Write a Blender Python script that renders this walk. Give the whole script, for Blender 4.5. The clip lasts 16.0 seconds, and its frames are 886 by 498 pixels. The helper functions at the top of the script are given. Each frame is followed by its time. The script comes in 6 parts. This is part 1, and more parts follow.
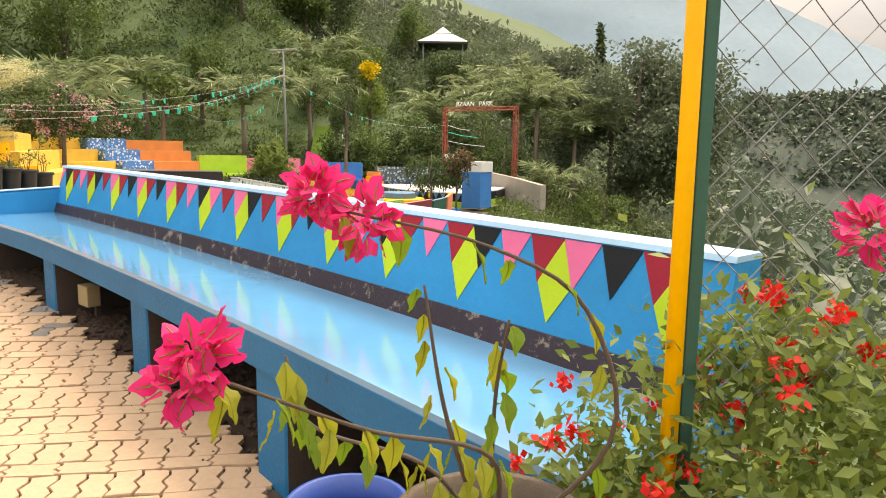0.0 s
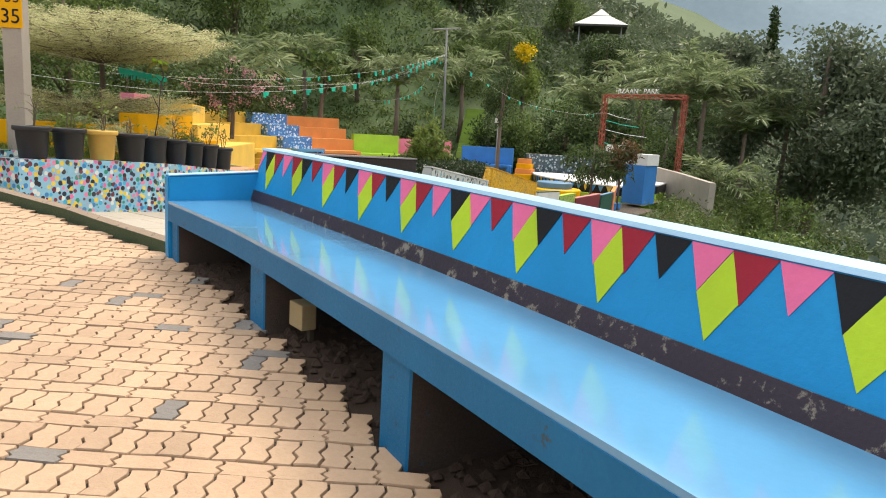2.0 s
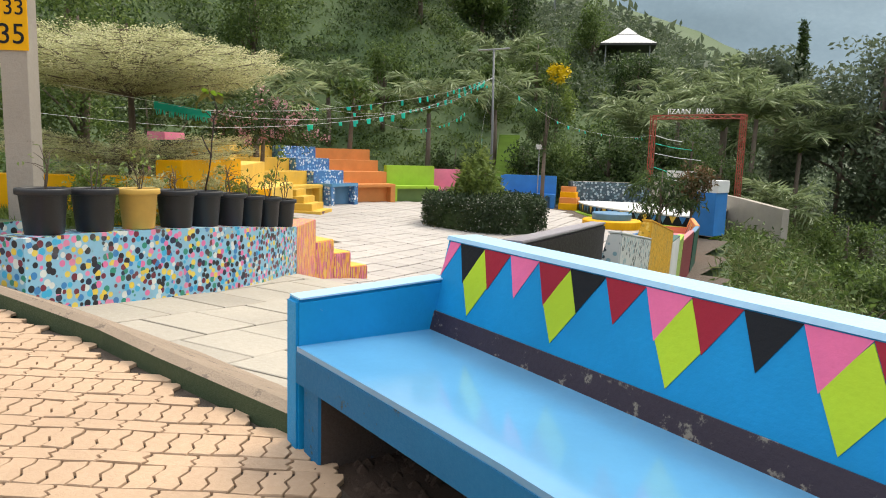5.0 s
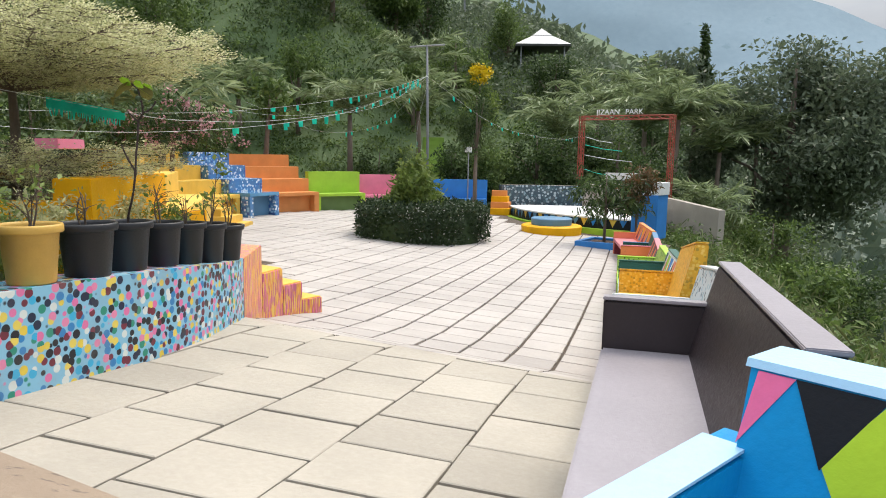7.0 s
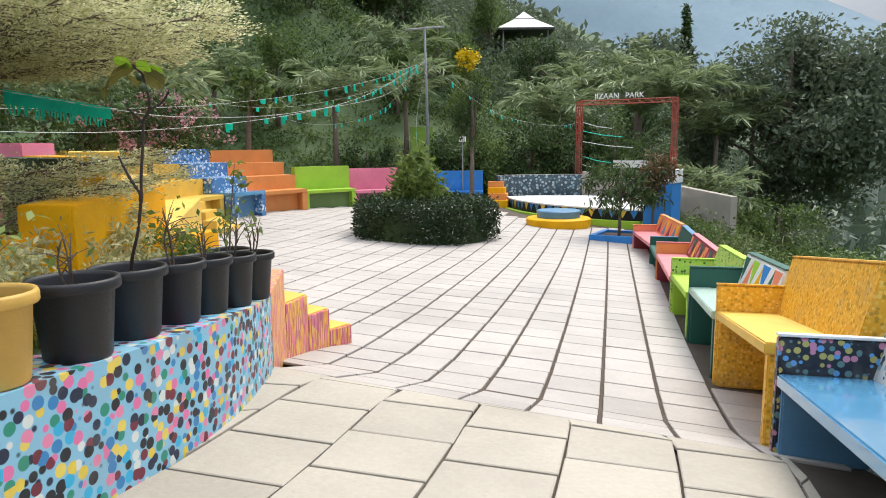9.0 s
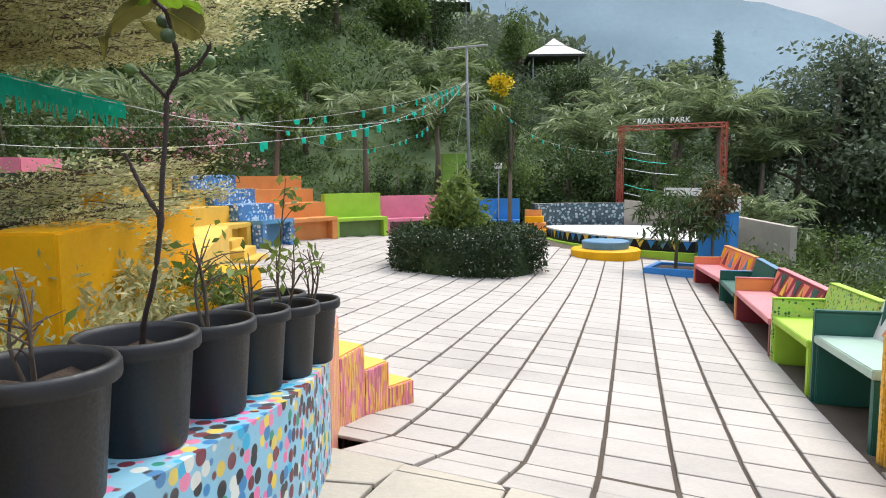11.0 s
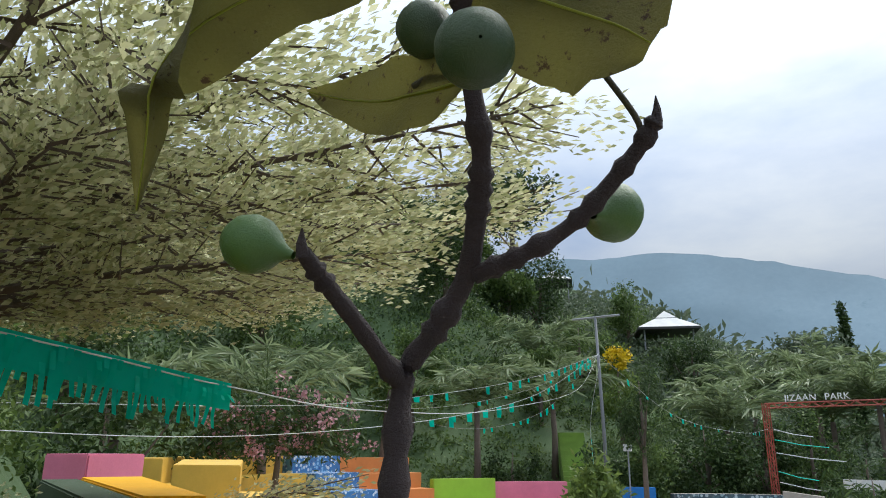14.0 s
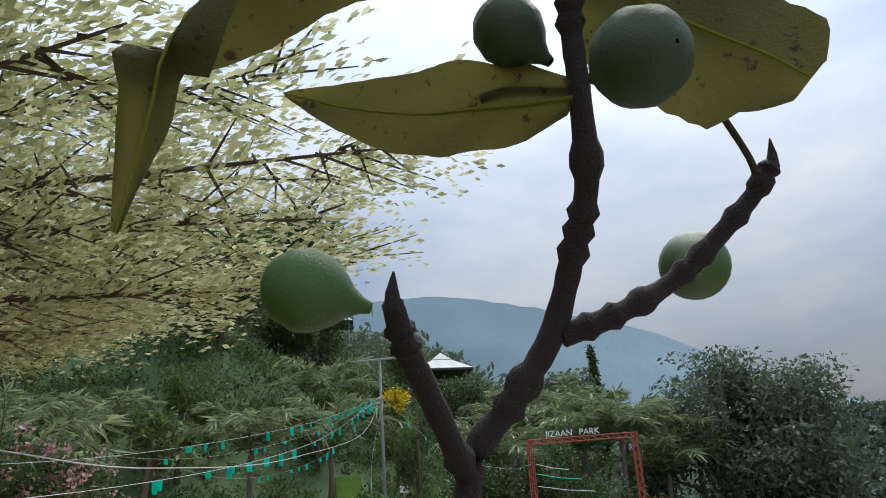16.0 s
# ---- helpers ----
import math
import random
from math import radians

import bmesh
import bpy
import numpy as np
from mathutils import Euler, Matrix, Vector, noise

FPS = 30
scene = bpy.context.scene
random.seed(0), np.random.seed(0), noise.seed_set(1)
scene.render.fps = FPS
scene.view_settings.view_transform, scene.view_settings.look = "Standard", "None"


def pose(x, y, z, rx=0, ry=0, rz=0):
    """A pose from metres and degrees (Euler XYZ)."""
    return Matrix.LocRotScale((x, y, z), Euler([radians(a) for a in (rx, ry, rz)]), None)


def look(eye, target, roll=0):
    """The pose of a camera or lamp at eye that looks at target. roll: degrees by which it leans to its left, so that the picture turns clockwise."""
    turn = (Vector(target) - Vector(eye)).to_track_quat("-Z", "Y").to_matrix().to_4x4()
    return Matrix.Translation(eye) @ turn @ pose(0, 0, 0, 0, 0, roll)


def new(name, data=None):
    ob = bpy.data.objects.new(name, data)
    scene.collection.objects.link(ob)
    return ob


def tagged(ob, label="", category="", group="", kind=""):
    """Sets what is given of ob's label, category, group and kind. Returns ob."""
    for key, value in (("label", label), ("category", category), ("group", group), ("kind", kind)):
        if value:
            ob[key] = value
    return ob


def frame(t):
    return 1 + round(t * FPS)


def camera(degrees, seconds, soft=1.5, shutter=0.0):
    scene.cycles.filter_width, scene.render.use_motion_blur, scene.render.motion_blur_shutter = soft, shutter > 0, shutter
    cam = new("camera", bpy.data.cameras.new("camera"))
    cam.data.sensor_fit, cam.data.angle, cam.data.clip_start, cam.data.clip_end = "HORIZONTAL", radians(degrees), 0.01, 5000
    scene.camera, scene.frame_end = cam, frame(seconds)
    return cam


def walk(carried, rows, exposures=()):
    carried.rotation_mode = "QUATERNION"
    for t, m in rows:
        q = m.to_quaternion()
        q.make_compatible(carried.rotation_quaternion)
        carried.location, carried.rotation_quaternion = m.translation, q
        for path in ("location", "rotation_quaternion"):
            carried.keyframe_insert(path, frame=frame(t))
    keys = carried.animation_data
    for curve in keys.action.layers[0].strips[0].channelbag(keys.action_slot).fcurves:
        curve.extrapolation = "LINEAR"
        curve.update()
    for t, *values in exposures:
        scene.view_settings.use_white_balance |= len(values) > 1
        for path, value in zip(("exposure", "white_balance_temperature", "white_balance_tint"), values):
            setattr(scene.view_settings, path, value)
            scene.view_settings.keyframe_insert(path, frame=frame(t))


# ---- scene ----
cam = camera(65.0, 16.0, soft=1.0)
PATH = [
    (0, (6.293, 2.077, 2.895), (5.625, 3.941, 2.612), 0.8),
    (0.5, (5.963, 2.267, 2.897), (5.204, 4.097, 2.621), 1.5),
    (1, (5.618, 2.445, 2.918), (4.753, 4.227, 2.641), 2.1),
    (1.5, (5.25, 2.641, 2.956), (4.311, 4.381, 2.653), 2.8),
    (2, (4.833, 2.884, 2.942), (3.84, 4.586, 2.602), 3.3),
    (2.5, (4.361, 3.059, 2.972), (3.319, 4.725, 2.599), 3.0),
    (3, (3.898, 3.291, 3.012), (2.822, 4.936, 2.642), 2.3),
    (3.5, (3.416, 3.603, 3.025), (2.329, 5.249, 2.691), 2.0),
    (3.7, (3.231, 3.705, 3.03), (2.139, 5.349, 2.705), 1.7),
    (6, (0.989, 5.104, 3.146), (0.077, 6.868, 2.907), 1.8),
    (6.5, (0.528, 5.408, 3.151), (-0.318, 7.204, 2.905), 1.5),
    (7, (0.14, 5.713, 3.15), (-0.647, 7.533, 2.889), 1.0),
    (7.5, (-0.32, 5.88, 3.197), (-1.069, 7.713, 2.916), 0.4),
    (8, (-0.732, 6.227, 3.228), (-1.454, 8.07, 2.938), -0.2),
    (10.5, (-2.382, 7.854, 3.262), (-3.11, 9.694, 2.97), -0.9),
    (11, (-2.651, 8.156, 3.131), (-3.423, 9.989, 2.921), -0.3),
    (11.5, (-2.993, 8.495, 3.071), (-3.78, 10.328, 2.93), 0.4),
    (12, (-3.28, 8.828, 3.099), (-4.12, 10.643, 3.061), 0.2),
    (12.5, (-3.477, 9.096, 3.115), (-4.432, 10.85, 3.224), 0.3),
    (13, (-3.737, 9.341, 3.199), (-4.789, 11.021, 3.467), 0.8),
    (13.5, (-3.985, 9.43, 3.264), (-5.051, 11.07, 3.68), 0.8),
    (14, (-4.145, 9.575, 3.350), (-5.127, 11.224, 3.910), 0.4),
    (14.5, (-4.254, 9.577, 3.425), (-5.016, 11.294, 4.110), -1.0),
    (15, (-4.364, 9.558, 3.475), (-4.860, 11.356, 4.196), -2.1),
    (15.5, (-4.370, 9.559, 3.458), (-4.716, 11.405, 4.144), -2.6),
    (16, (-4.344, 9.597, 3.388), (-4.736, 11.444, 4.046), -3.0),
]
walk(cam, [(t, look(eye, target, roll)) for t, eye, target, roll in PATH],
     exposures=[(0.0, 0.8, 8800, 14), (1.0, 0.55, 7800, 12), (3.5, 0.35, 7300, 10), (6.0, 0.3, 6900, 8), (7.0, 0.28, 6700, 9), (11.5, 0.35, 6400, 9), (12.5, 0.3, 6250, 6), (13.5, 0.12, 6150, 6), (14.5, -0.24, 6050, 7), (16.0, -0.31, 6100, 7)])

# ---- world and sun ----
SUN_AZ, SUN_EL = 15.0, 58.0      # degrees from +y towards +x, and above the horizon
world = bpy.data.worlds.new("overcast_sky")
scene.world = world
world.use_nodes = True
wt = world.node_tree
wt.nodes.clear()
w_out = wt.nodes.new("ShaderNodeOutputWorld")
w_bg = wt.nodes.new("ShaderNodeBackground")
w_sky = wt.nodes.new("ShaderNodeTexSky")
w_sky.sky_type = "NISHITA"
w_sky.sun_disc = False
w_sky.sun_elevation = radians(SUN_EL)
w_sky.sun_rotation = radians(SUN_AZ)
w_sky.dust_density = 4.0
w_bg.inputs["Strength"].default_value = 0.12
w_mix = wt.nodes.new("ShaderNodeMix")
w_mix.data_type = "RGBA"
w_co = wt.nodes.new("ShaderNodeTexCoord")
w_map = wt.nodes.new("ShaderNodeMapping")
w_map.inputs["Scale"].default_value = (1.0, 1.0, 2.6)
w_noise = wt.nodes.new("ShaderNodeTexNoise")
w_noise.inputs["Scale"].default_value = 2.2
w_noise.inputs["Detail"].default_value = 7.0
w_noise.inputs["Roughness"].default_value = 0.55
w_ramp = wt.nodes.new("ShaderNodeValToRGB")
w_ramp.color_ramp.elements[0].position, w_ramp.color_ramp.elements[1].position = 0.34, 0.68
w_ramp.color_ramp.elements[0].color = (4.2, 5.0, 6.6, 1)
w_ramp.color_ramp.elements[1].color = (8.2, 8.3, 8.4, 1)
wt.links.new(w_co.outputs["Generated"], w_map.inputs["Vector"])
wt.links.new(w_map.outputs["Vector"], w_noise.inputs["Vector"])
wt.links.new(w_noise.outputs["Fac"], w_ramp.inputs["Fac"])
w_mix.inputs[0].default_value = 0.85
wt.links.new(w_sky.outputs["Color"], w_mix.inputs[6])
wt.links.new(w_ramp.outputs["Color"], w_mix.inputs[7])
# an overcast sky is brighter overhead than near the horizon
w_sep = wt.nodes.new("ShaderNodeSeparateXYZ")
w_up = wt.nodes.new("ShaderNodeMapRange")
w_up.inputs["From Min"].default_value, w_up.inputs["From Max"].default_value = 0.05, 1.0
w_up.inputs["To Min"].default_value, w_up.inputs["To Max"].default_value = 0.041, 0.31
wt.links.new(w_co.outputs["Generated"], w_sep.inputs["Vector"])
wt.links.new(w_sep.outputs["Z"], w_up.inputs["Value"])
wt.links.new(w_up.outputs["Result"], w_bg.inputs["Strength"])
wt.links.new(w_mix.outputs[2], w_bg.inputs["Color"])
wt.links.new(w_bg.outputs["Background"], w_out.inputs["Surface"])
sun = new("sun", bpy.data.lights.new("sun", "SUN"))
sun.data.energy, sun.data.angle, sun.data.color = 2.2, radians(25), (1.0, 0.93, 0.82)
sun.matrix_world = look((0, 0, 60), (-60 * math.sin(radians(SUN_AZ)) / math.tan(radians(SUN_EL)), -60 * math.cos(radians(SUN_AZ)) / math.tan(radians(SUN_EL)), 0))

# ---- materials ----
def nodes_of(name):
    m = bpy.data.materials.new(name)
    m.use_nodes = True
    return m, m.node_tree, m.node_tree.nodes["Principled BSDF"]


def link_ramp(t, src, stops):
    r = t.nodes.new("ShaderNodeValToRGB")
    e = r.color_ramp.elements
    while len(e) < len(stops):
        e.new(0.5)
    for k, (p, c) in zip(e, stops):
        k.position, k.color = p, (*c, 1)
    t.links.new(src, r.inputs["Fac"])
    return r.outputs["Color"]


def noise_node(t, scale, detail=5.0, rough=0.6, stretch=None):
    co = t.nodes.new("ShaderNodeTexCoord")
    n = t.nodes.new("ShaderNodeTexNoise")
    n.inputs["Scale"].default_value, n.inputs["Detail"].default_value, n.inputs["Roughness"].default_value = scale, detail, rough
    src = co.outputs["Object"]
    if stretch:
        mp = t.nodes.new("ShaderNodeMapping")
        mp.inputs["Scale"].default_value = stretch
        t.links.new(src, mp.inputs["Vector"])
        src = mp.outputs["Vector"]
    t.links.new(src, n.inputs["Vector"])
    return n.outputs["Fac"]


def mixc(t, fac, a, b, mode="MIX"):
    m = t.nodes.new("ShaderNodeMix")
    m.data_type, m.blend_type = "RGBA", mode
    for sock, v in ((m.inputs[0], fac), (m.inputs[6], a), (m.inputs[7], b)):
        if isinstance(v, (int, float)):
            sock.default_value = v
        elif isinstance(v, tuple):
            sock.default_value = (*v, 1)
        else:
            t.links.new(v, sock)
    return m.outputs[2]


def dim(c, k):
    return tuple(min(1.0, v * k) for v in c)


def painted(name, col, rough=0.45, wear=0.25, wear_col=None, scale=3.0, bump=0.15, vary=0.0, coat=0.0):
    """Paint or plaster: broad blotches, fine grain, worn spots and a slight relief."""
    m, t, b = nodes_of(name)
    broad = noise_node(t, scale * 0.5, 4.0)
    fine = noise_node(t, scale * 14, 6.0, 0.7)
    base = link_ramp(t, broad, [(0.3, dim(col, 0.84)), (0.7, dim(col, 1.08))])
    base = mixc(t, link_ramp(t, fine, [(0.35, (0, 0, 0)), (0.75, (0.35, 0.35, 0.35))]), base, dim(col, 0.8))
    if wear > 0:
        spots = noise_node(t, scale * 2.6, 8.0, 0.72)
        lo = 0.72 - 0.16 * wear
        mask = link_ramp(t, spots, [(lo, (0, 0, 0)), (lo + 0.05, (1, 1, 1))])
        base = mixc(t, mask, base, wear_col or dim(col, 0.55))
    if vary:
        info = t.nodes.new("ShaderNodeObjectInfo")
        base = mixc(t, 1.0, base, link_ramp(t, info.outputs["Random"], [(0, (1 - vary,) * 3), (0.5, (1 - 0.4 * vary,) * 3), (1, (1.0, 1.0, 1.0))]), "MULTIPLY")
    t.links.new(base, b.inputs["Base Color"])
    t.links.new(link_ramp(t, fine, [(0.3, (rough * 0.8,) * 3), (0.7, (min(1, rough * 1.25),) * 3)]), b.inputs["Roughness"])
    bp = t.nodes.new("ShaderNodeBump")
    bp.inputs["Strength"].default_value, bp.inputs["Distance"].default_value = bump, 0.02
    t.links.new(fine, bp.inputs["Height"])
    t.links.new(bp.outputs["Normal"], b.inputs["Normal"])
    b.inputs["Coat Weight"].default_value = coat
    return m


def spotted(name, cols, ground, scale, size=0.42, rough=0.5):
    """Painted dots of several colours on a ground colour, as on pebble-dot murals."""
    m, t, b = nodes_of(name)
    co = t.nodes.new("ShaderNodeTexCoord")
    v = t.nodes.new("ShaderNodeTexVoronoi")
    v.inputs["Scale"].default_value, v.inputs["Randomness"].default_value = scale, 0.75
    t.links.new(co.outputs["Object"], v.inputs["Vector"])
    sep = t.nodes.new("ShaderNodeSeparateColor")
    t.links.new(v.outputs["Color"], sep.inputs["Color"])
    stops = [(k / len(cols), c) for k, c in enumerate(cols)]
    r = t.nodes.new("ShaderNodeValToRGB")
    r.color_ramp.interpolation = "CONSTANT"
    e = r.color_ramp.elements
    while len(e) < len(stops):
        e.new(0.5)
    for k, (p, c) in zip(e, stops):
        k.position, k.color = p, (*c, 1)
    t.links.new(sep.outputs[0], r.inputs["Fac"])
    mask = link_ramp(t, v.outputs["Distance"], [(size, (0, 0, 0)), (size + 0.06, (1, 1, 1))])
    base = mixc(t, mask, r.outputs["Color"], ground)
    dirt = noise_node(t, 4.0, 6.0)
    base = mixc(t, link_ramp(t, dirt, [(0.5, (0, 0, 0)), (0.8, (0.4, 0.4, 0.4))]), base, (0.25, 0.23, 0.2))
    t.links.new(base, b.inputs["Base Color"])
    b.inputs["Roughness"].default_value = rough
    return m


def leafy(name, a, c, rough=0.55, glow=0.25, patch=None):
    """Leaves: colour varies leaf by leaf, and some light passes through."""
    m, t, b = nodes_of(name)
    geo = t.nodes.new("ShaderNodeNewGeometry")
    stops = [(0, a), (1, c)]
    if patch:
        stops = [(0, a), (0.55, c), (0.6, patch), (1, patch)]
    base = link_ramp(t, geo.outputs["Random Per Island"], stops)
    n = noise_node(t, 0.6, 3.0)
    base = mixc(t, link_ramp(t, n, [(0.35, (0, 0, 0)), (0.7, (0.55, 0.55, 0.55))]), base, dim(a, 0.7))
    t.links.new(base, b.inputs["Base Color"])
    b.inputs["Roughness"].default_value = rough
    b.inputs["Specular IOR Level"].default_value = 0.35
    tr = t.nodes.new("ShaderNodeBsdfTranslucent")
    t.links.new(base, tr.inputs["Color"])
    mx = t.nodes.new("ShaderNodeMixShader")
    mx.inputs["Fac"].default_value = glow
    t.links.new(b.outputs["BSDF"], mx.inputs[1])
    t.links.new(tr.outputs["BSDF"], mx.inputs[2])
    t.links.new(mx.outputs["Shader"], t.nodes["Material Output"].inputs["Surface"])
    return m


BLUE, BLUE_D = (0.0015, 0.26, 0.56), (0.02, 0.14, 0.3)
YEL, LIME, PINK, RED, BLACK = (0.80, 0.40, 0.006), (0.44, 0.62, 0.04), (0.80, 0.16, 0.33), (0.33, 0.02, 0.04), (0.012, 0.014, 0.018)
M = {
    "blue": painted("blue_gloss_paint", BLUE, 0.35, 0.15, (0.25, 0.36, 0.42)),
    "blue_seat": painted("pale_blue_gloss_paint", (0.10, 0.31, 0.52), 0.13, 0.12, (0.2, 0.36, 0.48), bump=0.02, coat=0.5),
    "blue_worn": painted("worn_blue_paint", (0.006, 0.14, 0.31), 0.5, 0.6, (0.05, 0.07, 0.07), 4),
    "blue_cap": painted("pale_blue_cap_paint", (0.35, 0.6, 0.8), 0.4, 0.3, (0.5, 0.5, 0.48)),
    # worn brown with the shade below the seat mixed into the colour
    "leg_side": painted("shaded_brown_concrete", (0.07, 0.05, 0.04), 0.8, 0.6, (0.02, 0.07, 0.13), 5, 0.5),
    "purple": painted("chipped_dark_purple_paint", (0.03, 0.018, 0.03), 0.5, 0.95, (0.22, 0.19, 0.15), 4),
    "lime": painted("lime_paint", LIME, 0.45, 0.05),
    "pink": painted("pink_paint", PINK, 0.45, 0.05),
    "red": painted("dark_red_paint", RED, 0.45, 0.05),
    "black": painted("black_paint", BLACK, 0.4, 0.05),
    "paver": painted("sandstone_paver", (0.50, 0.34, 0.22), 0.85, 0.3, (0.4, 0.24, 0.15), 2.2, 0.5, vary=0.22),
    "paver_grey": painted("grey_paver", (0.2, 0.18, 0.16), 0.85, 0.3, None, 3, 0.5),
    "joint": painted("joint_soil", (0.1, 0.075, 0.055), 0.95, 0.3, None, 12, 0.8),
    "soil": painted("red_soil_with_stones", (0.085, 0.05, 0.033), 0.95, 0.5, (0.035, 0.03, 0.027), 8, 1.0),
    "slab": painted("cream_limestone_slab", (0.43, 0.385, 0.315), 0.7, 0.35, (0.36, 0.31, 0.25), 1.6, 0.35, vary=0.2),
    "tile": painted("pale_stone_tile", (0.45, 0.41, 0.375), 0.7, 0.3, (0.38, 0.34, 0.31), 1.6, 0.3, vary=0.16),
    "concrete": painted("weathered_concrete", (0.36, 0.32, 0.27), 0.9, 0.5, (0.2, 0.17, 0.14), 2.5, 0.5),
    "kerb": painted("kerb_concrete", (0.33, 0.25, 0.18), 0.9, 0.9, (0.17, 0.13, 0.1), 3.0, 0.8),
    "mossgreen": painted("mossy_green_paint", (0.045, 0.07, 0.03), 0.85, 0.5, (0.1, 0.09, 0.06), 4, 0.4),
    "yellow": painted("golden_yellow_paint", YEL, 0.5, 0.12, (0.5, 0.3, 0.08)),
    "yellow_l": painted("light_yellow_paint", (0.72, 0.46, 0.07), 0.55, 0.35, (0.42, 0.26, 0.07)),
    "orange": painted("weathered_orange_paint", (0.68, 0.26, 0.07), 0.6, 0.45, (0.3, 0.16, 0.09)),
    "limew": painted("weathered_lime_paint", (0.34, 0.55, 0.04), 0.6, 0.5, (0.14, 0.2, 0.06)),
    "pinkw": painted("weathered_pink_paint", (0.7, 0.2, 0.3), 0.6, 0.5, (0.36, 0.16, 0.18)),
    "blue2": painted("stand_blue_paint", (0.02, 0.2, 0.55), 0.5, 0.3, (0.06, 0.12, 0.2)),
    "steelblue": painted("steel_blue_paint", (0.09, 0.22, 0.36), 0.5, 0.3),
    "mauve": painted("dusty_mauve_paint", (0.25, 0.12, 0.15), 0.6, 0.3),
    "olive": painted("dull_green_paint", (0.15, 0.24, 0.07), 0.6, 0.3),
    "dgreen": painted("dark_green_paint", (0.01, 0.09, 0.065), 0.5, 0.2, (0.06, 0.1, 0.08)),
    "pale_green": painted("pale_green_white_paint", (0.36, 0.5, 0.42), 0.4, 0.3, (0.2, 0.34, 0.26)),
    "maroon": painted("maroon_paint", (0.22, 0.025, 0.04), 0.5, 0.2),
    "rose": painted("rose_paint", (0.6, 0.2, 0.22), 0.5, 0.3),
    "coral": painted("coral_paint", (0.75, 0.22, 0.12), 0.5, 0.3),
    "white": painted("white_paint", (0.72, 0.72, 0.7), 0.5, 0.25, (0.5, 0.48, 0.44)),
    "lilac": painted("lilac_grey_paint", (0.31, 0.28, 0.30), 0.35, 0.45, (0.2, 0.17, 0.18)),
    "darkbench": painted("dark_brown_paint", (0.025, 0.016, 0.018), 0.45, 0.2, (0.1, 0.08, 0.08)),
    "mosaic": spotted("pebble_dot_mural", [(0.012, 0.014, 0.02), (0.68, 0.16, 0.34), (0.012, 0.02, 0.05), (0.7, 0.52, 0.06), (0.16, 0.02, 0.04), (0.03, 0.38, 0.62), (0.012, 0.014, 0.02), (0.72, 0.56, 0.1), (0.62, 0.66, 0.62), (0.14, 0.02, 0.035), (0.03, 0.2, 0.45), (0.7, 0.22, 0.36), (0.02, 0.24, 0.16)], (0.22, 0.47, 0.62), 15.5, 0.5),
    "mosaic_blue": spotted("blue_white_dot_mural", [(0.75, 0.78, 0.8), (0.05, 0.1, 0.3), (0.3, 0.5, 0.7), (0.7, 0.72, 0.75)], (0.06, 0.2, 0.42), 9.0),
    "mosaic_grey": spotted("grey_stone_mosaic", [(0.2, 0.3, 0.34), (0.05, 0.1, 0.12), (0.35, 0.42, 0.45)], (0.03, 0.06, 0.08), 7.0),
    "mosaic_dark": spotted("dark_dot_mural", [(0.1, 0.3, 0.6), (0.5, 0.2, 0.3), (0.4, 0.35, 0.1), (0.1, 0.2, 0.2)], (0.01, 0.012, 0.02), 18.0),
    "yspot": spotted("yellow_dot_mural", [(0.75, 0.45, 0.05), (0.45, 0.25, 0.02), (0.8, 0.5, 0.1)], (0.7, 0.36, 0.02), 26.0),
    "wdash": spotted("white_black_dash_mural", [(0.03, 0.05, 0.06), (0.6, 0.62, 0.6), (0.25, 0.4, 0.45)], (0.62, 0.62, 0.6), 16.0),
    "gdash": spotted("green_black_dash_mural", [(0.03, 0.1, 0.02), (0.3, 0.5, 0.06), (0.5, 0.5, 0.1)], (0.35, 0.5, 0.12), 22.0),
    "pot": painted("black_plastic", (0.014, 0.015, 0.018), 0.5, 0.15, (0.07, 0.065, 0.06), 6, 0.1),
    "pot_y": painted("yellow_plastic", (0.62, 0.38, 0.08), 0.5, 0.2, (0.4, 0.28, 0.1), 6, 0.1),
    "pot_b": painted("blue_plastic", (0.01, 0.06, 0.3), 0.4, 0.1, None, 6, 0.1),
    "bark": painted("grey_brown_bark", (0.17, 0.13, 0.1), 0.9, 0.6, (0.06, 0.05, 0.04), 9, 0.9),
    "stem": painted("dark_purple_brown_bark", (0.06, 0.04, 0.038), 0.75, 0.6, (0.13, 0.1, 0.09), 40, 0.8),
    "twig": painted("twig_bark", (0.12, 0.09, 0.065), 0.85, 0.3, None, 30, 0.5),
    "steel": painted("galvanised_steel", (0.3, 0.31, 0.32), 0.5, 0.3, None, 5, 0.1),
    "rust": painted("red_oxide_paint", (0.34, 0.07, 0.045), 0.65, 0.4, (0.16, 0.06, 0.04)),
    "postgreen": painted("post_green_paint", (0.02, 0.1, 0.07), 0.5, 0.3),
    "wire": painted("grey_wire", (0.16, 0.17, 0.18), 0.5, 0.1),
    "rope": painted("white_cord", (0.62, 0.64, 0.62), 0.7, 0.2),
    "teal": painted("turquoise_plastic_sheet", (0.03, 0.76, 0.62), 0.4, 0.15, (0.06, 0.55, 0.48), 5, 0.1),
    "grass": painted("grassy_earth", (0.055, 0.095, 0.028), 0.95, 0.45, (0.1, 0.09, 0.04), 0.7, 1.0),
    "roof": painted("pale_canvas_roof", (0.66, 0.66, 0.62), 0.7, 0.3),
    "roofd": painted("dark_roof_underside", (0.06, 0.06, 0.055), 0.8, 0.2),
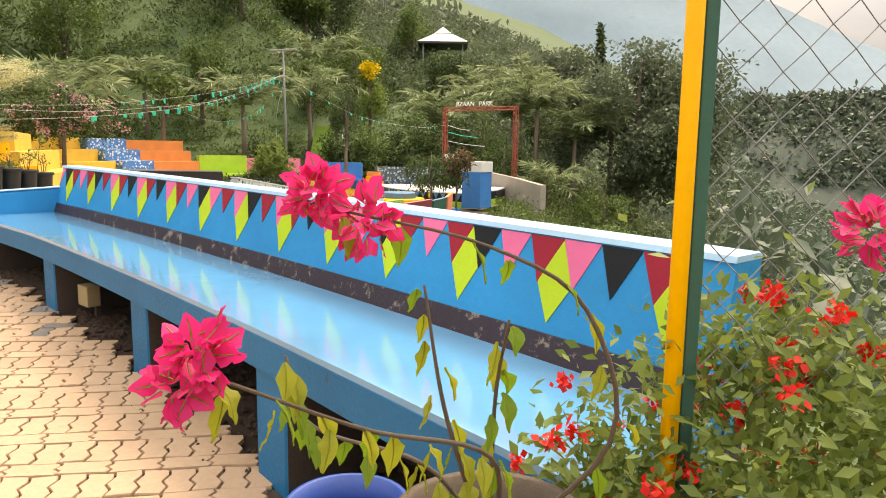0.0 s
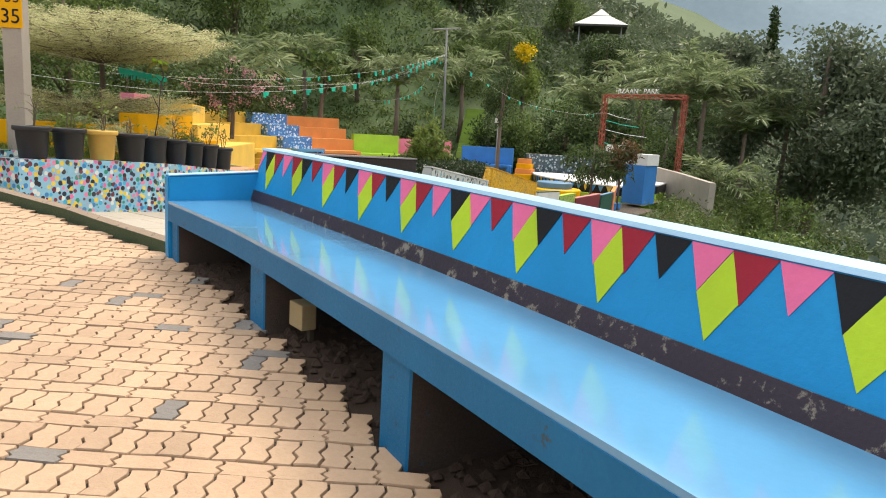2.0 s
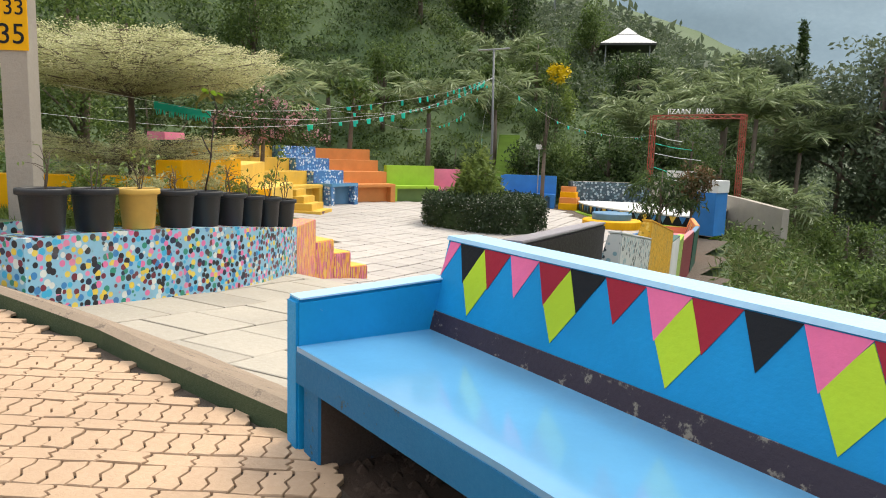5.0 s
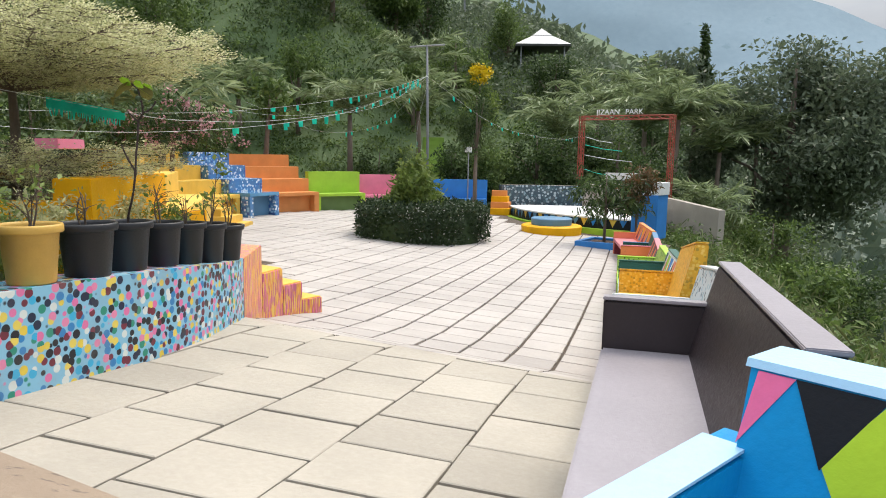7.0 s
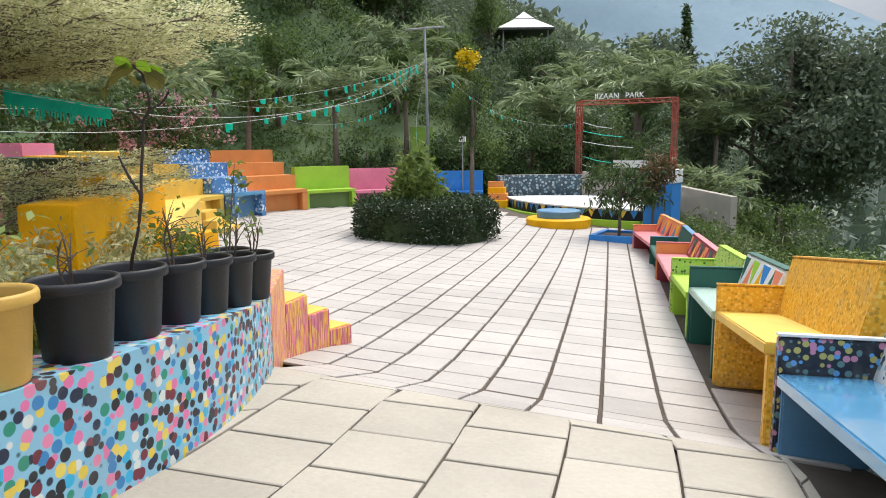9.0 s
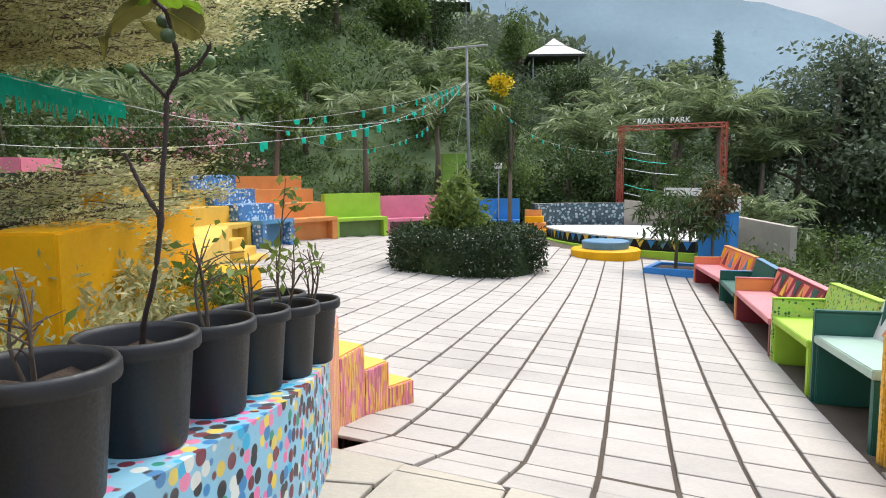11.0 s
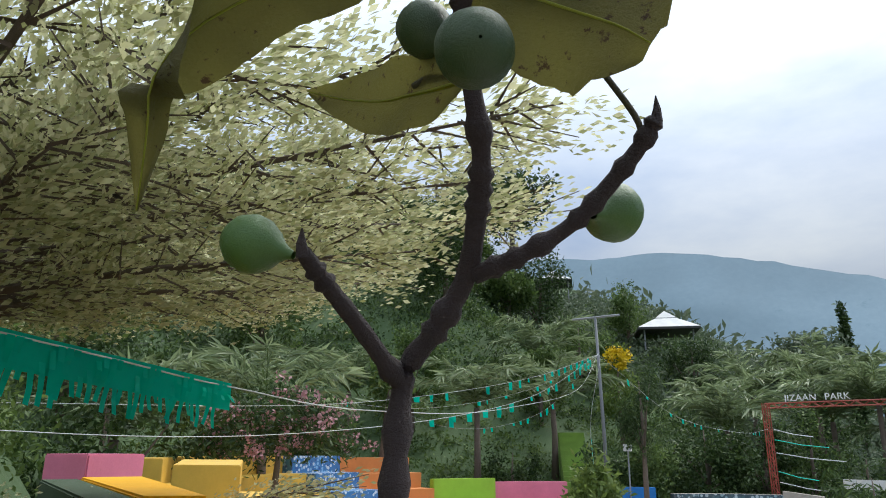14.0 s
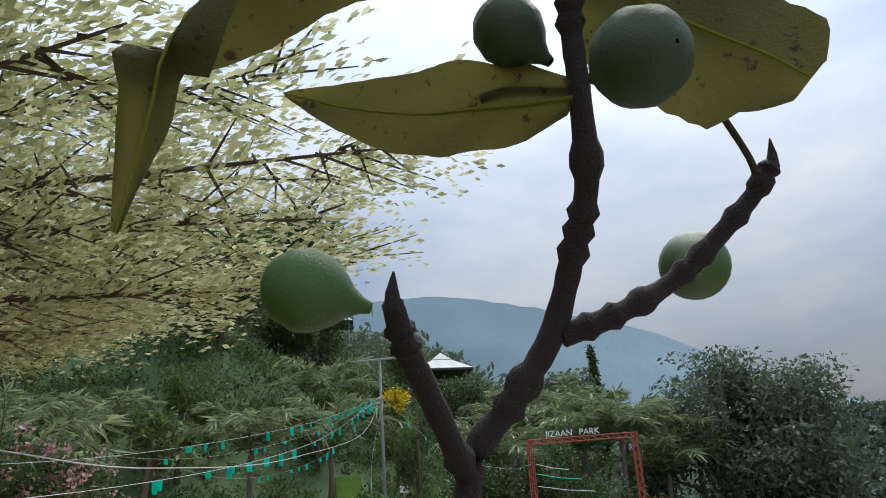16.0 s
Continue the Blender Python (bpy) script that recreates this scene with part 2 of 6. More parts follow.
    "leaf": leafy("mid_green_leaves", (0.045, 0.085, 0.02), (0.2, 0.28, 0.075), glow=0.38),
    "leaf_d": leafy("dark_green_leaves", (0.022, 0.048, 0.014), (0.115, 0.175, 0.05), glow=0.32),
    "leaf_y": leafy("light_green_leaves", (0.11, 0.17, 0.035), (0.25, 0.32, 0.08), glow=0.4),
    # paler leaf colour that carries the haze over distant foliage
    "leaf_far": leafy("haze_tinted_far_leaves", (0.09, 0.125, 0.075), (0.18, 0.22, 0.13), glow=0.35),
    "palm": leafy("palm_leaflets", (0.14, 0.19, 0.08), (0.42, 0.5, 0.27), 0.32, 0.4),
    "varieg": leafy("cream_edged_leaves", (0.34, 0.36, 0.15), (0.8, 0.77, 0.5), 0.5, 0.65),
    "hedge": leafy("small_dark_leaves_with_pale_buds", (0.02, 0.042, 0.016), (0.06, 0.09, 0.035)),
    "bud": leafy("tiny_white_buds", (0.5, 0.5, 0.46), (0.7, 0.68, 0.62)),
    "yflower": leafy("yellow_flowers", (0.7, 0.5, 0.01), (0.8, 0.62, 0.03)),
    "pflower": leafy("dull_pink_flowers", (0.42, 0.2, 0.22), (0.62, 0.36, 0.36)),
    "magenta": leafy("magenta_bracts", (0.75, 0.01, 0.16), (0.85, 0.06, 0.28), 0.5, 0.4),
    "redflower": leafy("red_flowers", (0.7, 0.01, 0.01), (0.8, 0.05, 0.03), 0.5, 0.3),
    "copper": leafy("coppery_new_leaves", (0.06, 0.07, 0.025), (0.22, 0.11, 0.05)),
    "dry": leafy("dry_grass_blades", (0.12, 0.15, 0.05), (0.28, 0.3, 0.14)),
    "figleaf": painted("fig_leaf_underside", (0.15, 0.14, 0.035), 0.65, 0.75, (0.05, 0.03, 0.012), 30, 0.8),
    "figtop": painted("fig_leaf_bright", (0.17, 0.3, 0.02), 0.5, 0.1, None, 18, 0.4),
    "fig": painted("green_fig_skin", (0.06, 0.13, 0.022), 0.45, 0.35, (0.11, 0.19, 0.045), 40, 0.25),
    # darker copy of the fig skin: shade of backlighting put into the colour
    "fig_backlit": painted("backlit_fig_skin", (0.03, 0.06, 0.016), 0.5, 0.35, (0.05, 0.09, 0.025), 40, 0.25),
    "ylleaf": painted("yellowing_leaf", (0.33, 0.36, 0.03), 0.5, 0.35, (0.5, 0.4, 0.03), 14, 0.3),
    "petiole": painted("dark_leaf_stalk", (0.055, 0.05, 0.025), 0.6, 0.4, (0.09, 0.08, 0.03), 40, 0.3),
    "figdust": painted("dusty_fig_leaf", (0.12, 0.2, 0.07), 0.6, 0.3, (0.2, 0.27, 0.12), 16, 0.4),
    "sign_w": painted("white_letters", (0.8, 0.8, 0.78), 0.5, 0.0),
    # blue-grey of the air's haze is mixed into these two base colours
    "mountain": painted("haze_tinted_forested_slope", (0.21, 0.29, 0.34), 1.0, 0.5, (0.17, 0.25, 0.29), 0.012, 0.0),
    "haze": painted("haze_tinted_far_ridge", (0.30, 0.38, 0.45), 1.0, 0.3, (0.28, 0.36, 0.42), 0.01, 0.0),
    "ridge_woods": painted("dark_wooded_ridge", (0.05, 0.068, 0.052), 1.0, 0.8, (0.105, 0.13, 0.10), 0.09, 0.6),
    # distance haze is put into this leaf colour too
    "woods": leafy("haze_tinted_woods", (0.08, 0.115, 0.08), (0.14, 0.18, 0.12), glow=0.2),
}
for key in ("blue", "blue_worn", "yellow", "red", "black", "lime", "pink"):
    M[key].node_tree.nodes["Principled BSDF"].inputs["Specular IOR Level"].default_value = 0.18
for key in ("figleaf", "figtop", "figdust", "ylleaf", "teal"):
    t = M[key].node_tree
    b = t.nodes["Principled BSDF"]
    tr = t.nodes.new("ShaderNodeBsdfTranslucent")
    t.links.new(b.inputs["Base Color"].links[0].from_socket, tr.inputs["Color"])
    mx = t.nodes.new("ShaderNodeMixShader")
    mx.inputs["Fac"].default_value = 0.6 if key == "teal" else 0.45
    t.links.new(b.outputs["BSDF"], mx.inputs[1])
    t.links.new(tr.outputs["BSDF"], mx.inputs[2])
    t.links.new(mx.outputs["Shader"], t.nodes["Material Output"].inputs["Surface"])


# ---- builders ----
def mesh_of(bm, name, mats, smooth=False):
    me = bpy.data.meshes.new(name)
    bm.to_mesh(me)
    bm.free()
    for m in mats if isinstance(mats, (list, tuple)) else [mats]:
        me.materials.append(m)
    if smooth:
        me.polygons.foreach_set("use_smooth", [True] * len(me.polygons))
    return me


def part(name, bm, material, parent=None, label="", smooth=False):
    ob = new(name, mesh_of(bm, name, material, smooth))
    if parent:
        ob.parent = parent
    if label:
        ob["label"] = label
    return ob


def raw(name, verts, faces, material, parent=None, label="", smooth=False):
    me = bpy.data.meshes.new(name)
    me.from_pydata([tuple(map(float, v)) for v in verts], [], [tuple(map(int, f)) for f in faces])
    me.materials.append(material)
    if smooth:
        me.polygons.foreach_set("use_smooth", [True] * len(me.polygons))
    ob = new(name, me)
    if parent:
        ob.parent = parent
    if label:
        ob["label"] = label
    return ob


def thing(name, at, label, category, group="", rz=0.0, kind=""):
    e = new(name)
    e.empty_display_size = 0.2
    e.matrix_world = pose(*at, 0, 0, rz)
    return tagged(e, label, category, group, kind)


def box_bm(lo, hi, bevel=0.0, bm=None):
    bm = bm or bmesh.new()
    made = bmesh.ops.create_cube(bm, size=1)["verts"]
    for v in made:
        v.co = Vector([l + (c + 0.5) * (h - l) for c, l, h in zip(v.co, lo, hi)])
    if bevel:
        edges = {e for v in made for e in v.link_edges}
        bmesh.ops.bevel(bm, geom=list(edges), offset=bevel, segments=2, affect="EDGES", profile=0.6)
    return bm


def prism_bm(poly, z0, z1, bevel=0.0, bm=None):
    """An upright prism over a plan polygon; z0 and z1 may be functions of x, y."""
    bm = bm or bmesh.new()
    f0 = z0 if callable(z0) else lambda x, y: z0
    f1 = z1 if callable(z1) else lambda x, y: z1
    lo = [bm.verts.new((x, y, f0(x, y))) for x, y in poly]
    hi = [bm.verts.new((x, y, f1(x, y))) for x, y in poly]
    n = len(poly)
    faces = [bm.faces.new(hi), bm.faces.new(lo[::-1])]
    for k in range(n):
        faces.append(bm.faces.new((lo[k], lo[(k + 1) % n], hi[(k + 1) % n], hi[k])))
    bmesh.ops.recalc_face_normals(bm, faces=faces)
    if bevel:
        bmesh.ops.bevel(bm, geom=list({e for v in hi for e in v.link_edges}), offset=bevel, segments=2, affect="EDGES")
    return bm


def side_bm(profile, width, bm=None, bevel=0.0):
    """A solid whose outline lies in the local x-z plane, drawn out along y."""
    bm = bm or bmesh.new()
    a = [bm.verts.new((x, 0, z)) for x, z in profile]
    b = [bm.verts.new((x, width, z)) for x, z in profile]
    n = len(profile)
    faces = [bm.faces.new(a), bm.faces.new(b[::-1])]
    for k in range(n):
        faces.append(bm.faces.new((a[k], b[k], b[(k + 1) % n], a[(k + 1) % n])))
    bmesh.ops.recalc_face_normals(bm, faces=faces)
    if bevel:
        bmesh.ops.bevel(bm, geom=bm.edges[:], offset=bevel, segments=2, affect="EDGES")
    return bm


def tube_bm(points, radii, sides=8, bm=None):
    bm = bm or bmesh.new()
    pts = [Vector(p) for p in points]
    if isinstance(radii, (int, float)):
        radii = [radii] * len(pts)
    rings, up = [], Vector((0.13, 0.21, 1)).normalized()
    for k, p in enumerate(pts):
        d = (pts[min(k + 1, len(pts) - 1)] - pts[max(k - 1, 0)]).normalized()
        ref = up if abs(d.dot(up)) < 0.95 else Vector((1, 0, 0))
        u = d.cross(ref).normalized()
        w = d.cross(u)
        rings.append([bm.verts.new(p + radii[k] * (math.cos(a) * u + math.sin(a) * w)) for a in [2 * math.pi * j / sides for j in range(sides)]])
    for r0, r1 in zip(rings, rings[1:]):
        for j in range(sides):
            bm.faces.new((r0[j], r0[(j + 1) % sides], r1[(j + 1) % sides], r1[j]))
    bm.faces.new(rings[0][::-1])
    bm.faces.new(rings[-1])
    return bm


def lathe_bm(profile, segs=28, bm=None):
    bm = bm or bmesh.new()
    rings = []
    for r, z in profile:
        rings.append([bm.verts.new((max(r, 1e-4) * math.cos(2 * math.pi * k / segs), max(r, 1e-4) * math.sin(2 * math.pi * k / segs), z)) for k in range(segs)])
    for a, b in zip(rings, rings[1:]):
        for k in range(segs):
            bm.faces.new((a[k], a[(k + 1) % segs], b[(k + 1) % segs], b[k]))
    return bm


def leaves(name, centres, size, material, parent=None, label="", aspect=0.45, droop=0.0, upward=0.35, rng=None, dirs=None):
    """Many single leaves, each a folded diamond of two triangles that share the midrib."""
    rng = rng or np.random.default_rng(5)
    c = np.asarray(centres, float)
    n = len(c)
    d = rng.normal(size=(n, 3)) if dirs is None else np.asarray(dirs, float) + 0.25 * rng.normal(size=(n, 3))
    d[:, 2] -= droop
    d /= np.linalg.norm(d, axis=1, keepdims=True)
    up = rng.normal(size=(n, 3))
    up[:, 2] += upward * 3
    w = np.cross(d, up)
    w /= np.linalg.norm(w, axis=1, keepdims=True) + 1e-9
    nn = np.cross(w, d)
    s = (np.asarray(size) * rng.uniform(0.6, 1.3, n))[:, None]
    v = np.stack([c, c + s * (0.5 * d + aspect * 0.5 * w + 0.07 * nn), c + s * d, c + s * (0.5 * d - aspect * 0.5 * w + 0.07 * nn)], 1).reshape(-1, 3)
    base = 4 * np.arange(n)[:, None]
    tri = np.concatenate([base + [0, 1, 2], base + [0, 2, 3]], 1).reshape(-1, 3)
    me = bpy.data.meshes.new(name)
    me.vertices.add(len(v))
    me.vertices.foreach_set("co", v.astype(np.float32).ravel())
    me.loops.add(tri.size)
    me.loops.foreach_set("vertex_index", tri.astype(np.int32).ravel())
    me.polygons.add(len(tri))
    me.polygons.foreach_set("loop_start", np.arange(0, tri.size, 3, dtype=np.int32))
    me.update(calc_edges=True)
    me.materials.append(material)
    ob = new(name, me)
    if parent:
        ob.parent = parent
    if label:
        ob["label"] = label
    return ob


def letters(name, text, size, m, material, parent=None, depth=0.01, label=""):
    cu = bpy.data.curves.new(name, "FONT")
    cu.body, cu.size, cu.extrude, cu.align_x = text, size, depth, "CENTER"
    ob = new(name, cu)
    dg = bpy.context.evaluated_depsgraph_get()
    me = bpy.data.meshes.new_from_object(ob.evaluated_get(dg))
    bpy.data.objects.remove(ob)
    me.materials.clear()
    me.materials.append(material)
    o = new(name, me)
    if parent:
        o.parent = parent
    o.matrix_basis = m
    if label:
        o["label"] = label
    return o


# ---- the lie of the land ----
CX, CY = -8.3, 27.5          # centre of the round plaza
RAMP_Y = (-50, 7, 8.6, 10, 11.9, 13.4, 14.6, 17.3, 20, 24, 27, 99)
RAMP_Z = (1.5, 1.5, 1.34, 1.2, 1.06, 0.62, 0.48, 0.31, 0.2, 0.05, 0.0, 0.0)


def paving_z(x, y):
    return 0.2 + 0.045 * (-4 - x) + float(np.interp(y, RAMP_Y, RAMP_Z))


def road_z(x, y):
    return 1.6 - 0.035 * (x - 1.3) + 0.03 * (y - 4.76)


def smooth(a, b, x):
    k = min(1.0, max(0.0, (x - a) / (b - a)))
    return k * k * (3 - 2 * k)


def hill_z(x, y):
    """Natural ground: a hillside round the plaza's west and north, a valley to the east."""
    r = math.hypot(x - CX, y - CY)
    ang = math.degrees(math.atan2(y - CY, x - CX)) % 360
    west = smooth(78, 110, ang) * (1 - smooth(225, 262, ang))
    z = paving_z(max(-17, min(x, -1)), min(y, 34)) - 0.25
    bump = 0.9 * noise.noise(Vector((x * 0.08, y * 0.08, 0.3))) + 0.25 * noise.noise(Vector((x * 0.3, y * 0.3, 1.3)))
    steep = 0.40 + 0.30 * smooth(113, 132, ang) * smooth(14, 30, r)
    z += west * (steep * max(0.0, r - 12.5) * (1 - smooth(40, 140, r) * 0.45) + smooth(13, 22, r) * bump)
    near_west = smooth(7.2, 12.0, -x) * (1 - smooth(13.0, 15.5, y + 0.25 * (x + 8)))
    z += near_west * (0.9 + 0.30 * max(0.0, -9.0 - x))
    edge = 1.3 - 0.17 * (y - 12.0) * (1 if y < 40 else 0) - (0.16 * 28 if y >= 40 else 0)
    if y < 12:
        edge = 1.2 + (12 - y) * 1.1
    fall = x - edge
    if fall > 0:
        east = 1 - west
        z -= east * (0.55 * min(fall, 45.0) * smooth(0, 4, fall) + 0.15 * min(max(fall - 45, 0), 60))
        z += east * smooth(2, 12, fall) * bump * 1.4
    return z

# ---- ground, road, valley and far hills ----
def ground_sheet():
    xs = sorted(set([-600, -400, -250, -160, -110] + list(np.arange(-80, -20, 3.0)) + list(np.arange(-20, 8, 0.8)) + list(np.arange(8, 60, 3.0)) + [70, 90, 120, 170, 250, 400, 700]))
    ys = sorted(set([-400, -200, -100, -60, -40] + list(np.arange(-28, 0, 3.0)) + list(np.arange(0, 44, 0.8)) + list(np.arange(44, 120, 3.0)) + [130, 150, 180, 230, 300, 420, 600, 900, 1300]))
    verts, faces = [], []
    for y in ys:
        for x in xs:
            z = hill_z(x, y) - 0.12
            if y < 8.2:
                z = min(z, road_z(x, y) - 0.25)
            verts.append((x, y, z))
    n = len(xs)
    for j in range(len(ys) - 1):
        for k in range(n - 1):
            faces.append((j * n + k, j * n + k + 1, (j + 1) * n + k + 1, (j + 1) * n + k))
    ob = raw("ground", verts, faces, M["grass"], smooth=True)
    return tagged(ob, "grassy hillside falling away to a wooded valley", "ground", kind="structure")


ground_sheet()


def ridge(name, x0, x1, y, base, crest, depth, material, label, seed, steps=70):
    """A far mountain: a rumpled slope that rises to a crest line."""
    verts, faces, rows = [], [], 16
    for j in range(rows):
        f = j / (rows - 1)
        for k in range(steps + 1):
            u = k / steps
            x = x0 + (x1 - x0) * u
            top = crest(u) + 7 * noise.noise(Vector((u * 14, seed, 0))) + 3 * noise.noise(Vector((u * 55, seed, 4)))
            z = base + (top - base) * f ** 0.85
            yy = y + depth * f + 30 * noise.noise(Vector((u * 9, f * 4, seed))) * (1 - f)
            verts.append((x, yy, z))
    n = steps + 1
    for j in range(rows - 1):
        for k in range(steps):
            faces.append((j * n + k, j * n + k + 1, (j + 1) * n + k + 1, (j + 1) * n + k))
    ob = raw(name, verts, faces, material, smooth=True)
    return tagged(ob, label, "mountain", kind="structure")


def crest_a(u):
    pts = [(-700, 235), (-420, 262), (-282, 244), (-150, 238), (-64, 211), (2, 191), (63, 171), (142, 129), (315, 53), (620, 10)]
    return float(np.interp(-620 + 1240 * u, [p[0] for p in pts], [p[1] for p in pts]))


ridge("backdrop", -620, 620, 640, -60, crest_a, 220, M["mountain"], "forested mountain ridge beyond the valley, blue haze in its colour", 3)
ridge("backdrop", -10, 1100, 420, -60, lambda u: -30 + 74 * min(1.0, u / 0.03) + 20 * u, 160, M["ridge_woods"], "low wooded ridge across the valley", 8)


def road_bed():
    poly = [(-14, 7.2), (-2.2, 7.1), (-0.3, 6.85), (0.0, 6.75), (6.4, 3.75), (9.5, 2.2), (13, -2), (11, -9), (-6, -9), (-14, 2)]
    bm = prism_bm(poly, lambda x, y: road_z(x, y) - 0.35, lambda x, y: road_z(x, y) - 0.022)
    ob = part("road", bm, M["joint"])
    return tagged(ob, "gently climbing road of sand-coloured interlocking pavers", "road", kind="structure")


road = road_bed()
bed = part("soil_strip", prism_bm([(-0.2, 6.75), (6.9, 3.35), (7.6, 4.9), (0.5, 8.2)], lambda x, y: road_z(x, y) - 0.5, lambda x, y: road_z(x, y) - 0.05 - 0.05 * noise.noise(Vector((x * 3, y * 3, 0)))), M["soil"])
tagged(bed, "bare reddish soil with stones under the long bench", "soil", kind="structure")


def plaza_bed():
    """Bedding under the slabs and tiles, seen in the open joints."""
    xs = np.arange(-19.5, 0.6, 0.75)
    ys = np.arange(7.7, 42.1, 0.75)
    verts, faces, ids = [], [], {}
    for j, y in enumerate(ys):
        for k, x in enumerate(xs):
            ids[j, k] = len(verts)
            verts.append((x, y, paving_z(x, y) - 0.03))
    for j in range(len(ys) - 1):
        for k in range(len(xs) - 1):
            x, y = xs[k] + 0.4, ys[j] + 0.4
            if x > 0.7 - 0.16 * (y - 12):
                continue
            if y < 14.2 and x < -6.2:
                continue
            if y < 22 and x < -7.2 - 1.1 * (y - 14.2):
                continue
            faces.append((ids[j, k], ids[j, k + 1], ids[j + 1, k + 1], ids[j + 1, k]))
    return tagged(raw("plaza_floor", verts, faces, M["joint"], smooth=True), "round plaza paved with pale stone in wide dark joints", "floor", kind="structure")


plaza = plaza_bed()


def kerb():
    pts = [(-7.5, 7.3), (-4.6, 7.22), (-2.2, 7.1), (-1.5, 7.0), (-0.22, 6.86)]
    bm = bmesh.new()
    prof = []
    for k, (x, y) in enumerate(pts):
        zr, zp = road_z(x, y), paving_z(x, y + 0.82)
        prof.append([bm.verts.new(c) for c in ((x, y, zr - 0.2), (x, y, zr + 0.10), (x, y + 0.06, zr + 0.13), (x, y + 0.8, zp + 0.03), (x, y + 0.8, zp - 0.3))])
    for a, b in zip(prof, prof[1:]):
        for j in range(4):
            f = bm.faces.new((a[j], b[j], b[j + 1], a[j + 1]))
            f.material_index = 1 if j == 0 else 0
    bm.faces.new(prof[-1])
    bmesh.ops.recalc_face_normals(bm, faces=bm.faces[:])
    ob = part("kerb", bm, [M["kerb"], M["mossgreen"]])
    return tagged(ob, "broad worn concrete kerb with a mossy dark green edge", "kerb", kind="structure")


kerb()


# ---- the long blue bench ----
BO, BD, BN = Vector((0.214, 7.544, 0)), Vector((0.898, -0.440, 0)), Vector((-0.440, -0.898, 0))
BENCH_L = 7.0


def bench_bow(s):
    return -0.0092 * s * (5.05 - s)


def bench_pt(s, n, h):
    """s along the bench, n towards the road, h above the seat."""
    p = BO + BD * s + BN * (n + bench_bow(s))
    return Vector((p.x, p.y, 2.207 - 0.013 * s + h))


def bench_front(s):
    return 0.86 - 0.06 * min(1.0, max(0.0, s / 1.5))


def swept(section, s0, s1, steps, bm=None):
    """Sweeps a closed section of (n, h) points, which may depend on s, along the bench."""
    bm = bm or bmesh.new()
    rings = []
    for k in range(steps + 1):
        s = s0 + (s1 - s0) * k / steps
        rings.append([bm.verts.new(bench_pt(s, *q)) for q in section(s)])
    n = len(rings[0])
    for a, b in zip(rings, rings[1:]):
        for j in range(n):
            bm.faces.new((a[j], a[(j + 1) % n], b[(j + 1) % n], b[j]))
    bm.faces.new(rings[0])
    bm.faces.new(rings[-1][::-1])
    bmesh.ops.recalc_face_normals(bm, faces=bm.faces[:])
    return bm


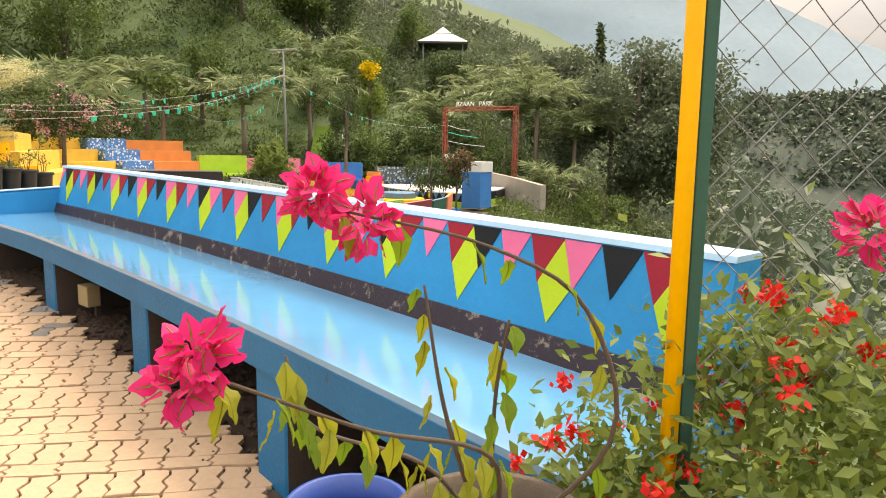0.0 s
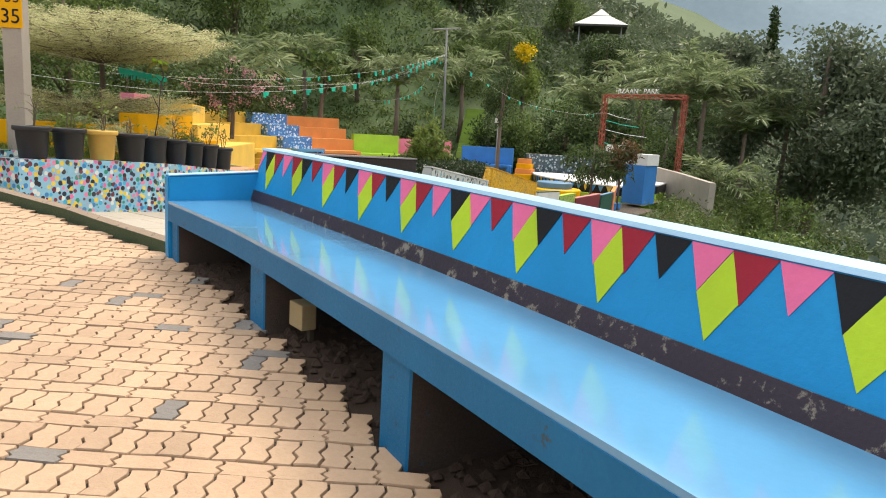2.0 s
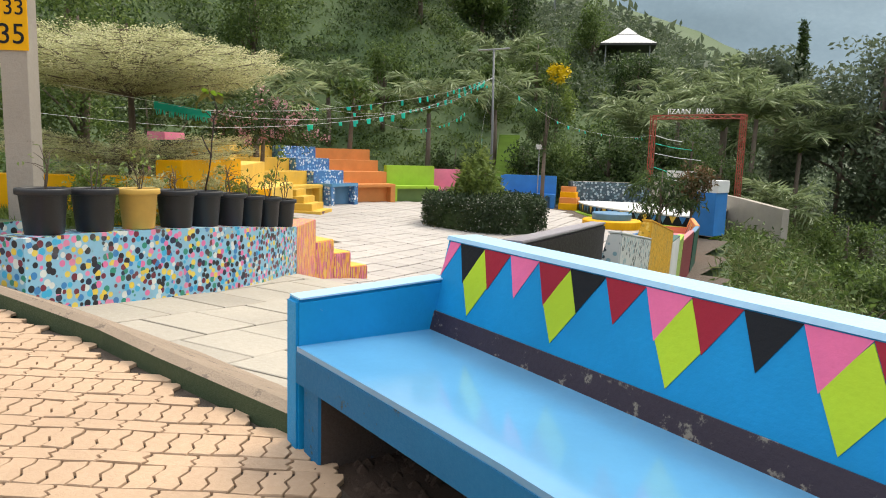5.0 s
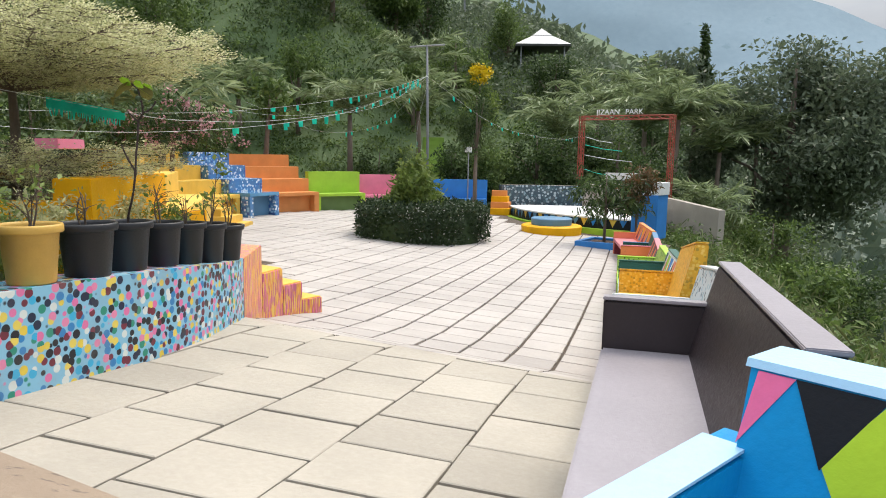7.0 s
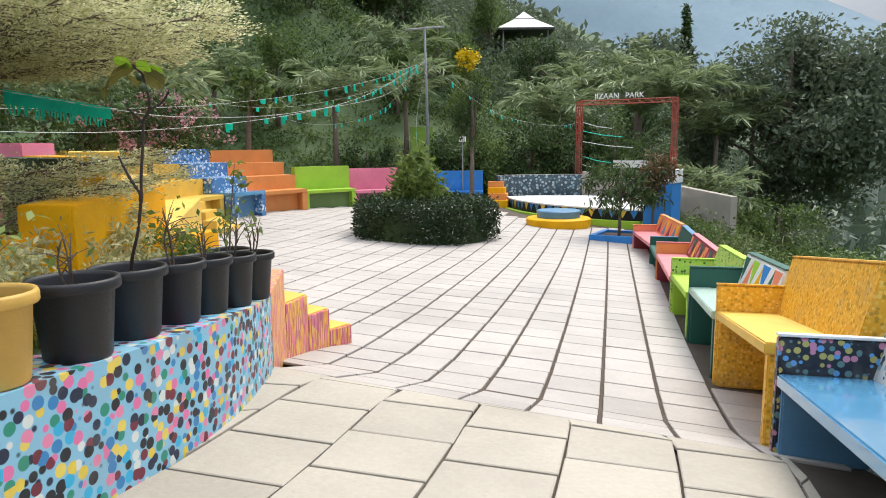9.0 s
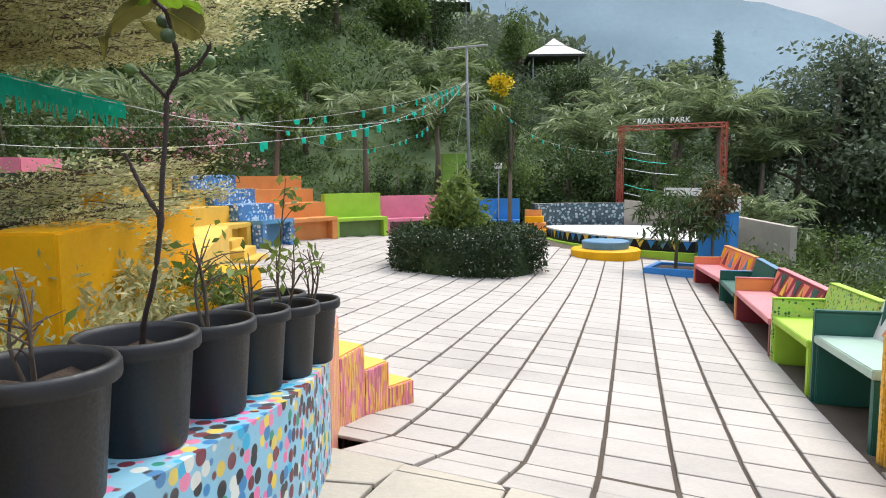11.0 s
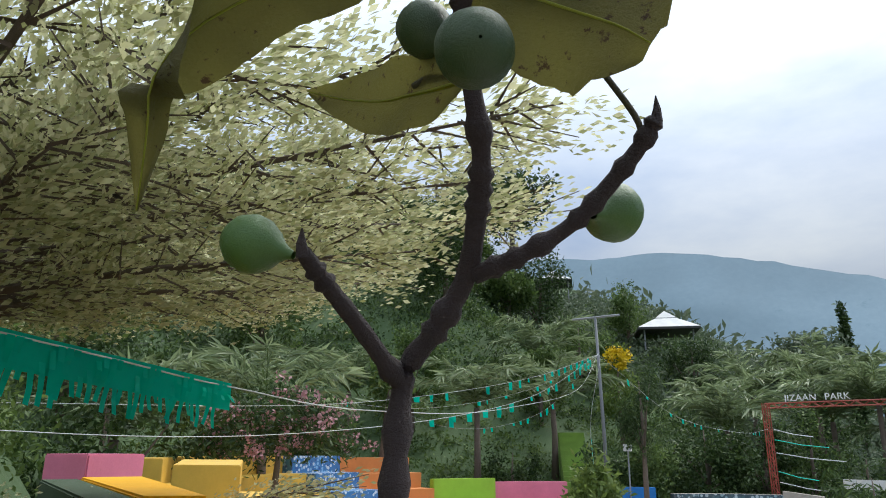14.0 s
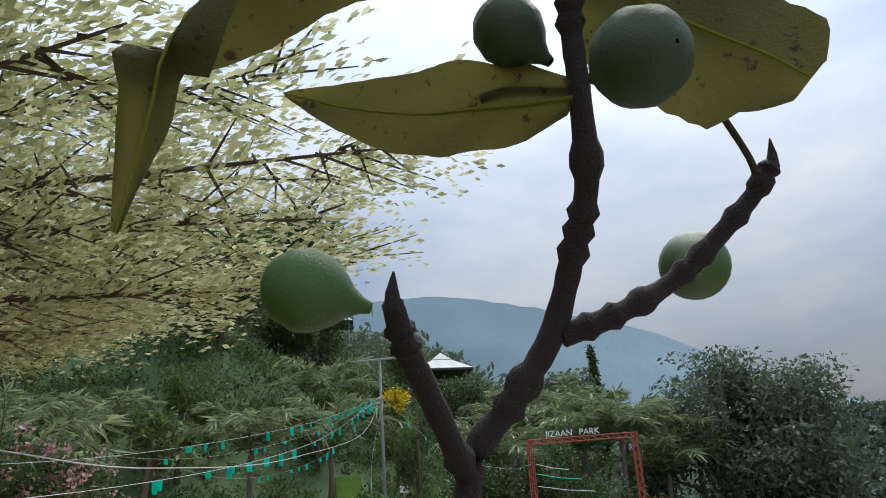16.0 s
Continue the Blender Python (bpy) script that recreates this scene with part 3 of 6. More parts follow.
def long_bench():
    root = thing("long_bench", (0, 0, 0), "long blue concrete bench with painted bunting on its back", "bench")
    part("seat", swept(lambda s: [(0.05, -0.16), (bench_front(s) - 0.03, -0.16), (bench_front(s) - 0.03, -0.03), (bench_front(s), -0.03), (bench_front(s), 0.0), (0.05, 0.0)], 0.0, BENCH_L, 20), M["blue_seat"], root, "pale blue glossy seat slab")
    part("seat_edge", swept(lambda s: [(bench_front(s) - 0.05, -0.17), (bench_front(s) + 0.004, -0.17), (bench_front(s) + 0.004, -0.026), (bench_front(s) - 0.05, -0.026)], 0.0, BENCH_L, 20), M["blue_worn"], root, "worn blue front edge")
    back = part("backrest", swept(lambda s: [(0.14, 0.0), (0.032, 0.45), (-0.15, 0.45), (-0.11, -0.1), (0.12, -0.1)], -0.02, BENCH_L, 20), M["blue"], root)
    # dark panel added under the backrest to carry the under-seat darkness
    part("footing", swept(lambda s: [(0.125, -0.101), (-0.105, -0.101), (-0.10, -0.9), (0.16, -0.9)], -0.02, BENCH_L, 20), M["leg_side"], root, "dark brown footing, under-seat darkness in its colour")
    part("cap", swept(lambda s: [(0.040, 0.452), (0.032, 0.472), (-0.15, 0.47), (-0.158, 0.45)], -0.03, BENCH_L, 20), M["blue_cap"], back, "pale blue weathered top edge")
    part("skirting", swept(lambda s: [(0.15, 0.0), (0.125, 0.095), (0.118, 0.095), (0.135, 0.0)], 0.0, BENCH_L, 20), M["purple"], back, "dark purple strip with chipped paint")
    # end wall and legs
    bm = bmesh.new()
    w = 0.12
    q = [(-0.15, -0.62), (0.86, -0.62), (0.86, 0.21), (0.05, 0.25), (-0.05, 0.25)]
    a = [bm.verts.new(bench_pt(-w, *c)) for c in q]
    b = [bm.verts.new(bench_pt(0.0, *c)) for c in q]
    bm.faces.new(a)
    bm.faces.new(b[::-1])
    for j in range(len(q)):
        bm.faces.new((a[j], b[j], b[(j + 1) % len(q)], a[(j + 1) % len(q)]))
    bmesh.ops.recalc_face_normals(bm, faces=bm.faces[:])
    bmesh.ops.bevel(bm, geom=bm.edges[:], offset=0.012, segments=2, affect="EDGES")
    part("end_wall", bm, M["blue"], root)
    bm = bmesh.new()
    lo = [bm.verts.new(bench_pt(s, n, hh)) for s, n, hh in ((-w + 0.004, 0.845, 0.2125), (0.0, 0.845, 0.2125), (0.0, 0.06, 0.251), (-w + 0.004, 0.06, 0.251))]
    hi = [bm.verts.new(v.co + Vector((0, 0, 0.008))) for v in lo]
    bm.faces.new(hi)
    for j in range(4):
        bm.faces.new((lo[j], lo[(j + 1) % 4], hi[(j + 1) % 4], hi[j]))
    bmesh.ops.recalc_face_normals(bm, faces=bm.faces[:])
    part("arm_cap", bm, M["blue_cap"], root, "pale weathered blue arm top")
    for s in (0.1, 1.92, 3.76, 5.35, 7.1):
        bm = bmesh.new()
        f = bench_front(s)
        q = [(0.1, -0.17), (f - 0.02, -0.17), (f - 0.02, -0.85), (0.1, -0.85)]
        hw = 0.085 if s < 1 else 0.13
        a = [bm.verts.new(bench_pt(s - hw, *c)) for c in q]
        b = [bm.verts.new(bench_pt(s + hw, *c)) for c in q]
        bm.faces.new(a)
        bm.faces.new(b[::-1])
        for fc in bm.faces:
            fc.material_index = 1
        for j in range(4):
            bm.faces.new((a[j], b[j], b[(j + 1) % 4], a[(j + 1) % 4]))
        bmesh.ops.recalc_face_normals(bm, faces=bm.faces[:])
        bmesh.ops.bevel(bm, geom=bm.edges[:], offset=0.01, segments=1, affect="EDGES")
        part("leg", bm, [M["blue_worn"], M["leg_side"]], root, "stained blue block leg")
    # bunting
    order = "PKRPRKRPRKPRKPRPKPRPKRPRKPRPKRPRKPRPKRPKR"
    cols = {"P": "pink", "K": "black", "R": "red"}
    wid = 0.187
    thick = 0.004

    def on_back(s, h, lift):
        n = 0.14 - 0.24 * h
        return bench_pt(s, n + lift, h)

    def brushed(s):
        """The painter's spacing: wider pennants at first, narrower further on."""
        return s + wid * float(np.interp(s / wid, [0, 5, 11, 17, 22, 25, 28, 31, 34, 38], [0, 0.1, 0.4, 0.5, 0.4, 0.2, 0, -0.2, -0.55, -0.9]))

    def flag(pts, mat, nm):
        pts = [(brushed(s), h) for s, h in pts]
        bm = bmesh.new()
        a = [bm.verts.new(on_back(s, h, 0.001)) for s, h in pts]
        b = [bm.verts.new(on_back(s, h, thick)) for s, h in pts]
        bm.faces.new(b)
        for j in range(len(pts)):
            bm.faces.new((a[j], a[(j + 1) % len(pts)], b[(j + 1) % len(pts)], b[j]))
        bmesh.ops.recalc_face_normals(bm, faces=bm.faces[:])
        part(nm, bm, mat, back)
    rng = random.Random(4)
    for k, c in enumerate(order):
        s0 = -0.102 + k * wid
        if brushed(s0 + wid * 1.42) > BENCH_L:
            break
        a, b = max(0.0, s0), s0 + wid
        flag([(a, 0.446), (b, 0.446), (s0 + wid * 0.42, 0.275 + rng.uniform(-0.012, 0.012))], M[cols[c]], "pennant")
        if k % 3 == 1:
            flag([(b, 0.44), (b + wid * 0.42, 0.28), (b - wid * 0.12, 0.125 + rng.uniform(-0.012, 0.012)), (b - wid * 0.58, 0.28)], M["lime"], "pennant")
    return root


long_bench()

rngs = random.Random(11)
box = thing("junction_box", bench_pt(2.25, 0.6, -0.42), "small grimy cream wooden box fixed beside a bench leg", "box", rz=-22)
part("body", box_bm((-0.09, -0.05, -0.08), (0.09, 0.05, 0.08), 0.01), painted("grimy_cream_paint", (0.4, 0.31, 0.17), 0.8, 0.5), box)
part("bracket", box_bm((-0.02, 0.04, -0.3), (0.02, 0.07, 0.02), 0.0), M["twig"], box)


# ---- mosaic retaining wall, stairs, planting bed ----
WALL = [(-4.0, 7.6), (-4.08, 8.0), (-4.16, 8.6), (-4.24, 9.2), (-4.33, 9.8), (-4.43, 10.35), (-4.55, 10.8), (-4.72, 11.25), (-4.94, 11.75), (-5.18, 12.15)]


def wall_top(y):
    return float(np.interp(y, [7.7, 9.0, 10.36, 11.64, 12.15, 13.3], [2.28, 2.235, 2.139, 2.0, 1.95, 1.93]))


def strip_wall(name, line, thick, z0, z1, mats, bevel=0.0):
    bm = bmesh.new()
    sec = []
    for k, (x, y) in enumerate(line):
        d = Vector(line[min(k + 1, len(line) - 1)]) - Vector(line[max(k - 1, 0)])
        nrm = Vector((-d.y, d.x)).normalized() * thick
        sec.append([bm.verts.new(c) for c in ((x, y, z0(x, y)), (x, y, z1(x, y)), (x + nrm.x, y + nrm.y, z1(x, y)), (x + nrm.x, y + nrm.y, z0(x, y)))])
    for a, b in zip(sec, sec[1:]):
        for j in range(4):
            f = bm.faces.new((a[j], b[j], b[(j + 1) % 4], a[(j + 1) % 4]))
            f.material_index = 1 if j == 1 and len(mats) > 1 else 0
    bm.faces.new(sec[0])
    bm.faces.new(sec[-1][::-1])
    bmesh.ops.recalc_face_normals(bm, faces=bm.faces[:])
    return part(name, bm, mats)


mw = strip_wall("wall_mosaic", WALL, 0.42, lambda x, y: paving_z(x, y) - 0.2, lambda x, y: wall_top(y), [M["mosaic"]])
tagged(mw, "curved low wall painted with many-coloured pebble dots", "wall", kind="structure")
mw2 = strip_wall("wall_mosaic_end", [(-4.75, 7.35), (-4.7, 7.65), (-4.75, 8.0)], 1.8, lambda x, y: 1.5, lambda x, y: 2.35, [M["mosaic"], M["mossgreen"]])
tagged(mw2, "mossy block with a pebble-dot painted end", "wall", kind="structure")
bedg = part("planting_bed", prism_bm([(-4.4, 8.05), (-4.6, 9.7), (-4.98, 11.2), (-5.45, 12.2), (-6.1, 13.2), (-13, 12.5), (-13, 7.6), (-5.2, 7.6)], 0.6, lambda x, y: wall_top(y) - 0.06 + 0.05 * noise.noise(Vector((x * 2, y * 2, 0))) + 0.05 * max(0, -5.2 - x)), M["grass"])
tagged(bedg, "raised grassy planting bed behind the dotted wall", "planting bed", kind="structure")


def mural_stairs():
    root = thing("mural_steps", (0, 0, 0), "short stepped wall streaked pink and orange with yellow treads", "steps")
    streak = spotted("pink_orange_streak_mural", [(0.7, 0.2, 0.3), (0.75, 0.35, 0.05), (0.5, 0.1, 0.2), (0.75, 0.5, 0.1)], (0.6, 0.22, 0.1), 60.0, 0.6)
    streak.node_tree.nodes["Voronoi Texture"].inputs["Scale"].default_value = 16
    mp = streak.node_tree.nodes.new("ShaderNodeMapping")
    mp.inputs["Scale"].default_value = (3.2, 3.2, 0.35)
    tc = streak.node_tree.nodes["Texture Coordinate"]
    streak.node_tree.links.new(tc.outputs["Object"], mp.inputs["Vector"])
    streak.node_tree.links.new(mp.outputs["Vector"], streak.node_tree.nodes["Voronoi Texture"].inputs["Vector"])
    lines = [((-5.185, 12.16), (-5.78, 13.25), 1.94), ((-5.785, 13.26), (-5.83, 13.78), 1.54), ((-5.83, 13.785), (-5.79, 14.2), 1.285), ((-5.79, 14.205), (-5.685, 14.56), 1.01)]
    for k, (q0, q1, z) in enumerate(lines):
        q0, q1 = Vector(q0), Vector(q1)
        back = Vector((-1.1, 0.25)) if k else Vector((-0.45, -0.1))
        poly = [tuple(q0), tuple(q1), tuple(q1 + back), tuple(q0 + back)]
        part("step", prism_bm(poly, 0.3, z, 0.008), streak, root)
        if k:
            part("tread", prism_bm([tuple(q0 + back * 0.03), tuple(q1 + back * 0.03), tuple(q1 + back), tuple(q0 + back)], z + 0.001, z + 0.012), M["yellow_l"], root, "yellow painted tread")
    return root


mural_stairs()


# ---- plastic pots ----
def pot(at, r, h, mat, label, kind_label="black", tilt=0.0):
    root = thing("plant_pot", at, label, "plant pot", "pots along the dotted wall", rz=rngs.uniform(0, 360))
    prof = [(r * 0.70, 0.0), (r * 0.72, 0.01), (r * 0.86, h * 0.84), (r * 0.90, h * 0.85), (r * 0.98, h * 0.86), (r * 1.0, h * 0.88), (r * 1.0, h * 0.97), (r * 0.97, h), (r * 0.90, h), (r * 0.87, h * 0.95), (r * 0.85, h * 0.82), (r * 0.80, h * 0.6)]
    bm = lathe_bm(prof)
    bmesh.ops.holes_fill(bm, edges=[e for e in bm.edges if e.is_boundary and e.verts[0].co.z < 0.005])
    part("tub", bm, mat, root, smooth=True)
    bm = bmesh.new()
    vs = [bm.verts.new((r * 0.845 * math.cos(a), r * 0.845 * math.sin(a), h * 0.80 + 0.02 * math.sin(5 * a))) for a in [2 * math.pi * k / 20 for k in range(20)]]
    c = bm.verts.new((0, 0, h * 0.84))
    for k in range(20):
        bm.faces.new((vs[k], vs[(k + 1) % 20], c))
    part("soil", bm, M["soil"], root, "dark potting soil")
    return root


POTS = [(-4.27, 7.93, 0.225, 0.41, "pot"), (-4.32, 8.44, 0.225, 0.41, "pot"), (-4.37, 8.95, 0.215, 0.41, "pot_y"), (-4.45, 9.47, 0.225, 0.41, "pot"), (-4.61, 9.98, 0.22, 0.41, "pot"),
        (-4.71, 10.46, 0.2, 0.40, "pot"), (-4.85, 10.92, 0.195, 0.40, "pot"), (-4.92, 11.3, 0.19, 0.40, "pot"), (-5.06, 11.74, 0.19, 0.39, "pot"), (-5.46, 11.95, 0.2, 0.39, "pot")]
for x, y, r, h, mk in POTS:
    pot((x, y, wall_top(y) + 0.002), r, h, M[mk], "large yellow plastic plant pot on the dotted wall" if mk == "pot_y" else "large black plastic plant pot on the dotted wall")
for x, y in ((-5.25, 7.7), (-5.75, 7.75), (-6.25, 7.7)):
    pot((x, y, 2.352), 0.22, 0.36, M["pot"], "black plastic plant pot on the mossy block")


# ---- painted concrete benches along the valley edge ----
def park_bench(far, near, depth, seat_h, arm_h, back_h, mats, label, plinth=0.0, fall=None, zig=()):
    """A block bench; far and near are plan points of its front line, the backrest stands on the valley side."""
    f, n = Vector(far), Vector(near)
    d = (n - f)
    L = d.length
    d.normalize()
    w = Vector((-d.y, d.x))
    if w.x < 0:
        w = -w
    rz = math.degrees(math.atan2(d.y, d.x))
    zf, zn = paving_z(*far), paving_z(*near)
    zb = min(zf, zn) - 0.03
    slope = (zn - zf) / L if fall is None else fall
    root = thing("park_bench", (f.x, f.y, zb), label, "bench", "painted benches along the valley edge")

    def P(a, b, h):
        q = f + d * a + w * b
        return Vector((q.x - f.x, q.y - f.y, zf - zb + slope * a + h))

    def slab(name, pts, mat, lab="", bev=0.012):
        bm = bmesh.new()
        A = [bm.verts.new(P(*p)) for p in pts[0]]
        B = [bm.verts.new(P(*p)) for p in pts[1]]
        bm.faces.new(A)
        bm.faces.new(B[::-1])
        k = len(A)
        for j in range(k):
            bm.faces.new((A[j], B[j], B[(j + 1) % k], A[(j + 1) % k]))
        bmesh.ops.recalc_face_normals(bm, faces=bm.faces[:])
        bmesh.ops.bevel(bm, geom=bm.edges[:], offset=bev, segments=2, affect="EDGES")
        return part(name, bm, mat, root, lab)
    t = 0.09
    seat_h, arm_h, back_h = seat_h + plinth, arm_h + plinth, back_h + plinth
    q = [(0.0, -0.05), (0.0, seat_h), (depth, seat_h), (depth, -0.05)]
    slab("seat", [[(t, 0.0, seat_h - 0.1), (t, 0.0, seat_h), (t, depth - 0.1, seat_h), (t, depth - 0.1, seat_h - 0.1)], [(L, 0.0, seat_h - 0.1), (L, 0.0, seat_h), (L, depth - 0.1, seat_h), (L, depth - 0.1, seat_h - 0.1)]], M[mats["seat"]])
    back = [(depth - 0.18, seat_h - 0.05), (depth - 0.02, back_h), (depth + 0.1, back_h), (depth + 0.04, -0.1), (depth - 0.16, -0.1)]
    slab("backrest", [[(0.0, b, h) for b, h in back], [(L, b, h) for b, h in back]], M[mats["back"]])
    rise = back_h - seat_h
    count = max(1, int(L / 0.28))
    for k in range(count if zig else 0):
        a0, a1 = 0.05 + (L - 0.1) * k / count, 0.05 + (L - 0.1) * (k + 1) / count
        tri = [(a0, seat_h + 0.12 * rise), (a1, seat_h + 0.12 * rise), ((a0 + a1) / 2 + 0.08, back_h - 0.06)] if k % 2 else [(a0 - 0.1, back_h - 0.04), (a1, back_h - 0.04), ((a0 + a1) / 2, seat_h + 0.3 * rise)]
        tri = [(max(0.02, a), depth - 0.17 + 0.155 * (h - seat_h) / rise, h) for a, h in tri]
        slab("painted_zigzag", [[(a, b - 0.006 - 0.002 * (k % 2), h) for a, b, h in tri], [(a, b + 0.02, h) for a, b, h in tri]], M[zig[k % len(zig)]], bev=0.001)
    cap = [(depth - 0.025, back_h + 0.002), (depth - 0.025, back_h + 0.02), (depth + 0.1, back_h + 0.02), (depth + 0.1, back_h + 0.002)]
    slab("cap", [[(0.0, b, h) for b, h in cap], [(L, b, h) for b, h in cap]], M[mats["cap"]], "painted top edge", 0.004)
    arm = [(0.0, -0.05), (0.0, arm_h), (depth - 0.06, arm_h), (depth - 0.12, -0.05)]
    slab("arm_panel", [[(-0.005, b, h) for b, h in arm], [(t, b, h) for b, h in arm]], M[mats["arm"]])
    slab("arm_cap", [[(-0.01, -0.004, arm_h + 0.002), (-0.01, -0.004, arm_h + 0.022), (-0.01, depth - 0.06, arm_h + 0.022), (-0.01, depth - 0.06, arm_h + 0.002)], [(t + 0.01, -0.004, arm_h + 0.002), (t + 0.01, -0.004, arm_h + 0.022), (t + 0.01, depth - 0.06, arm_h + 0.022), (t + 0.01, depth - 0.06, arm_h + 0.002)]], M[mats["cap"]], "painted arm top", 0.004)
    leg = [(0.03, -0.05), (0.03, seat_h - 0.1), (depth - 0.14, seat_h - 0.1), (depth - 0.14, -0.05)]
    slab("leg", [[(L - 0.12, b, h) for b, h in leg], [(L - 0.01, b, h) for b, h in leg]], M[mats["leg"]])
    slab("leg", [[(t, b, h) for b, h in leg], [(t + 0.06, b, h) for b, h in leg]], M[mats["leg"]])
    return root


BENCHES = [  # far and near ends of the front line, seat, arm and back heights, colours
    ((-3.66, 28.3), (-2.95, 25.7), (0.5, 0.68, 1.0), dict(seat="rose", back="coral", cap="orange", arm="coral", leg="maroon"), "coral and orange painted concrete bench with zigzag back"),
    ((-2.94, 25.6), (-2.63, 23.4), (0.5, 0.7, 1.0), dict(seat="dgreen", back="dgreen", cap="steelblue", arm="dgreen", leg="dgreen"), "dark green painted concrete bench with blue cap"),
    ((-2.61, 23.2), (-2.13, 19.75), (0.6, 0.84, 1.05), dict(seat="rose", back="maroon", cap="rose", arm="orange", leg="maroon"), "rose and maroon painted concrete bench with zigzag back"),
    ((-2.1, 19.6), (-1.78, 17.7), (0.68, 0.94, 1.18), dict(seat="limew", back="gdash", cap="limew", arm="gdash", leg="limew"), "lime green painted concrete bench with dashes"),
    ((-1.74, 17.55), (-1.42, 15.55), (0.8, 1.08, 1.3), dict(seat="pale_green", back="white", cap="dgreen", arm="dgreen", leg="dgreen"), "dark green concrete bench with rays of colour on its back"),
    ((-1.38, 15.38), (-1.04, 12.72), (0.84, 1.14, 1.48), dict(seat="yellow_l", back="yspot", cap="yspot", arm="yspot", leg="yspot"), "yellow dotted concrete bench"),
    ((-0.98, 12.5), (-0.66, 10.25), (0.62, 0.9, 1.22), dict(seat="blue_seat", back="wdash", cap="white", arm="mosaic_dark", leg="steelblue"), "blue concrete bench with dashed white back"),
    ((-0.63, 10.07), (-0.33, 7.75), (0.75, 1.05, 1.3), dict(seat="lilac", back="darkbench", cap="lilac", arm="darkbench", leg="darkbench"), "dark brown painted concrete bench with lilac seat"),
]
for far, near, (seat, arm, top), mats, lab in BENCHES:
    if far[1] < 11:
        park_bench(far, near, 0.68, seat, arm, top, mats, lab, 0.0, 0.035)
    else:
        zig = {"coral": ("yellow", "maroon", "orange", "steelblue"), "maroon": ("coral", "rose", "dgreen", "yellow_l"), "white": ("dgreen", "coral", "limew", "yellow", "blue2")}.get(mats["back"], ())
        park_bench(far, near, 0.80, seat, arm, top, mats, lab, zig=zig)

# ---- amphitheatre stands round the plaza ----
def polar(a, r):
    return CX + r * math.cos(radians(a)), CY + r * math.sin(radians(a))


def arc_block(name, a0, a1, r0, r1, z0, z1, mat, root, lab="", bevel=0.015, steps=None):
    n = steps or max(2, int(abs(a1 - a0) / 4))
    inner = [polar(a0 + (a1 - a0) * k / n, r0) for k in range(n + 1)]
    outer = [polar(a0 + (a1 - a0) * k / n, r1) for k in range(n + 1)]
    return part(name, prism_bm(inner + outer[::-1], z0, z1, bevel), mat, root, lab)


def floor_at(a, r=9.0):
    return paving_z(*polar(a, r))


def stand(label, a0, a1, levels, mat, seat_mat, front_mat, end_mat=None):
    """A tiered stand: its lowest tier is an open bench, the rest are solid risers. levels: (front radius, top)."""
    root = thing("tiered_stand", (0, 0, 0), label, "tiered seating", "stands round the plaza")
    zf = floor_at((a0 + a1) / 2)
    (r0, z0), rest = levels[0], levels[1:]
    arc_block("bench_top", a0, a1, r0, rest[0][0] + 0.02, z0 - 0.13, z0, seat_mat, root)
    arc_block("bench_front", a0 + 0.6, a1 - 0.6, r0 + 0.35, rest[0][0], zf - 0.3, z0 - 0.13, front_mat, root)
    for a in (a0, a1 - 1.6):
        arc_block("bench_side", a, a + 1.6, r0 + 0.01, r0 + 0.4, zf - 0.3, z0 - 0.131, end_mat or seat_mat, root, steps=2)
    for k, (r, z) in enumerate(rest):
        r_out = rest[k + 1][0] + 0.02 if k + 1 < len(rest) else r + 0.55
        arc_block("tier", a0, a1, r, r_out, zf - 0.3, z, mat, root)
    return root


stand("orange weathered tiered seating beside the grass slope", 157.5, 173.8, [(8.95, 1.60), (9.75, 2.14), (10.55, 2.64), (11.35, 3.15)], M["orange"], M["orange"], M["orange"])
stand("tiered seating covered in blue and white dots", 174, 186, [(8.5, 1.70), (9.4, 2.2), (10.3, 2.7), (11.2, 3.2)], M["mosaic_blue"], M["blue_seat"], M["steelblue"], M["mosaic_blue"])
stand("yellow painted tiered seating", 186.2, 232, [(8.9, 1.65), (9.7, 2.18), (10.6, 2.7), (11.5, 3.2)], M["yellow_l"], M["yellow_l"], M["yellow_l"])


def back_bench(label, a0, a1, r, seat, top, mat, front_mat):
    root = thing("curved_bench", (0, 0, 0), label, "bench", "benches round the plaza")
    zf = floor_at((a0 + a1) / 2, r)
    arc_block("seat", a0, a1, r, r + 0.75, seat - 0.12, seat, mat, root)
    arc_block("front_panel", a0 + 0.5, a1 - 0.5, r + 0.32, r + 0.7, zf - 0.3, seat - 0.12, front_mat, root)
    arc_block("backrest", a0, a1, r + 0.72, r + 0.98, zf - 0.3, top, mat, root)
    for a in (a0, a1 - 1.2):
        arc_block("leg", a, a + 1.2, r + 0.01, r + 0.4, zf - 0.3, seat - 0.121, mat, root, steps=2)
    return root


back_bench("lime green weathered concrete bench below the slope", 142.2, 157, 9.2, 1.5, 2.44, M["limew"], M["olive"])
back_bench("pink weathered concrete bench below the slope", 125.5, 142, 9.5, 1.38, 2.3, M["pinkw"], M["mauve"])
back_bench("blue concrete bench beside orange steps", 107, 122, 10.0, 1.2, 2.1, M["blue2"], M["steelblue"])


def orange_steps():
    root = thing("orange_steps", (0, 0, 0), "three orange concrete steps beside the blue bench", "steps")
    for k in range(4):
        arc_block("step", 100.5 + 0.5 * k, 105.8, 10.0 + 0.32 * k, 11.4, 0.1, 0.78 + 0.27 * k, M["orange"] if k % 2 else M["yellow"], root)


orange_steps()


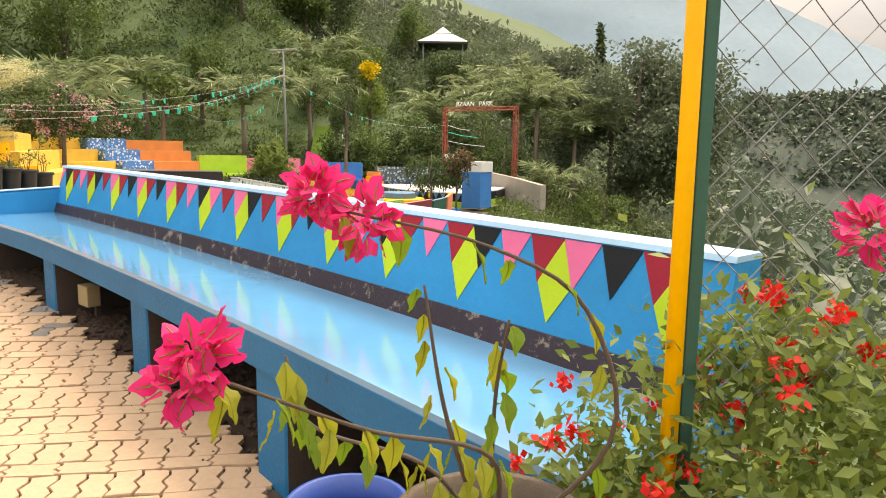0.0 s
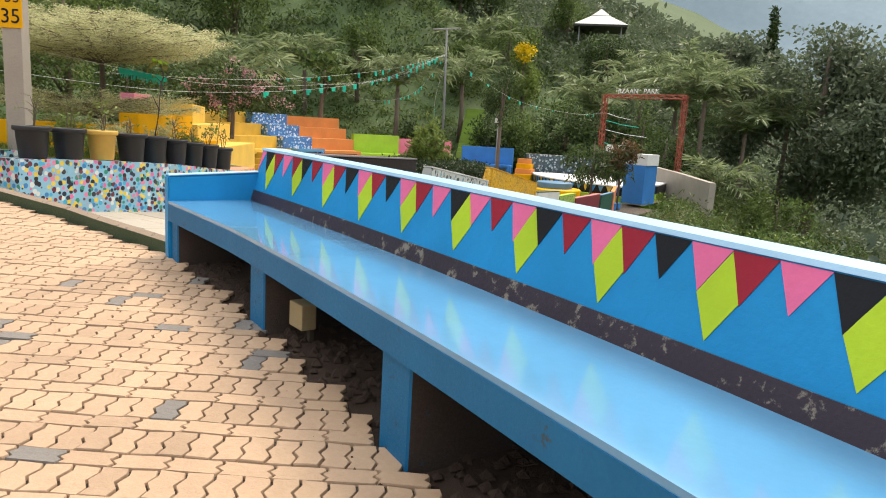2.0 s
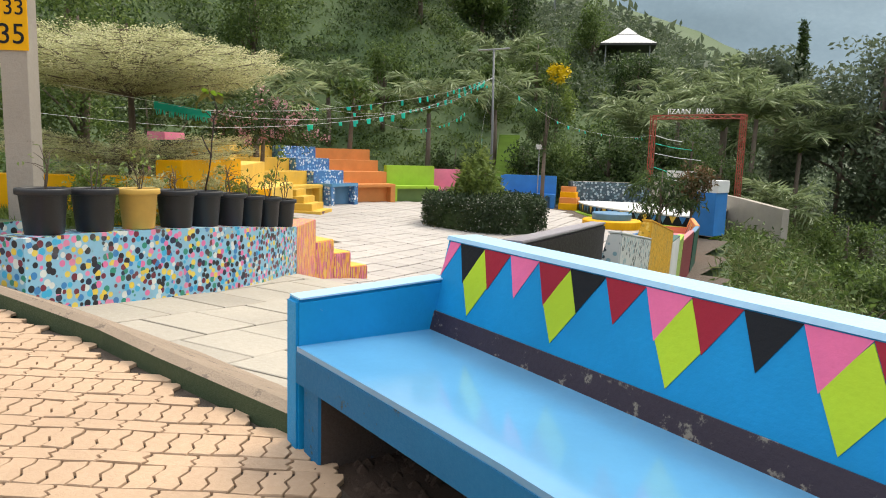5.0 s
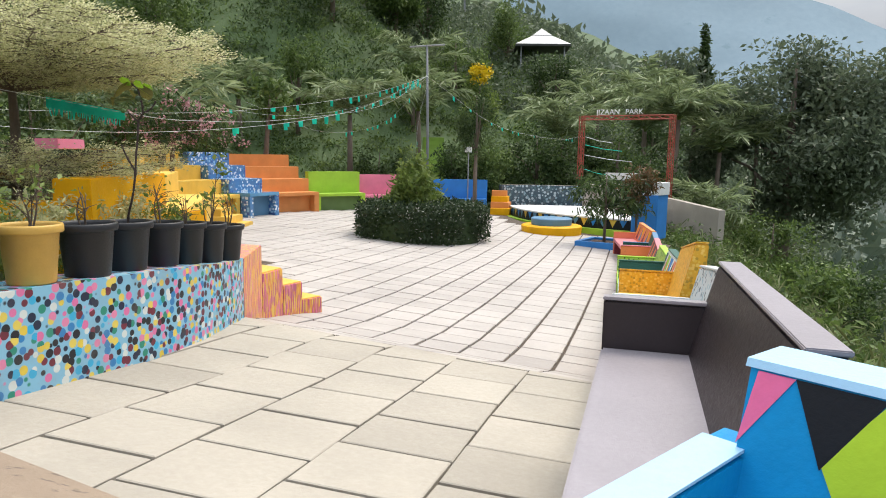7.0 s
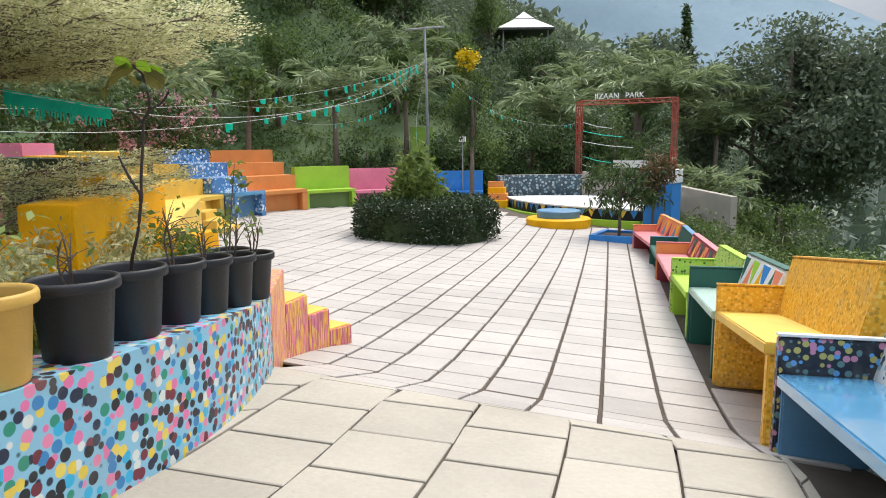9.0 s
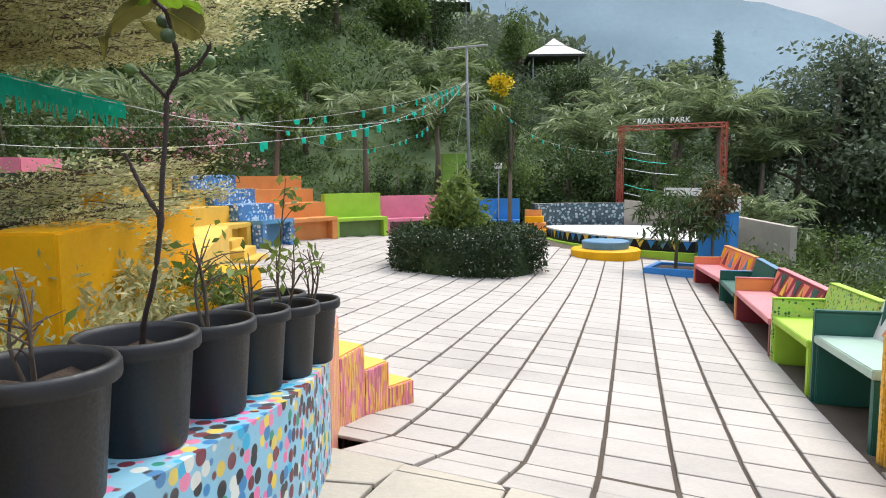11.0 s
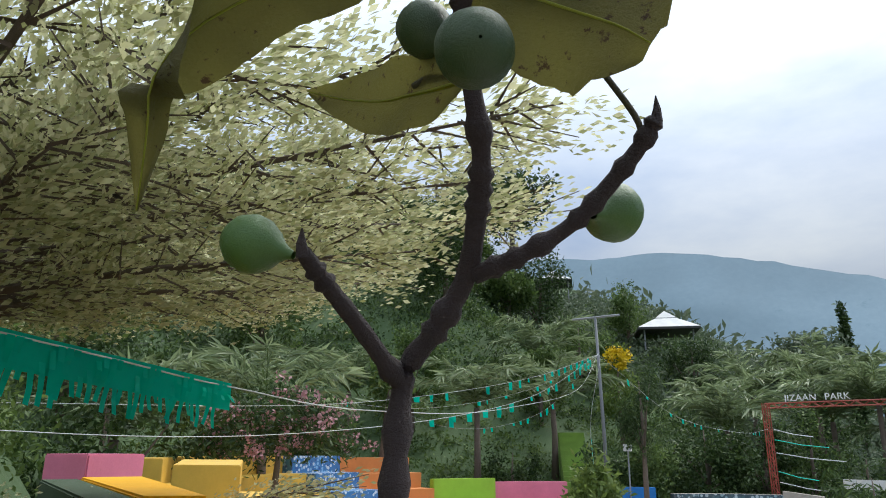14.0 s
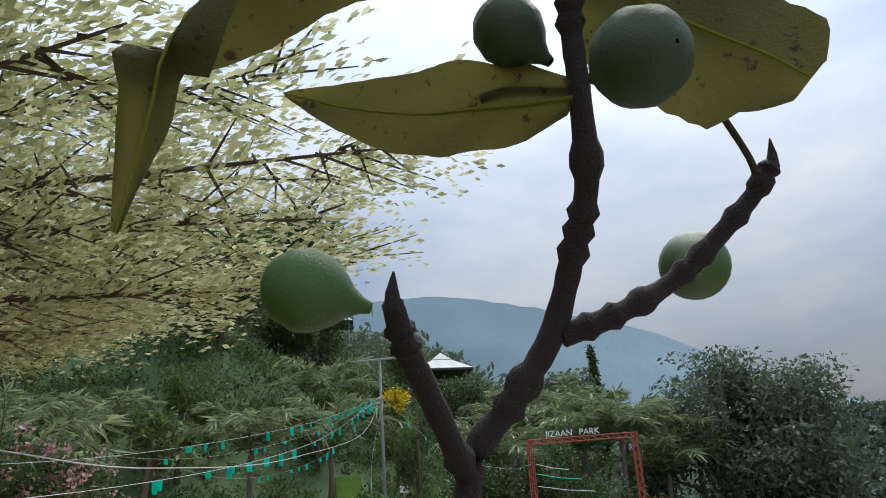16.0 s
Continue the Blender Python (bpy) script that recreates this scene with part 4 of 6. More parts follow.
def mini_steps():
    root = thing("yellow_steps", (0, 0, 0), "small flight of yellow painted steps with a dark triangle mark", "steps")
    for k in range(4):
        arc_block("step", 199, 206 + 1.8 * (3 - k), 7.5 + 0.36 * k, 9.0, 0.2, 0.72 + 0.24 * (k + 1) - 0.1, M["yellow_l"], root)
    x, y = polar(203.0, 7.49)
    tri = [polar(a, 7.495) for a in (206.0, 209.5, 207.6)]
    bm = bmesh.new()
    vs = [bm.verts.new((px, py, pz)) for (px, py), pz in zip(tri, (0.84, 0.84, 0.62))]
    bm.faces.new(vs)
    bmesh.ops.solidify(bm, geom=bm.faces[:], thickness=0.006)
    part("painted_triangle", bm, M["mauve"], root, "dark painted triangle")
    return root


mini_steps()


def yellow_walls():
    root = thing("yellow_end_wall", (0, 0, 0), "stepped golden yellow end wall of the stand beside the planting bed", "wall")
    part("front_wall", prism_bm([(-5.2, 10.15), (-6.2, 12.02), (-6.5, 11.86), (-5.5, 10.0)], 0.9, 2.907, 0.01), M["yellow"], root)
    part("low_wall", prism_bm([(-5.22, 10.13), (-7.2, 8.4), (-7.4, 8.6), (-5.5, 10.35)], 0.9, 2.70, 0.01), M["yellow"], root)
    part("end_block", prism_bm([(-5.66, 11.05), (-5.89, 12.36), (-6.25, 12.36), (-6.2, 12.03), (-5.72, 11.12)], 0.5, 2.466, 0.01), M["yellow"], root)
    part("upper_block", prism_bm([(-6.57, 11.41), (-6.39, 11.58), (-8.35, 12.75), (-8.5, 12.4)], 0.9, 3.18, 0.01), M["yellow"], root)
    part("upper_side", prism_bm([(-6.575, 11.4), (-8.5, 12.39), (-8.6, 12.2), (-6.67, 11.25)], 0.9, 3.17, 0.01), M["mossgreen"], root, "dark green side face")
    part("pink_block", prism_bm([(-8.75, 12.6), (-9.1, 12.5), (-9.3, 13.1), (-8.95, 13.2)], 0.6, 3.32, 0.01), M["pinkw"], root, "pink painted block")
    part("yellow_tier", prism_bm([(-8.3, 14.3), (-9.0, 14.1), (-12.6, 18.6), (-12.0, 19.3)], 0.3, 2.15, 0.01), M["yellow_l"], root)
    part("yellow_tier", prism_bm([(-9.0, 14.5), (-9.7, 14.3), (-13.4, 18.2), (-12.6, 18.8)], 0.3, 2.7, 0.01), M["yellow_l"], root)
    part("yellow_tier", prism_bm([(-9.9, 15.1), (-10.6, 14.8), (-14.2, 17.9), (-13.4, 18.5)], 0.3, 3.2, 0.01), M["yellow_l"], root)


yellow_walls()


# ---- stage, discs, booth, gate ----
def stage():
    root = thing("stage", (0, 0, 0), "low round stage with white floor and painted triangle border", "stage")
    sx, sy, r = -2.9, 41.1, 8.0

    def outline(q):
        arc = [(sx + q * math.cos(radians(k)), sy + q * math.sin(radians(k))) for k in range(201, 264, 2)]
        return arc + [(-3.2, 36.5), (-3.4, 39.3), (-7.2, 39.9), (-9.6, 39.1)]
    part("platform", prism_bm(outline(r), -0.3, 0.84), M["black"], root, "dark painted side")
    part("stage_floor", prism_bm(outline(r + 0.03), 0.842, 0.90), M["white"], root, "white painted floor")
    part("base_ring", prism_bm(outline(r + 0.25), -0.3, 0.46), M["limew"], root, "lime green plinth")
    for k in range(20):
        a = radians(203 + k * 3)
        b = a + radians(2.2)
        mid = (a + b) / 2
        q = r + 0.006
        bm = bmesh.new()
        vs = [bm.verts.new((sx + (q + o) * math.cos(t), sy + (q + o) * math.sin(t), z)) for o in (0, 0.006) for t, z in ((a, 0.83), (b, 0.83), (mid, 0.54))]
        bm.faces.new(vs[3:])
        for j in range(3):
            bm.faces.new((vs[j], vs[(j + 1) % 3], vs[3 + (j + 1) % 3], vs[3 + j]))
        part("painted_triangle", bm, [M["yellow_l"], M["blue2"], M["steelblue"]][k % 3], root)
    return root


stage()
disc = thing("step_disc", (-6.75, 32.3, 0.22), "round step of a blue disc on a larger yellow disc", "step")
part("lower_disc", lathe_bm([(0, -0.1), (1.15, -0.1), (1.18, 0.36), (1.12, 0.40), (0, 0.40)], 40), M["yellow"], disc, "yellow lower disc")
part("upper_disc", lathe_bm([(0, 0.39), (0.78, 0.39), (0.80, 0.64), (0.76, 0.67), (0, 0.67)], 40), M["steelblue"], disc, "blue upper disc")

sw = strip_wall("wall_stage_back", [(-10.9, 38.4), (-10.0, 39.3), (-8.8, 39.9), (-7.3, 40.3)], 0.3, lambda x, y: 0.2, lambda x, y: 1.86, [M["mosaic_grey"], M["concrete"]])
tagged(sw, "low stage back wall faced with grey stone mosaic", "wall", kind="structure")
cw = strip_wall("wall_stage_side", [(-7.3, 40.32), (-5.2, 40.3), (-2.8, 38.4), (-0.8, 36.0)], 0.3, lambda x, y: -0.5, lambda x, y: 2.0 - 0.12 * (x + 7.3), [M["concrete"]])
tagged(cw, "bare concrete parapet beside the stage", "wall", kind="structure")


def booth():
    root = thing("booth", (-3.1, 32.9, 0.25), "small blue booth with a white box top beside the stage", "booth", rz=-15)
    part("body", box_bm((-0.55, -0.5, 0), (0.45, 0.5, 1.65), 0.02), M["blue2"], root)
    part("top_box", box_bm((-0.5, -0.48, 1.651), (0.5, 0.5, 2.12), 0.02), M["white"], root, "white top box")
    part("sign_post", box_bm((-1.3, 0.2, 0.0), (-1.24, 0.26, 2.2)), M["steel"], root)
    part("name_board", box_bm((-2.0, 0.18, 2.15), (-0.7, 0.22, 2.42)), M["white"], root, "faded white board")
    return root


booth()


def truss(a, b, w, name, root, bars=8):
    bm = bmesh.new()
    a, b = Vector(a), Vector(b)
    d = (b - a).normalized()
    u = d.cross(Vector((0.3, 1, 0.1))).normalized() * w / 2
    v = d.cross(u).normalized() * w / 2
    for s in ((1, 1), (1, -1), (-1, 1), (-1, -1)):
        o = u * s[0] + v * s[1]
        tube_bm([a + o, b + o], 0.024, 6, bm)
    L = (b - a).length
    for k in range(bars):
        p, q = a + d * L * k / bars, a + d * L * (k + 1) / bars
        s = 1 if k % 2 else -1
        tube_bm([p + u * s + v, q - u * s + v], 0.013, 5, bm)
        tube_bm([p + u * s - v, q - u * s - v], 0.02, 5, bm)
    return part(name, bm, M["rust"], root)


def gate():
    root = thing("scaffold_gate", (0, 0, 0), "red steel truss gate with a park name sign on top", "gate")
    L, R = Vector((-7.6, 40.9, 0)), Vector((-3.2, 40.2, 0))
    truss((L.x, L.y, 0.7), (L.x, L.y, 5.32), 0.2, "post", root, 16)
    truss((R.x, R.y, 0.5), (R.x, R.y, 5.32), 0.2, "post", root, 16)
    truss((L.x, L.y, 5.22), (R.x, R.y, 5.22), 0.18, "beam", root, 18)
    d = (R - L).normalized()
    mid = L + (R - L) * 0.42
    yaw = math.degrees(math.atan2(d.y, d.x))
    for word, off in (("JIZAAN", -0.55), ("PARK", 0.75)):
        q = mid + d * off
        letters("name_letters", word, 0.36, pose(q.x, q.y - 0.05, 5.37, 90, 0, yaw), M["sign_w"], root, 0.02, "white upright letters")
    for k, z in enumerate((4.1, 3.7, 3.2, 2.5, 2.1)):
        p, q = L + d * 0.2, L + d * (1.6 + 0.5 * (k % 3))
        part("ribbon_line", tube_bm([(p.x, p.y, z + 0.2), ((p.x + q.x) / 2, (p.y + q.y) / 2, z), (q.x, q.y, z - 0.1)], 0.015, 4), M["teal"] if k % 2 else M["rope"], root)
    return root


gate()


# ---- planter with hedge, pole, lamps ----
def foliage_points(rng, n, kind, dims, hollow=0.35):
    """Points in clumps on and under the skin of an uneven crown."""
    clumps = max(6, n // 45)
    v = rng.normal(size=(clumps, 3))
    v /= np.linalg.norm(v, axis=1, keepdims=True)
    if kind == "dome":
        v[:, 2] = np.abs(v[:, 2]) * 1.0 - 0.12
    c = v * (hollow + (1 - hollow) * rng.uniform(0.5, 1, (clumps, 1)) ** 0.6)
    which = rng.integers(0, clumps, n)
    pts = c[which] + rng.normal(size=(n, 3)) * 0.13 * rng.uniform(0.5, 1.4, (n, 1))
    return pts * np.array(dims)


def hedge_planter():
    rng = np.random.default_rng(3)
    cx, cy, z0 = -9.9, 27.0, 0.45
    root = thing("round_hedge", (cx, cy, z0), "round clipped hedge of small dark leaves with tiny white buds", "hedge")
    n = 16000
    a, q = rng.uniform(0, 2 * math.pi, n), np.sqrt(rng.uniform(0, 1, n))
    rr = 2.15 + 0.12 * np.sin(a * 5) + 0.1 * np.sin(a * 9 + 1)
    side = rng.uniform(0, 1, n) < 0.5
    rad = np.where(side, rr * rng.uniform(0.9, 1.04, n), rr * q)
    h = np.where(side, rng.uniform(0.0, 1.05, n), 1.05 + 0.15 * (1 - (rad / rr) ** 2) + rng.normal(0, 0.07, n))
    pts = np.stack([rad * np.cos(a), rad * np.sin(a), h], 1)
    leaves("foliage", pts, 0.13, M["hedge"], root, aspect=0.4, rng=rng)
    pick = rng.integers(0, n, 900)
    leaves("flower_buds", pts[pick] * np.array([1.02, 1.02, 1.01]), 0.055, M["bud"], root, "tiny white buds", aspect=0.9, rng=rng)
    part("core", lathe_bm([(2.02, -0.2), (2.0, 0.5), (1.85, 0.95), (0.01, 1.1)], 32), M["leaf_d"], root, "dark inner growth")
    shrub = thing("shrub", (cx - 0.15, cy - 0.2, z0 + 1.0), "bright green bushy shrub growing out of the round hedge", "shrub")
    pts = foliage_points(rng, 3200, "dome", (0.85, 0.85, 1.75), 0.2)
    pts[:, :2] *= np.clip(1.25 - 0.5 * pts[:, 2:] / 1.7, 0.25, 1.3)
    leaves("foliage", pts, 0.24, M["leaf_y"], shrub, aspect=0.32, upward=0.1, rng=rng)
    part("stem", tube_bm([(0, 0, -0.9), (0.03, 0, 0.4), (0, 0.05, 1.3)], [0.05, 0.04, 0.02], 6), M["bark"], shrub)


hedge_planter()


def pole(at, top, label, cross=True):
    root = thing("utility_pole", at, label, "pole")
    h = top - at[2]
    part("shaft", tube_bm([(0, 0, -0.3), (0.02, 0, h * 0.5), (-0.05, 0, h)], [0.055, 0.048, 0.035], 10), M["wire"], root, smooth=True)
    if cross:
        part("crossarm", tube_bm([(-0.75, 0.1, h - 0.02), (0.65, -0.1, h - 0.04)], 0.03, 6), M["steel"], root)
    return root


pole((-10.15, 27.95, 0.4), 6.96, "tall thin steel pole with a short crossarm in the hedge")
lamp = thing("flood_lamp", (-12.3, 37.4, 0.7), "small floodlight on a slim post behind the hedge", "lamp")
part("post", tube_bm([(0, 0, 0), (0, 0, 2.75)], 0.03, 8), M["steel"], lamp)
part("head", box_bm((-0.16, -0.1, 2.72), (0.16, 0.02, 2.98), 0.02), M["white"], lamp, "pale lamp head")

# ---- plants ----
def grow_tree(name, at, height, spread, crown_z, leaf, material, n, label, category="tree", seed=1, trunk=0.12, dims=None, aspect=0.45, droop=0.0, limbs=7, group="", bark="bark", lean=(0, 0)):
    """Tapered trunk, limbs that end inside the crown, and a crown of single leaves in clumps."""
    rng = np.random.default_rng(seed)
    root = thing(name, at, label, category, group, rz=float(rng.uniform(0, 360)) if lean == (0, 0) else 0.0)
    bm = bmesh.new()
    lx, ly = lean
    tops = [(0, 0, -0.3), (lx * 0.3 + rng.normal() * 0.05, ly * 0.3, height * 0.35), (lx * 0.7, ly * 0.7 + rng.normal() * 0.08, height * 0.65), (lx, ly, height * 0.93)]
    tube_bm(tops, [trunk, trunk * 0.8, trunk * 0.55, trunk * 0.15], 8, bm)
    dims = dims or (spread, spread, (height - crown_z) * 0.55)
    mid = np.array([lx * 0.8, ly * 0.8, crown_z + (height - crown_z) * 0.5])
    clumps = max(8, limbs * 3)
    v = rng.normal(size=(clumps, 3))
    v /= np.linalg.norm(v, axis=1, keepdims=True)
    c = v * rng.uniform(0.45, 1.0, (clumps, 1)) * np.array(dims) + mid
    for k in range(min(limbs, clumps)):
        z = crown_z * rng.uniform(0.7, 1.0) + rng.uniform(0, 0.3) * (height - crown_z)
        f = z / height
        p = Vector((lx * f, ly * f, z))
        e = Vector(c[k])
        m = (p + e) / 2 + Vector((0, 0, 0.1 * (e - p).length))
        tube_bm([p, m, e], [trunk * 0.4, trunk * 0.25, trunk * 0.06], 5, bm)
    part("trunk", bm, M[bark], root, smooth=True)
    which = rng.integers(0, clumps, n)
    size = rng.uniform(0.6, 1.25, clumps)
    pts = c[which] + rng.normal(size=(n, 3)).clip(-1.6, 1.6) * np.array(dims) * 0.2 * size[which][:, None]
    leaves("crown", pts, leaf, material, root, aspect=aspect, droop=droop, rng=rng)
    return root


def palm(at, height, fronds, length, label, seed, group="palms on the slope"):
    rng = np.random.default_rng(seed)
    root = thing("palm", at, label, "palm", group, rz=float(rng.uniform(0, 360)))
    if height > 0.2:
        part("trunk", tube_bm([(0, 0, -0.4), (0.05, 0.03, height * 0.5), (0, 0, height)], [0.2, 0.14, 0.12], 8), M["bark"], root, smooth=True)
    stems = bmesh.new()
    cs, ds = [], []
    for k in range(fronds):
        a = 2 * math.pi * (k + rng.uniform(-0.3, 0.3)) / fronds
        el = rng.uniform(0.6, 1.0) if k % 3 == 0 else rng.uniform(0.95, 1.45)
        L = length * rng.uniform(0.75, 1.1)
        h = np.array([math.cos(a), math.sin(a), 0])
        spine = []
        for j in range(9):
            u = j / 8
            out = L * (0.9 * math.cos(el) * u + 0.30 * u * u)
            up = L * (math.sin(el) * u - 0.42 * u * u * u * (1.25 - 0.3 * el))
            spine.append(h * out + np.array([0, 0, height + up]))
        tube_bm(spine, [0.025 * (1 - 0.85 * j / 8) for j in range(9)], 4, stems)
        side = np.array([-h[1], h[0], 0])
        for j in np.linspace(0.8, 7.95, 46):
            i = int(j)
            p = spine[i] + (spine[min(i + 1, 8)] - spine[i]) * (j - i)
            fw = spine[min(i + 1, 8)] - spine[max(i - 1, 0)]
            fw = fw / (np.linalg.norm(fw) + 1e-9)
            for s in (1, -1):
                cs.append(p)
                ds.append(side * s * 0.62 + fw * 0.7 + np.array([0, 0, -0.32]))
    part("frond", stems, M["leaf_y"], root)
    leaves("foliage", cs, length * 0.21, M["palm"], root, aspect=0.12, dirs=ds, rng=rng)
    return root


def hz(x, y):
    return hill_z(x, y) - 0.12


# tiered cream-leaved tree over the planting bed
def tiered_tree(at, label, seed, height, layers, ox=0.0):
    rng = np.random.default_rng(seed)
    root = thing("tiered_tree", at, label, "tree")
    bm = bmesh.new()
    tube_bm([(0, 0, -0.2), (0.03, 0.02, height * 0.5), (0, 0, height)], [0.06, 0.045, 0.012], 8, bm)
    cs, ds = [], []
    for z, r, n in layers:
        for k in range(n):
            a = 2 * math.pi * (k + rng.uniform(-0.35, 0.35)) / n
            L = r * rng.uniform(0.65, 1.1)
            h = np.array([math.cos(a), math.sin(a), 0.0])
            s = np.array([-h[1], h[0], 0.0])
            p0 = np.array([0, 0, z])
            pts = [p0, p0 + h * L * 0.5 + np.array([0, 0, 0.10 * L]), p0 + h * L + np.array([0, 0, 0.16 * L])]
            tube_bm(pts, [0.018, 0.011, 0.003], 4, bm)
            for j in range(int(34 * L) + 8):
                u = rng.uniform(0.15, 1.0) ** 0.8
                b = p0 + h * L * u + np.array([0, 0, 0.17 * L * u])
                tw = s * rng.choice([-1, 1]) * rng.uniform(0.05, 0.34) * L * (1.05 - 0.6 * u) + h * rng.uniform(0, 0.25)
                e = b + tw + np.array([0, 0, rng.normal() * 0.03])
                if j % 2 == 0:
                    tube_bm([b, e], [0.005, 0.0015], 3, bm)
                m = 30
                f = rng.uniform(0.2, 1.05, (m, 1))
                cs.append(b + (e - b) * f + rng.normal(size=(m, 3)) * 0.03)
                ds.append(np.repeat((tw + h * 0.2)[None], m, 0) / (np.linalg.norm(tw) + 0.1) + np.array([0, 0, 0.25]))
    part("trunk", bm, M["twig"], root)
    leaves("foliage", np.concatenate(cs), 0.03, M["varieg"], root, "small green leaves edged with cream", aspect=0.42, dirs=np.concatenate(ds), rng=rng)
    return root


tiered_tree((-6.53, 10.38, 2.16), "tiered ornamental tree with flat layers of cream-edged leaves", 2, 2.5, [(0.42, 1.2, 7), (0.62, 1.6, 10), (0.78, 1.4, 8), (1.56, 1.6, 12), (1.68, 1.95, 22), (1.86, 1.75, 20), (2.05, 1.3, 14), (2.25, 0.7, 9)])


# hillside planting
PALMS = [(-18.6, 36.8, 6.0, 2.9), (-20.0, 31.0, 6.2, 3.0), (-22.0, 22.0, 5.6, 3.2), (-17.0, 41.5, 5.6, 2.8), (-13.0, 48.5, 6.0, 3.2), (-10.2, 47.5, 6.0, 3.4), (-7.6, 47.0, 6.4, 3.4), (-5.6, 49.0, 6.8, 3.4), (-3.6, 47.5, 6.0, 3.2),
         (-11.8, 52.0, 7.4, 3.4), (-1.4, 49.5, 5.6, 3.2), (-8.6, 53.0, 7.6, 3.4), (-1.6, 41.5, 1.6, 2.4), (0.6, 53.0, 5.4, 3.4), (-18.5, 48.5, 8.2, 3.2), (-25.0, 36.0, 8.0, 3.0), (-20.5, 41.0, 7.6, 2.8), (-6.4, 55.0, 8.0, 3.4), (-3.2, 54.0, 7.4, 3.4), (-15.6, 50.0, 7.2, 3.2), (-22.6, 27.5, 6.6, 3.2), (-24.5, 44.0, 9.6, 3.2), (-21.0, 50.0, 9.4, 3.2), (-10.0, 57.0, 8.8, 3.4), (-27.5, 31.0, 9.0, 3.2), (-19.4, 25.0, 5.0, 2.8)]
for k, (x, y, top, L) in enumerate(PALMS):
    if k % 5 in (1, 4):
        continue
    g = hz(x, y)
    top += 1.1 * math.sin(k * 2.4)
    palm((x, y, g), max(0.5, top - g - 0.28 * L), 12, L * 1.2, "young palm with arching grey-green fronds on the slope", 50 + k)

rt = np.random.default_rng(77)
TREES = [  # x, y, height, spread, crown from, leaf size, material, count
    (-19.5, 46.0, 4.2, 1.4, 0.6, 0.30, "leaf", 2600), (-24.0, 40.0, 5.0, 1.8, 0.8, 0.34, "leaf", 2600), (-23.0, 31.0, 4.6, 1.8, 0.5, 0.32, "leaf_d", 2600),
    (-21.0, 26.0, 4.0, 1.9, 0.3, 0.30, "leaf", 2600), (-18.0, 19.0, 4.0, 2.0, 0.2, 0.26, "leaf_d", 3000), (-15.5, 15.0, 3.6, 1.9, 0.2, 0.22, "leaf", 3200),
    (-13.0, 10.5, 3.4, 1.9, 0.2, 0.2, "leaf_d", 3200), (-12.2, 13.2, 3.2, 1.5, 0.2, 0.16, "leaf", 3200), (-28.0, 50.0, 8.0, 3.0, 1.2, 0.45, "leaf_d", 3000), (-33.0, 62.0, 8.0, 3.2, 1.0, 0.5, "leaf", 2600),
    (-26.0, 62.0, 7.0, 3.0, 1.0, 0.45, "leaf_d", 2600), (-14.0, 39.8, 2.9, 1.3, 0.1, 0.3, "leaf_d", 2600), (-10.5, 43.0, 3.6, 1.8, 0.1, 0.34, "leaf_d", 3000), (-8.2, 43.5, 4.2, 1.7, 0.2, 0.32, "leaf_d", 3000),
    (-6.4, 45.0, 4.4, 1.8, 0.2, 0.3, "leaf", 2600), (-4.4, 42.5, 3.6, 1.5, 0.3, 0.28, "leaf_d", 2600), (-17.4, 37.8, 2.6, 1.2, 0.1, 0.28, "leaf_d", 2400), (-12.4, 40.6, 3.0, 1.2, 0.1, 0.3, "leaf", 2400),
    (-20.0, 54.0, 4.6, 2.0, 0.5, 0.34, "leaf", 2600), (-14.0, 60.0, 4.6, 2.2, 0.5, 0.36, "leaf_d", 2600), (-20.0, 66.0, 5.0, 2.4, 0.5, 0.4, "leaf", 2400), (-7.0, 64.0, 4.6, 2.4, 0.6, 0.4, "leaf_d", 2400),
    (1.5, 43.0, 3.4, 1.8, 0.2, 0.3, "leaf", 2400), (3.8, 38.0, 3.2, 1.9, 0.1, 0.3, "leaf_d", 2400), (2.6, 33.0, 2.6, 1.6, 0.1, 0.28, "leaf", 2400),
    (-38.0, 44.0, 8.0, 3.0, 0.8, 0.45, "leaf_d", 2600), (-31.0, 36.0, 6.5, 2.6, 0.6, 0.4, "leaf", 2600), (-28.0, 24.0, 6.0, 2.6, 0.5, 0.36, "leaf_d", 2600), (-24.0, 14.0, 5.5, 2.6, 0.4, 0.34, "leaf", 2800), (-18.0, 7.0, 5.0, 2.4, 0.3, 0.3, "leaf_d", 2800),
]
for k, (x, y, h, s, cz, lf, mk, n) in enumerate(TREES):
    grow_tree("slope_tree", (x, y, hz(x, y)), h, s, cz, lf * 0.66, M[mk], int(n * 1.8), "dense broadleaf tree on the hillside" if h > 3.9 else "bushy broadleaf shrub on the hillside", "tree" if h > 3.9 else "shrub", 100 + k, 0.05 + 0.02 * h, group="hillside trees")

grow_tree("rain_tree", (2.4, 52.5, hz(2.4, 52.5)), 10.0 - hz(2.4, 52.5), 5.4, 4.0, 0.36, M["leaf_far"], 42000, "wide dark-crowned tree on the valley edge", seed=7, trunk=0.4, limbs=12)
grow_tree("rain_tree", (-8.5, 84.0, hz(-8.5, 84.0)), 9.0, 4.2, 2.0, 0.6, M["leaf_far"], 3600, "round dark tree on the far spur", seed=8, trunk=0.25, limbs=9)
grow_tree("cypress", (-4.6, 86.0, hz(-4.6, 86.0)), 17.5 - hz(-4.6, 86.0), 0.9, 0.5, 0.5, M["leaf_d"], 3000, "tall narrow columnar tree on the far spur", seed=9, trunk=0.2, dims=(0.8, 0.8, 6.5))
